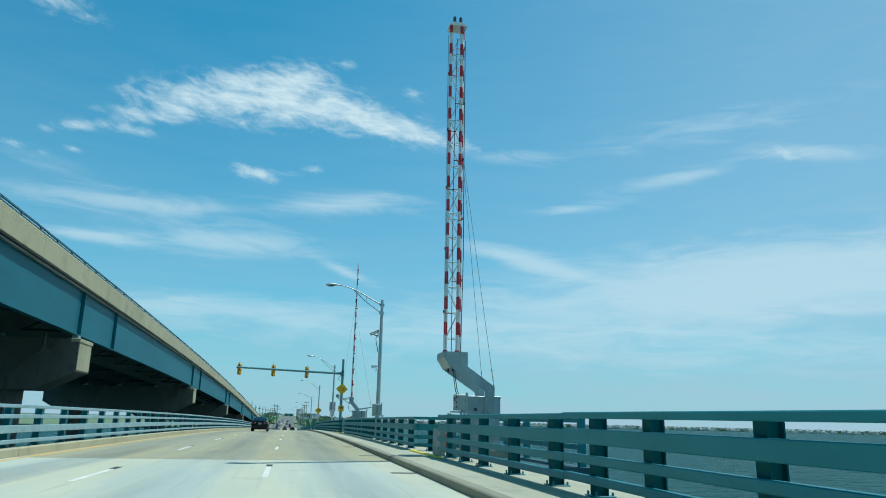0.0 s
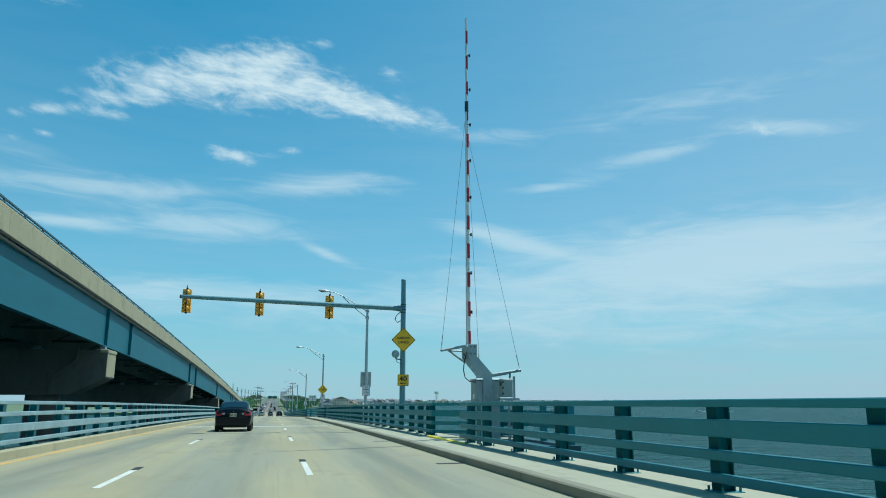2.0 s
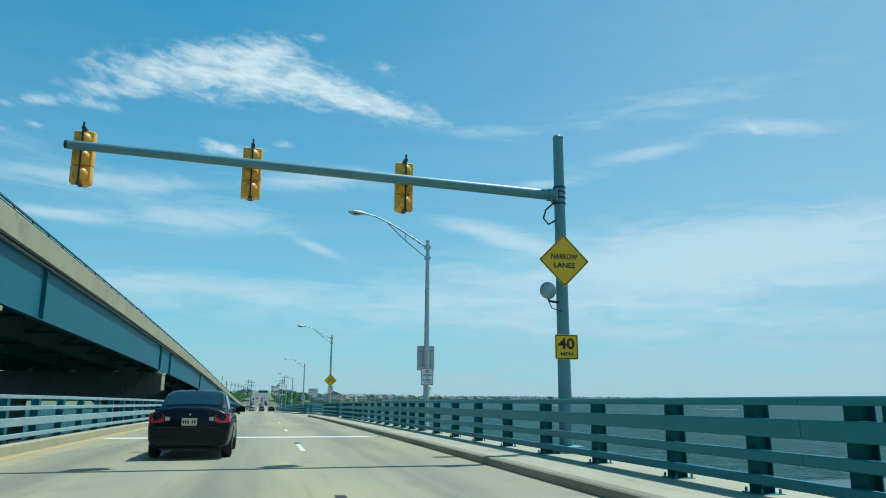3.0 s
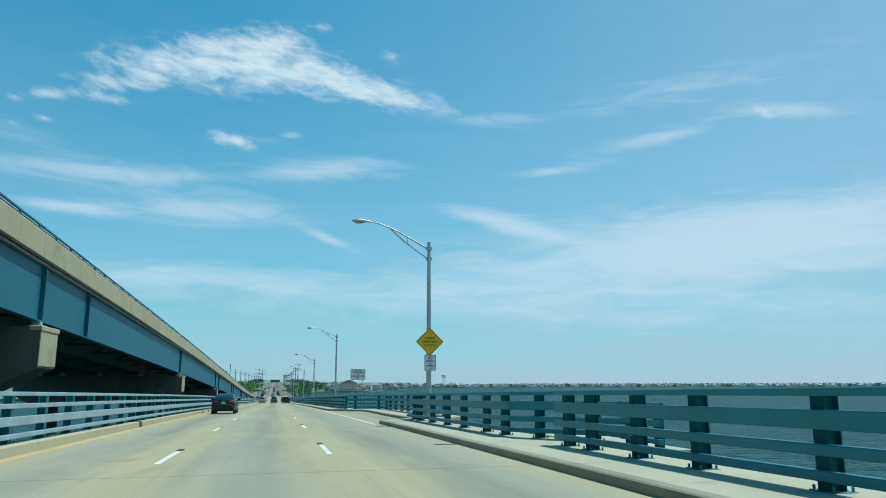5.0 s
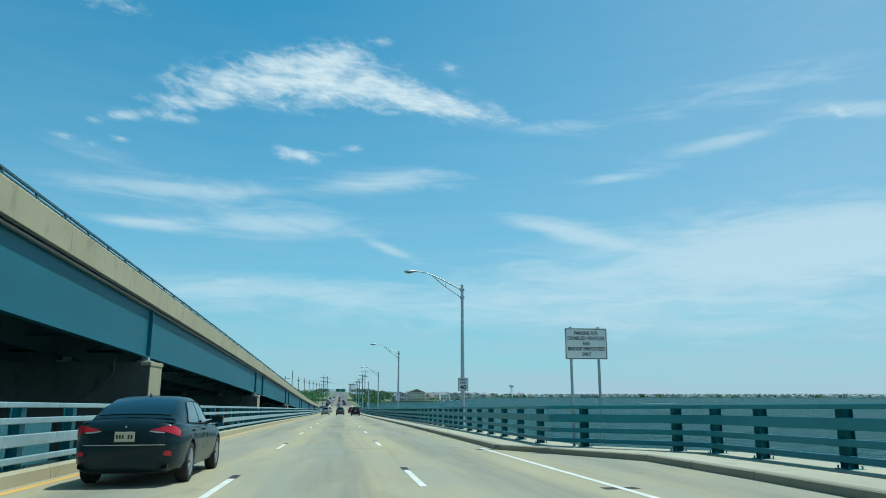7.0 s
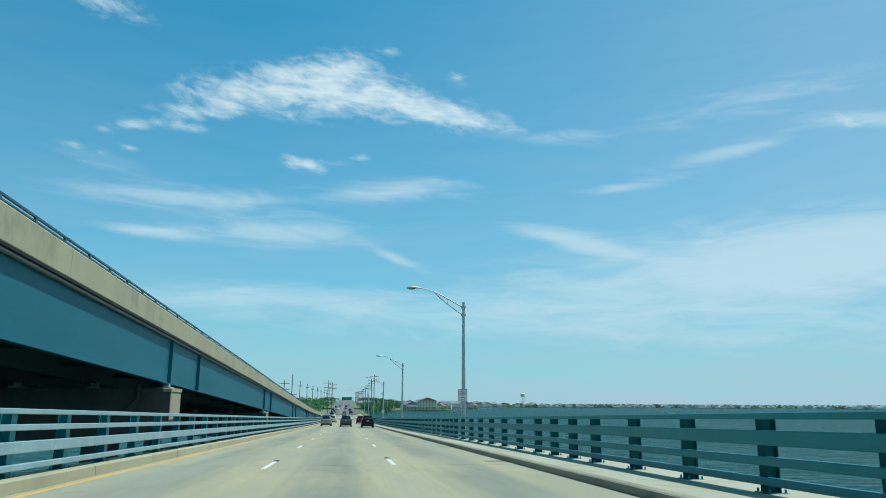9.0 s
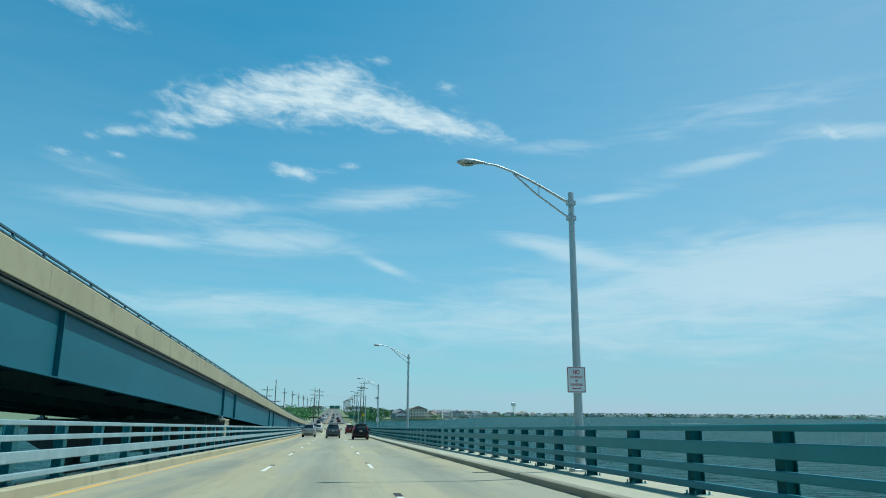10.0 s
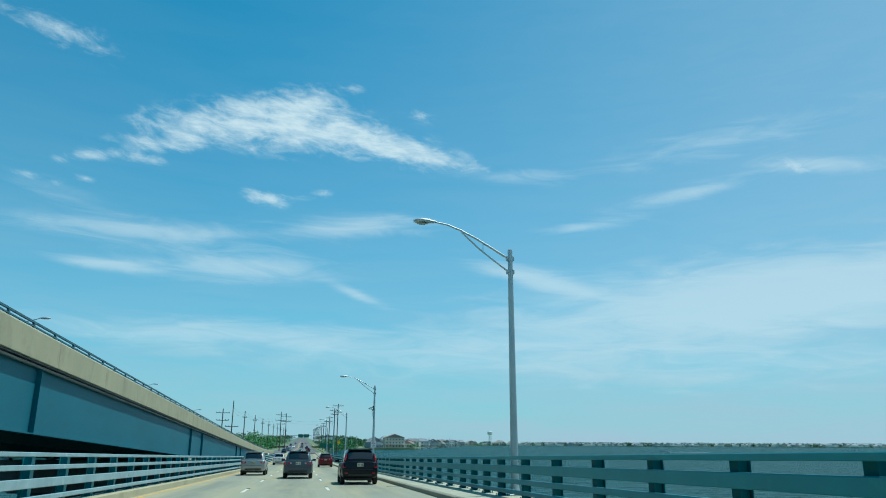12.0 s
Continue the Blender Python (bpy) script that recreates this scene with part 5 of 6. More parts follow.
def cone(x, y, zb):
    t = thing("traffic_cone", "orange traffic cone with two white bands on a black base", "traffic cone", at=pose(x, y, zb))
    part("base", Shape().slab(-0.2, 0.2, -0.2, 0.2, 0, 0.06, 0.015), BLACK, t)
    part("body", Shape().tube([(0, 0, 0.06), (0, 0, 0.90)], [0.14, 0.035], 20), ORANGE, t, smooth=50)
    for a, b in ((0.38, 0.50), (0.60, 0.76)):
        ra, rb = (0.143 - (h - 0.06) / 0.84 * 0.105 for h in (a, b))
        part("band", Shape().tube([(0, 0, a), (0, 0, b)], [ra, rb], 20), WHITE, t, "white reflective band", smooth=50)


cone(5.38, 24.62, road_z(24.62) + 0.14)


# ---- cars ----
def paint(name, col, metal=0.3):
    return mat(name, col, 0.3, metal, 0.04, 3.0, 60, 0.0, coat=0.3, spec=0.1)


CAR_GLASS = glass_mat("car_glass", (0.012, 0.018, 0.02))
LAMP_RED = glass_mat("tail_lamp_red", (0.42, 0.008, 0.018), 0.2, 0.1)
LAMP_CLEAR = glass_mat("lamp_clear", (0.45, 0.42, 0.40), 0.1)
CHROME = mat("chrome", (0.55, 0.57, 0.58), 0.2, 1.0, 0.03, 3, 40, 0.0)
RIM = mat("alloy_rim", (0.42, 0.43, 0.44), 0.3, 0.9, 0.06, 4, 40, 0.02)
TYRE = mat("tyre_rubber", (0.018, 0.018, 0.019), 0.85, 0, 0.2, 5, 60, 0.3)
PLATE = mat("plate_yellow", (0.52, 0.50, 0.36), 0.5, 0, 0.08, 5, 40, 0.0)
TRIM = mat("black_trim", (0.02, 0.02, 0.021), 0.55, 0, 0.15, 5, 60, 0.1)

SHAPES = {
    # lower body: y, half width, underside, shoulder, crown; cabin: y, foot half width, roof half width, foot, roof
    "sedan": dict(length=4.66, low=[(0.0, 0.56, 0.38, 0.84, 0.90), (0.04, 0.69, 0.28, 0.93, 1.00), (0.14, 0.775, 0.235, 1.0, 1.075), (0.35, 0.845, 0.21, 1.01, 1.09), (0.75, 0.885, 0.20, 0.995, 1.07), (1.3, 0.89, 0.20, 0.975, 1.03),
                                    (2.4, 0.88, 0.20, 0.95, 1.0), (3.3, 0.88, 0.20, 0.92, 0.99), (3.9, 0.875, 0.22, 0.86, 0.92), (4.35, 0.82, 0.24, 0.74, 0.80), (4.58, 0.68, 0.28, 0.63, 0.69), (4.66, 0.55, 0.36, 0.55, 0.58)],
                  cabin=[(0.42, 0.70, 0.61, 1.04, 1.085), (0.8, 0.76, 0.605, 1.0, 1.265), (1.3, 0.785, 0.57, 0.98, 1.425), (1.75, 0.79, 0.565, 0.97, 1.465), (2.3, 0.79, 0.565, 0.96, 1.455), (2.65, 0.775, 0.575, 0.95, 1.39), (3.1, 0.755, 0.60, 0.94, 1.16), (3.42, 0.72, 0.65, 0.93, 0.975)],
                  axles=(0.98, 3.78), wheel=0.335, roof=(1.28, 2.62), pillars=(0.62, 2.0, 3.4)),
    "saloon": dict(length=4.50, low=[(0.0, 0.74, 0.32, 0.86, 0.94), (0.06, 0.82, 0.25, 0.97, 1.08), (0.25, 0.86, 0.24, 0.99, 1.10), (0.8, 0.885, 0.22, 0.97, 1.06), (1.4, 0.885, 0.20, 0.95, 1.02),
                                     (2.4, 0.88, 0.20, 0.94, 1.0), (3.2, 0.88, 0.20, 0.92, 0.99), (3.8, 0.87, 0.22, 0.86, 0.92), (4.25, 0.81, 0.24, 0.74, 0.80), (4.45, 0.68, 0.28, 0.62, 0.68), (4.5, 0.55, 0.36, 0.56, 0.6)],
                   cabin=[(0.48, 0.66, 0.60, 1.04, 1.08), (0.85, 0.73, 0.60, 1.0, 1.27), (1.2, 0.76, 0.58, 0.97, 1.43), (1.6, 0.77, 0.585, 0.96, 1.47), (2.2, 0.77, 0.585, 0.95, 1.46), (2.55, 0.765, 0.575, 0.95, 1.39), (3.0, 0.75, 0.60, 0.95, 1.16), (3.3, 0.72, 0.65, 0.95, 0.99)],
                   axles=(0.93, 3.6), wheel=0.315, roof=(1.15, 2.5), pillars=(0.48, 2.0, 3.3)),
    "suv": dict(length=4.6, low=[(0.0, 0.74, 0.50, 1.0, 1.06), (0.05, 0.84, 0.36, 1.05, 1.10), (0.3, 0.90, 0.30, 1.07, 1.10), (0.9, 0.92, 0.27, 1.06, 1.09), (1.6, 0.92, 0.25, 1.05, 1.08),
                                 (2.6, 0.92, 0.25, 1.03, 1.07), (3.3, 0.915, 0.25, 1.01, 1.08), (3.9, 0.90, 0.27, 0.97, 1.03), (4.3, 0.85, 0.30, 0.88, 0.93), (4.52, 0.74, 0.34, 0.74, 0.8), (4.6, 0.6, 0.42, 0.64, 0.68)],
                cabin=[(0.06, 0.76, 0.64, 1.05, 1.12), (0.2, 0.79, 0.62, 1.05, 1.40), (0.42, 0.80, 0.60, 1.05, 1.60), (0.9, 0.81, 0.61, 1.05, 1.665), (1.7, 0.81, 0.615, 1.04, 1.68), (2.3, 0.81, 0.61, 1.03, 1.66), (2.75, 0.80, 0.595, 1.03, 1.55), (3.15, 0.78, 0.62, 1.03, 1.28), (3.45, 0.75, 0.66, 1.03, 1.08)],
                axles=(0.92, 3.6), wheel=0.355, roof=(0.36, 2.66), pillars=(0.1, 1.15, 2.15, 3.42)),
}


def at_station(rows, y):
    for a, b in zip(rows, rows[1:]):
        if a[0] <= y <= b[0]:
            t = (y - a[0]) / (b[0] - a[0])
            return [p + (q - p) * t for p, q in zip(a, b)]
    return list(rows[0] if y < rows[0][0] else rows[-1])


def smooth_rows(rows, n):
    """Fills in stations along a gentle curve through the given ones."""
    out = []
    for k in range(len(rows) - 1):
        p0, p1, p2, p3 = rows[max(0, k - 1)], rows[k], rows[k + 1], rows[min(len(rows) - 1, k + 2)]
        for j in range(n):
            t = j / n
            out.append([0.5 * (2 * b + (c - a) * t + (2 * a - 5 * b + 4 * c - d) * t * t + (3 * b - a - 3 * c + d) * t ** 3) for a, b, c, d in zip(p0, p1, p2, p3)])
    return out + [list(rows[-1])]


def wheel_meshes(r):
    def lathe(prof, seg=28):
        loops = [[(x, rr * math.cos(2 * math.pi * k / seg), rr * math.sin(2 * math.pi * k / seg)) for k in range(seg)] for x, rr in prof]
        return Shape().rings(loops, caps=False)

    tyre = lathe([(-0.10, r * 0.70), (-0.11, r * 0.80), (-0.10, r * 0.95), (-0.07, r), (0.07, r), (0.10, r * 0.95), (0.11, r * 0.80), (0.10, r * 0.70)]).mesh("tyre", TYRE, 40)
    s = lathe([(-0.09, r * 0.71), (-0.05, r * 0.66), (0.05, r * 0.66), (0.085, r * 0.71), (0.095, r * 0.69), (0.07, r * 0.62)])
    for k in range(5):
        for d in (-0.16, 0.16):
            a = 2 * math.pi * k / 5 + d
            s.tube([(0.085, 0.05 * math.cos(a), 0.05 * math.sin(a)), (0.075, r * 0.64 * math.cos(a + d * 0.3), r * 0.64 * math.sin(a + d * 0.3))], [0.022, 0.02], 6)
    s.tube([(0.06, 0, 0), (0.105, 0, 0)], 0.06, 10)
    rim = s.mesh("rim", RIM, 40)
    disc = Shape().tube([(-0.02, 0, 0), (0.02, 0, 0)], r * 0.6, 20).mesh("brake_disc", DARK)
    return tyre, rim, disc


wheel_cache = {}


def car(kind, material, at, label, name="car", category="car", group="", lamps="wide", plate=PLATE):
    sp = SHAPES[kind]
    c = thing(name, label, category, group, at=at)
    low = smooth_rows(sp["low"], 3)
    r = sp["wheel"]

    def ring(row):
        y, hw, zu, zs, zc = row
        h = zs - zu
        half = [(0.0, zu), (hw * 0.80, zu), (hw * 0.93, zu + h * 0.08), (hw * 0.975, zu + h * 0.22), (hw * 0.995, zu + h * 0.45), (hw, zu + h * 0.62), (hw * 0.985, zu + h * 0.80), (hw * 0.955, zs - h * 0.05), (hw * 0.90, zs), (hw * 0.72, zs + (zc - zs) * 0.6), (hw * 0.4, zs + (zc - zs) * 0.93), (0.0, zc)]
        pts = []
        for x, z in half:
            # wheel arches bite into the flanks
            for ay in sp["axles"]:
                d = math.hypot(y - ay, 0)
                if x > hw * 0.75 and d < r + 0.055:
                    arch = r + math.sqrt(max(0.0, (r + 0.055) ** 2 - d * d))
                    z = max(z, min(arch, zs - 0.12)) if z < arch else z
            pts.append((x, z))
        full = [(x, y, z) for x, z in pts] + [(-x, y, z) for x, z in reversed(pts[1:-1])]
        return full

    extra = []
    for ay in sp["axles"]:
        extra += [ay + k * (r + 0.055) / 5 for k in range(-5, 6)]
    stations = sorted({round(v[0], 3) for v in low} | {round(e, 3) for e in extra})
    body = part("body", Shape().rings([ring([y] + at_station(low, y)[1:]) for y in stations]), material, c, smooth=38)
    cab = smooth_rows(sp["cabin"], 3)

    def cring(row, g=0.0):
        y, fb, ft, zb, zt = row
        h = zt - zb
        half = [(0.0, zb - 0.02), (fb + g, zb - 0.02), (fb * 0.65 + ft * 0.35 + g + 0.012, zb + h * 0.38), (ft + 0.10 * (fb - ft) + 0.03 + g, zt - h * 0.16), (ft - 0.02 + g, zt - h * 0.03), (ft * 0.72, zt + 0.008 + g), (0.0, zt + 0.022 + g)]
        return [(x, y, z) for x, z in half] + [(-x, y, z) for x, z in reversed(half[1:-1])]

    part("cabin", Shape().rings([cring(row) for row in cab]), material, c, smooth=40)
    ra, rb = sp["roof"]

    def top_at(y, x):
        """Height of the roof, rear window or windscreen line at this width."""
        fb, ft, zb, zt = at_station(cab, y)[1:]
        h = zt - zb
        line = [(0.0, zt + 0.022), (ft * 0.72, zt + 0.008), (ft - 0.02, zt - h * 0.03)]
        u = abs(x)
        for (xa, za), (xb, zb2) in zip(line, line[1:]):
            if u <= xb:
                return za + (zb2 - za) * (u - xa) / (xb - xa)
        return line[-1][1]

    def screen(pname, ya, yb, sign, lab):
        """Rear window or windscreen: a thin pane lying on the cabin."""
        loops = []
        for k in range(9):
            y = ya + (yb - ya) * k / 8
            ft = at_station(cab, y)[2]
            row = [(x * (ft - 0.035), y, top_at(y, x * (ft - 0.035))) for x in (-1, -0.75, -0.4, 0, 0.4, 0.75, 1)]
            loops.append([(x, yy - sign * 0.012, z + 0.009) for x, yy, z in row] + [(x, yy + sign * 0.01, z - 0.012) for x, yy, z in reversed(row)])
        return part(pname, Shape().rings(loops), CAR_GLASS, c, lab, smooth=50)

    first = sp["cabin"][0][0]
    screen("rear_window", first + (0.10 if kind != "suv" else 0.03), ra - 0.03, 1, "dark tinted rear window")
    screen("windscreen", rb + 0.06, sp["cabin"][-1][0] - 0.12, -1, "dark tinted windscreen")

    def side_at(y, f, out):
        fb, ft, zb, zt = at_station(cab, y)[1:]
        h = zt - zb
        line = [(fb, zb - 0.02), (fb * 0.65 + ft * 0.35 + 0.012, zb + h * 0.38), (ft + 0.10 * (fb - ft) + 0.03, zt - h * 0.16)]
        z = zb + 0.01 + (zt - h * 0.19 - zb) * f
        for (xa, za), (xb, zb2) in zip(line, line[1:]):
            if z <= zb2 or zb2 == line[-1][1]:
                return (xa + (xb - xa) * (z - za) / (zb2 - za) + out, y, z)

    pl_ys = sp["pillars"]
    lo, hi = pl_ys[0] + (0.42 if kind != "suv" else 0.25), pl_ys[-1] - 0.28
    splits = [lo] + list(pl_ys[1:-1]) + [hi]
    for side in (-1, 1):
        edge_low, edge_top = [], []
        for ya, yb in zip(splits, splits[1:]):
            loops = []
            for k in range(9):
                y = ya + 0.03 + (yb - ya - 0.06) * k / 8
                fmax = 1.0
                if y < lo + 0.45:
                    fmax = min(1.0, 0.12 + (y - lo) / 0.42)
                outer = [side_at(y, f * fmax, 0.010) for f in (0.04, 0.35, 0.7, 1.0)]
                inner = [side_at(y, f * fmax, -0.012) for f in (1.0, 0.7, 0.35, 0.04)]
                edge_low.append(side_at(y, 0.02, 0.014))
                edge_top.append(side_at(y, fmax, 0.014))
                loops.append([(side * x, yy, z) for x, yy, z in outer + inner])
            part("side_window", Shape().rings(loops), CAR_GLASS, c, "dark tinted side window", smooth=50)
        part("window_trim", Shape().tube([(side * x, y, z) for x, y, z in edge_low + edge_top[::-1] + edge_low[:1]], 0.008, 6), DARK if lamps == "blade" else CHROME, c)
    # wheels
    if r not in wheel_cache:
        wheel_cache[r] = wheel_meshes(r)
    tyre, rim, disc = wheel_cache[r]
    for ay in sp["axles"]:
        hw = at_station(low, ay)[1] - 0.115
        for side in (-1, 1):
            w = part("wheel", disc, DARK, c, at=Matrix.Translation((side * hw, ay, r)) @ (Matrix.Identity(4) if side > 0 else Matrix.Rotation(math.pi, 4, "Z")))
            part("tyre", tyre, TYRE, w)
            part("rim", rim, RIM, w)
    part("underbody", Shape().box(-0.62, 0.62, 0.35, sp["length"] - 0.5, 0.19, 0.34), TRIM, c)

    def on_rear(x, z, out=0.02):
        """The place on the rear skin at this width and height."""
        for y in [k * 0.01 for k in range(0, 140)]:
            hw, zu, zs, zc = at_station(low, y)[1:]
            lim = hw if zu + 0.22 * (zs - zu) < z < zs else hw * 0.93
            if abs(x) <= lim and zu <= z <= zs + (zc - zs) * (1 - abs(x) / hw):
                return y - out
        return 0.3

    def skin_patch(pname, cols, m, under, lab="", thick=0.03):
        """A lamp or badge that follows the rear skin: columns of x, low z, high z."""
        loops = []
        for x, z0, z1 in cols:
            ya, yb = on_rear(x, z0), on_rear(x, z1)
            yc = min(ya, yb)
            loops.append([(x, ya, z0), (x, yb, z1), (x, yb + thick, z1), (x, ya + thick, z0)])
        return part(pname, Shape().rings(loops), m, under, lab, smooth=45)

    zs = sp["low"][2][3]
    for side in (-1, 1):
        if lamps == "blade":
            l1 = skin_patch("tail_lamp", [(side * x, a, b) for x, a, b in ((0.40, zs - 0.105, zs - 0.09), (0.52, zs - 0.115, zs - 0.06), (0.62, zs - 0.125, zs - 0.035), (0.70, zs - 0.145, zs - 0.03), (0.77, zs - 0.18, zs - 0.045), (0.82, zs - 0.215, zs - 0.11))], LAMP_RED, c, "deep red blade-shaped tail lamp")
            skin_patch("lamp_strip", [(side * x, a, b) for x, a, b in ((0.38, zs - 0.122, zs - 0.108), (0.50, zs - 0.142, zs - 0.118), (0.62, zs - 0.15, zs - 0.13))], LAMP_CLEAR, l1)
            skin_patch("reflector", [(side * x, a, b) for x, a, b in ((0.62, 0.50, 0.56), (0.68, 0.49, 0.575), (0.73, 0.49, 0.56))], LAMP_RED, c)
            part("exhaust", Shape().tube([(side * 0.58, -0.01, 0.335), (side * 0.58, 0.22, 0.335)], 0.05, 14, False).tube([(side * 0.65, -0.01, 0.335), (side * 0.65, 0.22, 0.335)], 0.045, 14, False), CHROME, c)
        elif lamps == "tall":
            skin_patch("tail_lamp", [(side * x, a, b) for x, a, b in ((0.70, zs - 0.25, zs - 0.03), (0.78, zs - 0.28, zs + 0.0), (0.84, zs - 0.28, zs - 0.01))], LAMP_RED, c, "red tail lamp")
            part("upper_lamp", Shape().tube([(side * 0.75, 0.10, zs + 0.05), (side * 0.68, 0.22, zs + 0.36)], [0.05, 0.035], 8), LAMP_RED, c)
            skin_patch("reflector", [(side * x, a, b) for x, a, b in ((0.60, 0.52, 0.57), (0.74, 0.52, 0.57))], LAMP_RED, c)
        else:
            skin_patch("tail_lamp", [(side * x, a, b) for x, a, b in ((0.52, zs - 0.20, zs - 0.06), (0.62, zs - 0.22, zs - 0.01), (0.74, zs - 0.22, zs + 0.0), (0.82, zs - 0.21, zs - 0.03), (0.85, zs - 0.18, zs - 0.08))], LAMP_RED, c, "red tail lamp")
            skin_patch("reverse_lamp", [(side * x, a, b) for x, a, b in ((0.40, zs - 0.17, zs - 0.10), (0.50, zs - 0.18, zs - 0.09))], LAMP_CLEAR, c)
        # door mirror, door handles
        my = sp["pillars"][-1] - 0.55
        mw, mz = at_station(cab, my)[1], at_station(cab, my)[3]
        mir = part("door_mirror", Shape().rings([[(side * (mw + 0.10 + u), my + 0.02 - 0.05 * abs(w), mz + 0.09 + w * k) for w, k in ((-1, 0.075), (0, 0.085), (1, 0.06))] + [(side * (mw + 0.10 + u), my + 0.13, mz + 0.09 + w) for w in (0.05, -0.05)] for u in (0.0, 0.05, 0.17, 0.22)]), material, c, smooth=50)
        part("mirror_foot", Shape().tube([(side * (mw - 0.02), my + 0.06, mz + 0.02), (side * (mw + 0.12), my + 0.06, mz + 0.06)], 0.03, 8), TRIM, mir)
        for hy in (sp["pillars"][-1] - 1.35, sp["pillars"][-1] - 2.35):
            hw = at_station(low, hy)[1]
            part("door_handle", Shape().slab(side * hw - 0.018 if side > 0 else side * hw - 0.01, side * hw + 0.012 if side > 0 else side * hw + 0.02, hy, hy + 0.17, zs - 0.15, zs - 0.115, 0.006), material, c)
        for dy in (sp["pillars"][-1] - 0.9, sp["pillars"][1] + 0.05, sp["pillars"][0] + 0.55):
            row = at_station(low, dy)
            part("door_gap", Shape().box(min(side * (row[1] - 0.02), side * (row[1] - 0.001)), max(side * (row[1] - 0.02), side * (row[1] - 0.001)), dy - 0.004, dy + 0.004, row[2] + 0.30, row[3] - 0.16), TRIM, c)
    # number plate with its characters as bars, bumper seams and crease highlight, badge, aerial
    pz = zs - 0.20 if kind != "suv" else zs - 0.14
    yb = on_rear(0, pz + 0.08) - 0.012
    pl = part("number_plate", Shape().slab(-0.155, 0.155, yb - 0.008, yb + 0.01, pz - 0.078, pz + 0.078, 0.004), plate, c, "pale yellow number plate")
    for k in range(6):
        if k != 3:
            part("plate_bar", Shape().box(-0.13 + k * 0.045, -0.102 + k * 0.045, yb - 0.0105, yb - 0.0082, pz - 0.035, pz + 0.03), SIGN_BLACK, pl)
    part("plate_frame", Shape().box(-0.165, 0.165, yb - 0.010, yb + 0.012, pz - 0.092, pz - 0.079), TRIM, pl)
    y = on_rear(0, zs - 0.02)
    part("badge", Shape().tube([(0, y - 0.006, zs - 0.045), (0, y + 0.004, zs - 0.045)], 0.045, 16, False).tube([(0, y - 0.004, zs - 0.045), (0, y + 0.004, zs - 0.045)], 0.02, 10), CHROME, c)
    zseam = 0.66 if kind != "suv" else 0.70
    # dark seam; with blade lamps a chrome strip draws the crease's highlight instead
    skin_patch("bumper_seam", [(x, zseam, zseam + 0.014) for x in (-0.64, -0.4, 0, 0.4, 0.64)], CHROME if lamps == "blade" else TRIM, c)
    if kind == "suv":
        skin_patch("bumper_valance", [(x, 0.40, 0.50) for x in (-0.58, -0.3, 0, 0.3, 0.58)], TRIM, c)
    row = at_station(cab, ra + 0.12)
    part("aerial_fin", Shape().rings([[(-0.02, ra + 0.10, row[4] + 0.015), (0.02, ra + 0.10, row[4] + 0.015), (0.02, ra + 0.28, row[4] + 0.02), (-0.02, ra + 0.28, row[4] + 0.02)], [(-0.006, ra + 0.12, row[4] + 0.085), (0.006, ra + 0.12, row[4] + 0.085), (0.006, ra + 0.17, row[4] + 0.075), (-0.006, ra + 0.17, row[4] + 0.075)]]), material, c)
    if kind == "suv":
        part("roof_spoiler", Shape().slab(-0.6, 0.6, 0.26, 0.56, 1.63, 1.675, 0.015), material, c)
        for side in (-1, 1):
            part("roof_rail", Shape().tube([(side * 0.55, 0.7, 1.70), (side * 0.56, 0.8, 1.735), (side * 0.56, 2.0, 1.735), (side * 0.55, 2.1, 1.70)], 0.018, 6), DARK, c)
    else:
        part("boot_lip", Shape().rings([[(x, on_rear(0, 0.9) + 0.10 + 0.05 * abs(x), sp["low"][2][4] - 0.03 - 0.05 * x * x), (x, 0.16 + 0.05 * abs(x), sp["low"][2][4] + 0.022 - 0.09 * x * x), (x, 0.36, sp["low"][2][4] + 0.0 - 0.09 * x * x)] for x in (-0.72, -0.4, 0, 0.4, 0.72)]), material, c)
    for side in (-1, 1):
        part("head_lamp", Shape().rings([[(side * x, yy, z) for yy, z in ((yc, za), (yc, zb2), (yc - 0.12, zb2), (yc - 0.12, za))] for x, yc, za, zb2 in ((0.45, sp["length"] - 0.02, 0.60, 0.68), (0.65, sp["length"] - 0.10, 0.61, 0.72), (0.78, sp["length"] - 0.25, 0.62, 0.74))]), LAMP_CLEAR, c)
    part("grille", Shape().box(-0.4, 0.4, sp["length"] - 0.06, sp["length"] + 0.004, 0.36, 0.58), TRIM, c)
    return c


def on_road(x, y, turn=0.0):
    slope = math.degrees(math.atan((road_z(y + 4) - road_z(y)) / 4))
    return pose(x, y, road_z(y) + 0.004, slope, 0, turn)


P_TEAL = paint("dark_slate_paint", (0.010, 0.025, 0.030), 0.0)
P_BLACK = paint("black_paint", (0.004, 0.008, 0.013), 0.0)
P_BLUE = paint("blue_grey_paint", (0.085, 0.105, 0.12))
P_SILVER = paint("silver_paint", (0.36, 0.37, 0.36), 0.5)
P_WHITE = paint("white_car_paint", (0.72, 0.72, 0.70), 0.0)
P_RED = paint("dark_red_paint", (0.16, 0.015, 0.02))
car("sedan", P_TEAL, on_road(-5.18, 158.4), "dark slate sports sedan with blade-shaped red tail lamps", "sedan_car", lamps="blade")
car("saloon", P_BLACK, on_road(-2.9, 77.6), "black older sedan with broad red tail lamps", "sedan_car")
suv = car("suv", P_BLACK, on_road(1.37, 293.2), "black sport utility vehicle in the kerbside lane", "utility_car", lamps="tall")
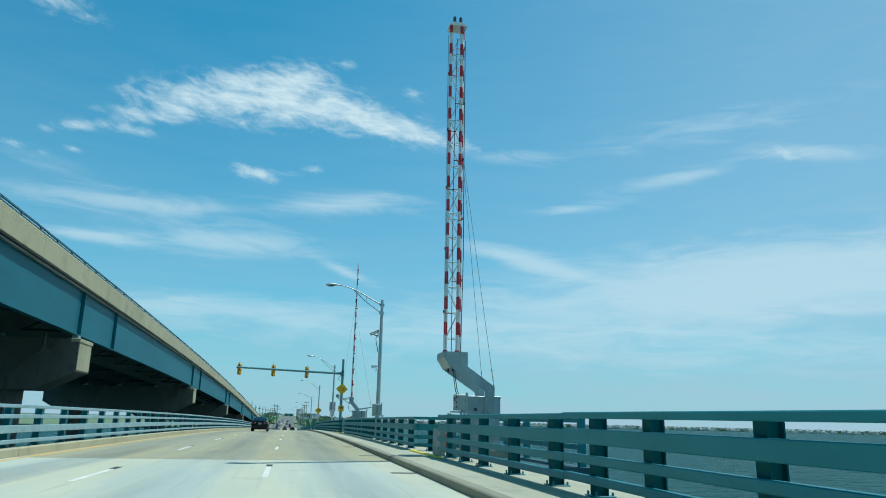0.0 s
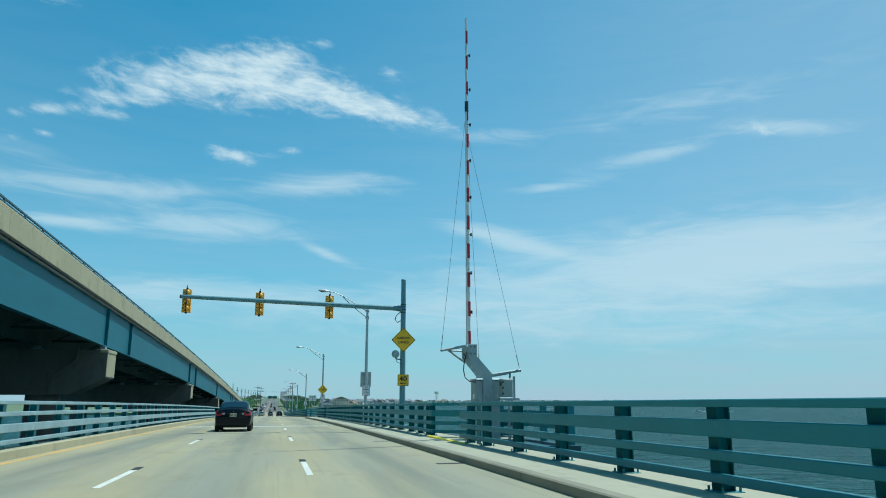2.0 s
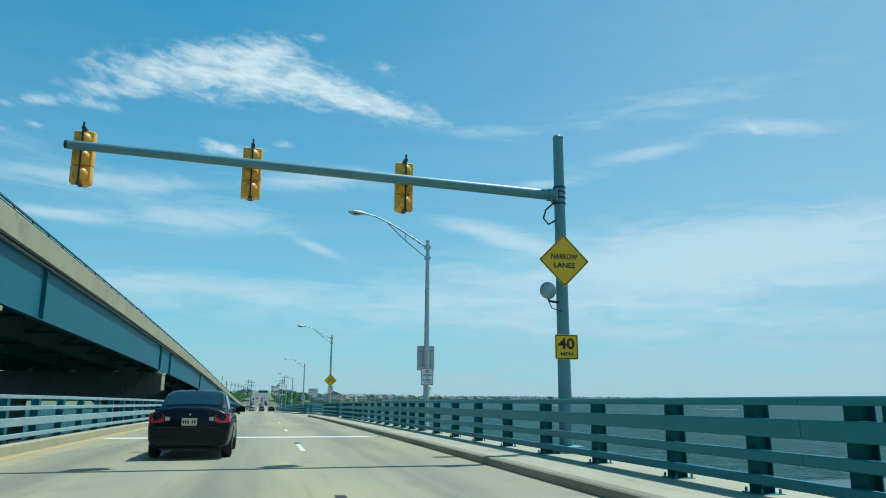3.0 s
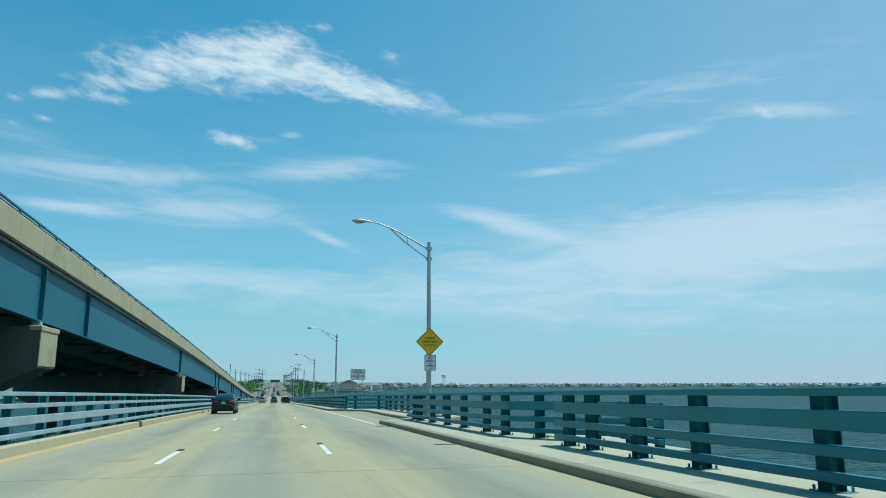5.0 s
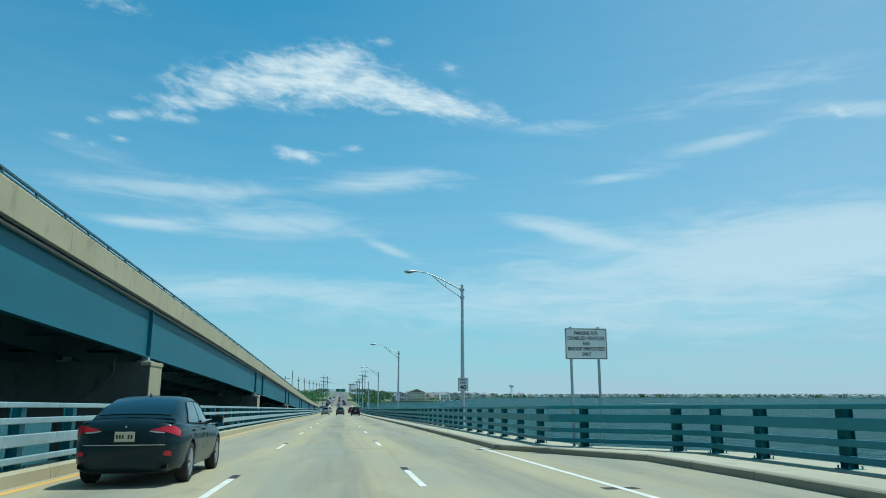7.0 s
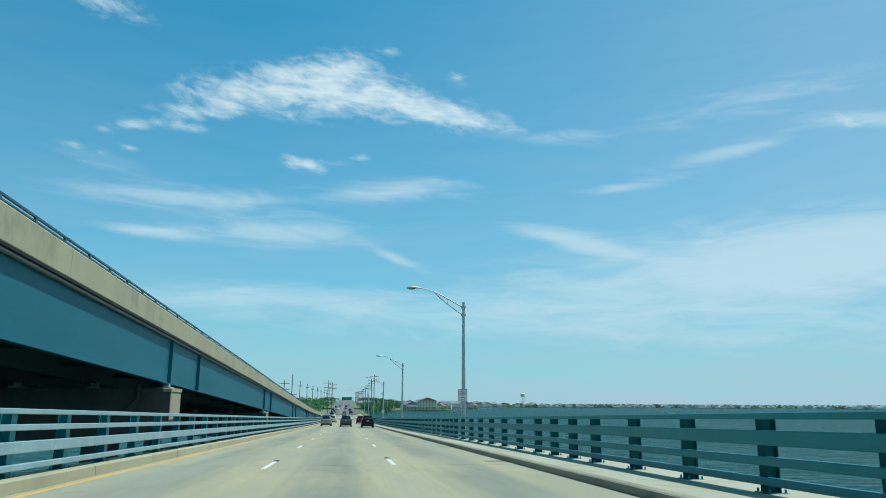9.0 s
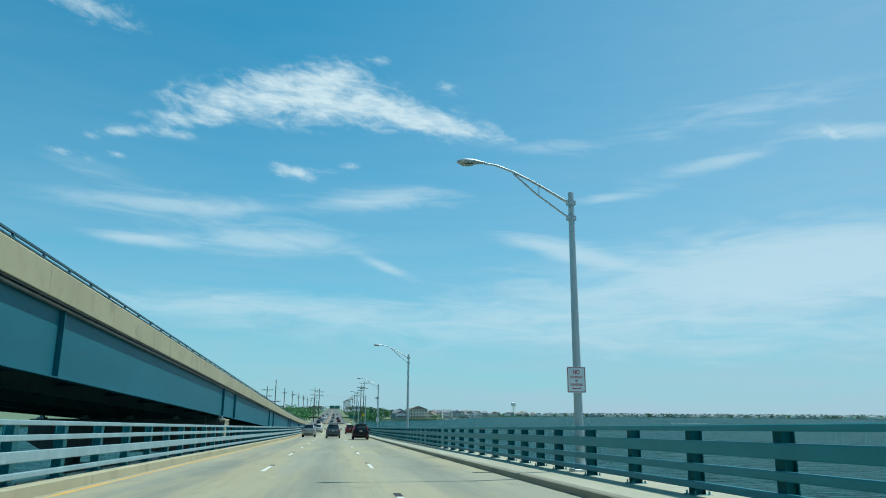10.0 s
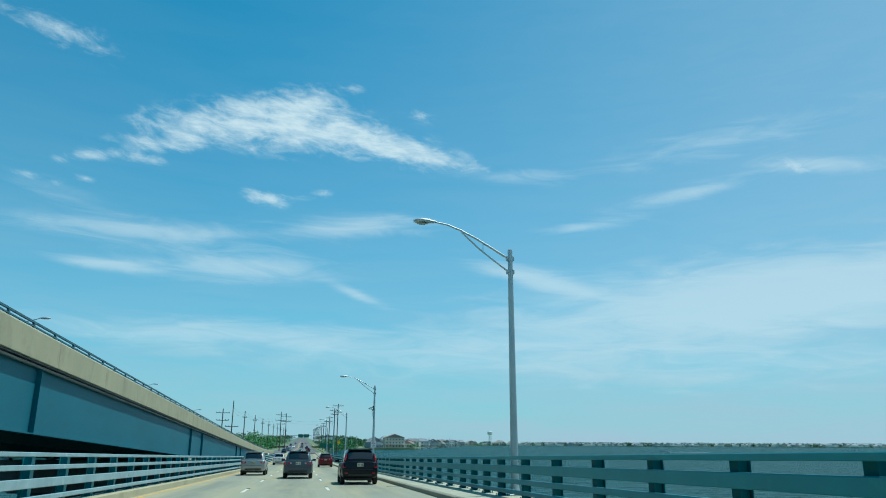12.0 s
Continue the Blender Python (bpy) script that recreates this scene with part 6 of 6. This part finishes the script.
suv_blue = car("suv", P_BLUE, on_road(-1.68, 304.0), "blue-grey sport utility vehicle in the middle lane", "utility_car")
suv_silver = car("suv", P_SILVER, on_road(-5.0, 313.0), "silver sport utility vehicle beside the yellow line", "utility_car")
suv_red = car("suv", P_RED, on_road(1.45, 352.0), "dark red sport utility vehicle in the kerbside lane", "utility_car")
suv_white = car("suv", P_WHITE, on_road(-5.0, 372.0), "white sport utility vehicle beside the yellow line", "utility_car")
rng = random.Random(9)
pool = [suv_white, suv_silver, suv, suv_red, suv_blue]
for k in range(16):
    y = 480 + k * 34 + rng.uniform(-8, 8)
    x = rng.choice((-2.6, 0.6)) if k % 2 else rng.choice((-8.8, -12.0))
    away = x > -6
    z = road_z(y) + 0.02
    copy_thing(pool[k % 5], pose(x, y, z, 0, 0, 0 if away else 180))["label"] = "distant sport utility vehicle on the shore road"


# ---- the shore ahead ----
ys = spaced(540, 2300, 40)
single("shore_road", sweep([(-15.5, -1.2), (5.0, -1.2), (5.0, 0), (-15.5, 0)], ys), FAR_ROAD, "wide grey road running inland over a rise", "road", kind="structure")
single("embankment", Shape().rings([[(-60, y, SHORE_Z - 0.5), (45, y, SHORE_Z - 0.5), (9, y, road_z(y) - 0.25), (-20, y, road_z(y) - 0.25)] for y in spaced(900, 2300, 60)]), LAND, "grassy bank under the inland road", "bank", kind="structure")
for x in (-5.9, -5.1):
    single("centre_line", sweep([(x - 0.09, 0.01), (x + 0.09, 0.01), (x + 0.09, 0.016), (x - 0.09, 0.016)], ys), LINE_YELLOW, "yellow centre line of the shore road", "road marking", kind="structure")
single("guard_rail", sweep([(6.2, 0.35), (6.32, 0.35), (6.32, 0.75), (6.2, 0.75)], spaced(540, 1100, 20)), LINE_YELLOW, "ochre guard rail beside the shore road", "guard rail")


def leaf_cloud(s, cx, cy, cz, rx, ry, rz, n, size, rnd):
    for _ in range(n):
        while True:
            p = [rnd.uniform(-1, 1) for _ in range(3)]
            q = sum(v * v for v in p)
            if 0.2 < q < 1:
                break
        c = Vector((cx + p[0] * rx, cy + p[1] * ry, cz + p[2] * rz))
        a = Vector((rnd.uniform(-1, 1), rnd.uniform(-1, 1), rnd.uniform(-0.4, 1))).normalized()
        u = a.orthogonal().normalized() * size * rnd.uniform(0.6, 1.3)
        v = a.cross(u).normalized() * size * rnd.uniform(0.5, 1.0)
        s.add([c - u - v * 0.3, c + v, c + u - v * 0.2, c - v * 0.9], [(0, 1, 2), (0, 2, 3)])


def tree(x, y, zg, h, w, rnd):
    t = thing("tree", "leafy green broad-crowned tree on the shore", "tree", "shore trees", at=pose(x, y, zg))
    tr = Shape().tube([(0, 0, -0.3), (0.1, 0, h * 0.3), (0.0, 0.1, h * 0.6)], [0.25, 0.2, 0.1], 8)
    for k in range(5):
        a = rnd.uniform(0, 6.28)
        tr.tube([(0.05, 0, h * (0.3 + 0.05 * k)), (math.cos(a) * w * 0.3, math.sin(a) * w * 0.3, h * (0.55 + 0.06 * k))], [0.09, 0.03], 5)
    part("trunk", tr, WOOD_POLE, t)
    s = Shape()
    for k in range(9):
        a, rr = rnd.uniform(0, 6.28), rnd.uniform(0, 0.32) * w
        leaf_cloud(s, rr * math.cos(a), rr * math.sin(a), h * rnd.uniform(0.3, 0.85), w * 0.26, w * 0.26, h * 0.17, 200, 0.24, rnd)
    part("crown", s, LEAF, t)


rnd = random.Random(21)
for x, y, h, w in ((36, 872, 8, 8), (41, 878, 9, 8), (31, 866, 8, 8), (45, 884, 7.5, 7), (24, 852, 8, 8), (20, 842, 7, 7), (15, 820, 7, 6)):
    tree(x, y, SHORE_Z, h, w, rnd)
s = Shape()
for k in range(230):
    y = 575 + rnd.random() ** 1.3 * 900
    x = -21 - rnd.random() * (54 + (y - 560) * 0.12)
    h = rnd.uniform(7, 11.5)
    leaf_cloud(s, x, y, SHORE_Z + h * 0.45, 4.8, 4.8, h * 0.5, 260, 0.42, rnd)
for k in range(60):
    y = 640 + rnd.random() * 560
    h = rnd.uniform(5, 8.5)
    leaf_cloud(s, 13.5 + rnd.random() * 12, y, SHORE_Z + h * 0.45, 3.4, 3.4, h * 0.5, 200, 0.40, rnd)
single("woods", s, LEAF, "dense dark green trees along the shore road", "woods", kind="stuff")
s = Shape()
for k in range(260):
    y = 800 + rnd.random() * 1500
    x = rnd.choice((-28 - rnd.random() * 130, 28 + rnd.random() * min(100, 10 + max(0, y - 920) * 0.22)))
    h = rnd.uniform(6, 10)
    leaf_cloud(s, x, y, SHORE_Z + max(0, road_z(y) + 6) * (1 if abs(x) < 60 else 0.3) + h * 0.42, 6.5, 6.5, h * 0.5, 60, 1.1, rnd)
single("woods", s, LEAF_FAR, "green trees further inland, haze put into their colour", "woods", kind="stuff")


def utility_pole(x, y, top, arms, zg=SHORE_Z, label="tall weathered wooden utility pole with cross-arms"):
    t = thing("utility_pole", label, "utility pole", "utility poles by the shore road", at=pose(x, y, zg))
    h = top - zg
    part("pole", Shape().tube([(0, 0, -0.5), (0, 0, h)], [0.24, 0.15], 8), WOOD_POLE, t, smooth=50)
    for dz, w in arms:
        arm = part("cross_arm", Shape().box(-w, w, -0.09, 0.09, h - dz, h - dz + 0.2), WOOD_POLE, t)
        for u in (-0.95, -0.5, 0.5, 0.95):
            part("insulator", Shape().tube([(u * w, 0, h - dz + 0.2), (u * w, 0, h - dz + 0.5)], 0.08, 6), DARK, arm)


utility_pole(10.5, 560.0, 11.4, ((1.2, 1.9), (2.6, 1.6)))
utility_pole(12.1, 566.0, 13.5, ((1.0, 2.2), (3.6, 1.8)))
for k in range(14):
    y = 600 + k * 55
    utility_pole(9.9 + k * 0.1, y, 9.4 + max(0, road_z(y) + 6.4), ((0.8, 1.5), (2.4, 1.3)) if k % 2 == 0 else ((1.0, 1.2),))
utility_pole(-12.95, 621.6, 12.1, ((1.6, 2.6), (4.2, 2.6), (6.0, 1.9)))
utility_pole(-10.55, 626.0, 11.5, ((1.8, 2.4), (4.0, 2.4)))
utility_pole(-26.4, 521.0, 11.8, ((9.0, 2.2),), WATER_Z)
utility_pole(-30.5, 528.0, 9.3, ((1.6, 2.3), (4.2, 2.2)), WATER_Z)
for k in range(9):
    y = 565 + k * 50
    utility_pole(-25.7 + k * 0.9, y, 9.9 + (k % 2) * 0.2, ((2.5, 0.9),))
wires = thing("overhead_wires", "thin dark overhead wires between the utility poles", "wires")
for x0, y0, x1, y1, zt in ((-12.95, 621.6, -24.8, 615, 9.5), (-12.95, 621.6, 9.97, 655, 8.9), (12.1, 566, 9.97, 655, 8.9), (-26.4, 521, -25.7, 565, 9.6), (-25.7, 565, -23.9, 665, 9.6), (-23.9, 665, -21.2, 815, 9.6)):
    for dz in (0.0, -1.2):
        part("wire", Shape().tube([(x0 + (x1 - x0) * t, y0 + (y1 - y0) * t, zt + dz - 4 * 1.1 * t * (1 - t)) for t in [j / 8 for j in range(9)]], 0.025, 4), CABLE, wires)

# overhead sign gantry far down the road
z = road_z(1150)
g = thing("sign_gantry", "distant sign gantry over the road with green panels", "gantry", at=pose(0, 1150, z))
GREEN = mat("sign_green", (0.02, 0.16, 0.11), 0.5, 0, 0.08, 1, 10, 0.0)
for x in (-17, 7):
    part("gantry_post", Shape().tube([(x, 0, -1), (x, 0, 8.2)], 0.2, 8), GALV, g)
part("gantry_beam", Shape().box(-17, 7, -0.2, 0.2, 7.5, 8.0), GALV, g)
for x in (-5.2, 1.4):
    part("panel", Shape().box(x - 3.1, x + 3.1, -0.5, -0.35, 5.4, 9.2), GREEN, g)
for y in (600, 690):
    t = thing("road_sign", "green road sign beside the shore road", "sign", "green road signs", at=pose(9.6, y, road_z(y)))
    part("panel", Shape().box(-1.8, 1.8, -0.03, 0.03, 1.6, 3.6), GREEN, t)
    for x in (-1.2, 1.2):
        part("sign_post", Shape().tube([(x, 0.08, -1), (x, 0.08, 3.4)], 0.06, 6), GALV, t)

# ---- houses on the shore ----
WALLS = [mat("siding_%d" % k, c, 0.8, 0, 0.06, 0.5, 8, 0.05) for k, c in enumerate(((0.80, 0.80, 0.77), (0.66, 0.64, 0.58), (0.34, 0.37, 0.40), (0.58, 0.50, 0.40), (0.42, 0.45, 0.44)))]
ROOFS = [mat("roof_%d" % k, c, 0.9, 0, 0.12, 0.5, 8, 0.1) for k, c in enumerate(((0.20, 0.20, 0.21), (0.28, 0.22, 0.18), (0.26, 0.28, 0.30), (0.36, 0.38, 0.38)))]
PANE = glass_mat("window_glass", (0.03, 0.05, 0.06), 0.05)


def house(x, y, w, d, h, wall, roof, turn, rnd):
    t = thing("house", "waterfront house with pale siding and a pitched roof", "house", "houses on the shore", at=pose(x, y, SHORE_Z, 0, 0, turn))
    wl = part("wall", Shape().box(-w / 2, w / 2, -d / 2, d / 2, -0.5, h), WALLS[wall], t)
    rh = rnd.uniform(2.2, 3.4)
    if rnd.random() < 0.5:
        rs = Shape().rings([[(-w / 2 - 0.4, yy, h - 0.05), (w / 2 + 0.4, yy, h - 0.05), (0, yy, h + rh)] for yy in (-d / 2 - 0.4, d / 2 + 0.4)])
    else:
        rs = Shape().add([(-w / 2 - 0.4, -d / 2 - 0.4, h - 0.03), (w / 2 + 0.4, -d / 2 - 0.4, h - 0.03), (w / 2 + 0.4, d / 2 + 0.4, h - 0.03), (-w / 2 - 0.4, d / 2 + 0.4, h - 0.03), (-w * 0.18, 0, h + rh), (w * 0.18, 0, h + rh)],
                         [(0, 1, 5, 4), (2, 3, 4, 5), (1, 2, 5), (3, 0, 4), (3, 2, 1, 0)])
    part("roof", rs, ROOFS[roof], t)
    n = max(2, int(w / 2.6))
    for fl in range(max(1, int(h / 2.9))):
        for k in range(n):
            cx = -w / 2 + w * (k + 0.5) / n
            win = part("window", Shape().box(cx - 0.62, cx + 0.62, -d / 2 - 0.06, -d / 2 - 0.005, 0.9 + fl * 2.9, 2.35 + fl * 2.9), WHITE, wl)
            part("pane", Shape().box(cx - 0.52, cx + 0.52, -d / 2 - 0.075, -d / 2 - 0.061, 1.0 + fl * 2.9, 2.25 + fl * 2.9), PANE, win)
    if rnd.random() < 0.5:
        part("deck", Shape().box(-w / 2, w / 2, -d / 2 - 2.2, -d / 2 - 0.08, 2.7, 2.85).box(-w / 2, -w / 2 + 0.15, -d / 2 - 2.2, -d / 2 - 2.05, -0.5, 2.7).box(w / 2 - 0.15, w / 2, -d / 2 - 2.2, -d / 2 - 2.05, -0.5, 2.7)
             .box(-w / 2, w / 2, -d / 2 - 2.2, -d / 2 - 2.1, 3.7, 3.8), WHITE, t)


rnd = random.Random(33)
BANK = [(84, 905), (97, 925), (152, 1122), (257, 1496), (332, 1648), (425, 1716)]


def along_bank(d):
    for (ax, ay), (bx, by) in zip(BANK, BANK[1:]):
        n = math.hypot(bx - ax, by - ay)
        if d <= n:
            return ax + (bx - ax) * d / n, ay + (by - ay) * d / n
        d -= n
    return BANK[-1]


for row, back, step in ((0, 8, 13), (1, 30, 15)):
    d = 8.0
    while d < 960:
        w = rnd.uniform(8, 12)
        x, y = along_bank(d)
        house(x - back * 0.9 + rnd.uniform(-3, 3), y + back * 0.35, w, rnd.uniform(8, 11), rnd.choice((5.2, 6.0, 6.2, 3.6)) + row * 1.2, rnd.choice((0, 0, 0, 1, 2, 3, 4)), rnd.randrange(3), rnd.uniform(-15, 15), rnd)
        d += w + rnd.uniform(1, step * (1 + d / 500))
house(77, 905, 17, 12, 8.9, 3, 1, 4, rnd)
house(58, 890, 12, 9, 5.0, 2, 0, 25, rnd)
house(17.5, 866, 8, 8, 8.6, 0, 2, 0, rnd)
s, piles = Shape(), Shape()
for k in range(90):
    d = rnd.random() * 900
    x, y = along_bank(d)
    back, h = rnd.uniform(-1, 42), rnd.uniform(4, 8)
    leaf_cloud(s, x - back * 0.9, y + back * 0.35 - 3, SHORE_Z + h * 0.4, 3.0, 3.0, h * 0.45, 110, 0.42, rnd)
single("shore_bushes", s, LEAF, "green bushes and small trees between the waterfront houses", "bushes", kind="stuff")
for k in range(110):
    x, y = along_bank(rnd.random() * 620)
    x, y, h = x + rnd.uniform(2, 11), y - rnd.uniform(1, 5), rnd.uniform(1.2, 3.2)
    piles.tube([(x, y, WATER_Z - 0.5), (x, y, WATER_Z + h)], 0.16, 5)
    if k % 4 == 0:
        piles.box(x - 4.5, x + 0.6, y - 0.7, y + 0.7, WATER_Z + 0.75, WATER_Z + 0.95)
single("docks", piles, WOOD_POLE, "grey timber dock piles and walkways along the waterfront", "docks", kind="stuff")
for k in range(44):
    x, y = along_bank(rnd.uniform(0, 560))
    t = thing("sail_boat", "moored white sailing boat with a bare mast", "boat", "moored boats", at=pose(x + rnd.uniform(6, 12), y - 4, WATER_Z, 0, 0, rnd.uniform(-40, 40)))
    part("hull", Shape().rings([[(-1.0 * q, yy, 0.9), (1.0 * q, yy, 0.9), (0.5 * q, yy, -0.2), (-0.5 * q, yy, -0.2)] for yy, q in ((-3.5, 0.6), (-1, 1), (2, 0.8), (4, 0.08))]), WHITE, t)
    part("mast", Shape().tube([(0, 0.4, 0.8), (0, 0.4, rnd.uniform(7, 12))], 0.09, 6), ALU, t)

# the far shore: low trees and small houses beyond the bay
rnd = random.Random(5)
trees, walls, walls_dark, roofs = Shape(), Shape(), Shape(), Shape()


def shoreline(u):
    pts = [(440, 1728), (600, 1768), (850, 1658), (1100, 1488), (1350, 1258), (1600, 908), (1750, 520)]
    f = u * (len(pts) - 1)
    i = min(int(f), len(pts) - 2)
    f -= i
    return pts[i][0] * (1 - f) + pts[i + 1][0] * f, pts[i][1] * (1 - f) + pts[i + 1][1] * f


for k in range(620):
    x, y = shoreline(rnd.random())
    x, y = x + rnd.random() * 70, y + 8 + rnd.random() * 90
    w, h = rnd.uniform(5, 12), rnd.uniform(2.5, 5.5)
    z = WATER_Z + 0.6
    (walls if k % 3 else walls_dark).box(x - w / 2, x + w / 2, y - 5, y + 5, z, z + h)
    roofs.prism([(x - w / 2 - 0.5, z + h - 0.02), (x + w / 2 + 0.5, z + h - 0.02), (x, z + h + rnd.uniform(2, 3.5))], y - 5.4, y + 5.4)
for k in range(1300):
    x, y = shoreline(rnd.random())
    x, y = x + 20 + rnd.random() * 90, y + 30 + rnd.random() * 120
    h = rnd.uniform(6, 10)
    leaf_cloud(trees, x, y, WATER_Z + 0.5 + h * 0.4, 11, 8, h * 0.45, 40, 1.5, rnd)
single("far_houses", walls, WALLS[0], "row of tiny pale houses along the far shore", "houses", kind="stuff")
single("far_houses", walls_dark, WALLS[4], "row of tiny tan houses along the far shore", "houses", kind="stuff")
single("far_roofs", roofs, ROOFS[3], "grey roofs of the houses on the far shore", "roofs", kind="stuff")
single("woods", trees, LEAF_FAR, "low trees behind the far shore, haze put into their colour", "woods", kind="stuff")
t = thing("water_tower", "white water tower standing over the far shore", "water tower", at=pose(400, 1819, WATER_Z))
part("tank", Shape().tube([(0, 0, 23.5), (0, 0, 24.5), (0, 0, 27), (0, 0, 30.2), (0, 0, 31.2)], [3.0, 5.2, 5.7, 5.2, 1.5], 20), WHITE, t, smooth=50)
for k in range(6):
    a = k * math.pi / 3
    part("leg", Shape().tube([(4.6 * math.cos(a), 4.6 * math.sin(a), 0), (3.9 * math.cos(a), 3.9 * math.sin(a), 25)], 0.2, 6), WHITE, t)
part("riser", Shape().tube([(0, 0, 0), (0, 0, 24)], 0.6, 10), WHITE, t)
# motor boats with their wakes on the bay
for x, y, turn in ((190, 205, 80), (120, 330, 85), (330, 560, 95), (260, 760, 80)):
    t = thing("motor_boat", "small white motor boat drawing a foaming wake", "boat", "motor boats on the bay", at=pose(x, y, WATER_Z, 0, 0, turn))
    part("hull", Shape().rings([[(-1.1 * q, yy, 0.9), (1.1 * q, yy, 0.9), (0.7 * q, yy, -0.2), (-0.7 * q, yy, -0.2)] for yy, q in ((-3.2, 0.9), (0, 1), (2, 0.7), (3.6, 0.08))]), WHITE, t)
    part("windscreen", Shape().box(-0.8, 0.8, 0.3, 0.5, 0.9, 1.6), PANE, t)
    wk = Shape()
    for j in range(60):
        d = 3 + j * 0.5
        for q in (-1, 1):
            u = q * (0.3 + d * 0.06 + rnd.uniform(-0.3, 0.3))
            wk.slab(u - 0.35, u + 0.35, -d - 0.5, -d, -0.1, 0.05 + rnd.uniform(0, 0.12), 0.03)
    part("wake", wk, WHITE, t, "white foam wake")
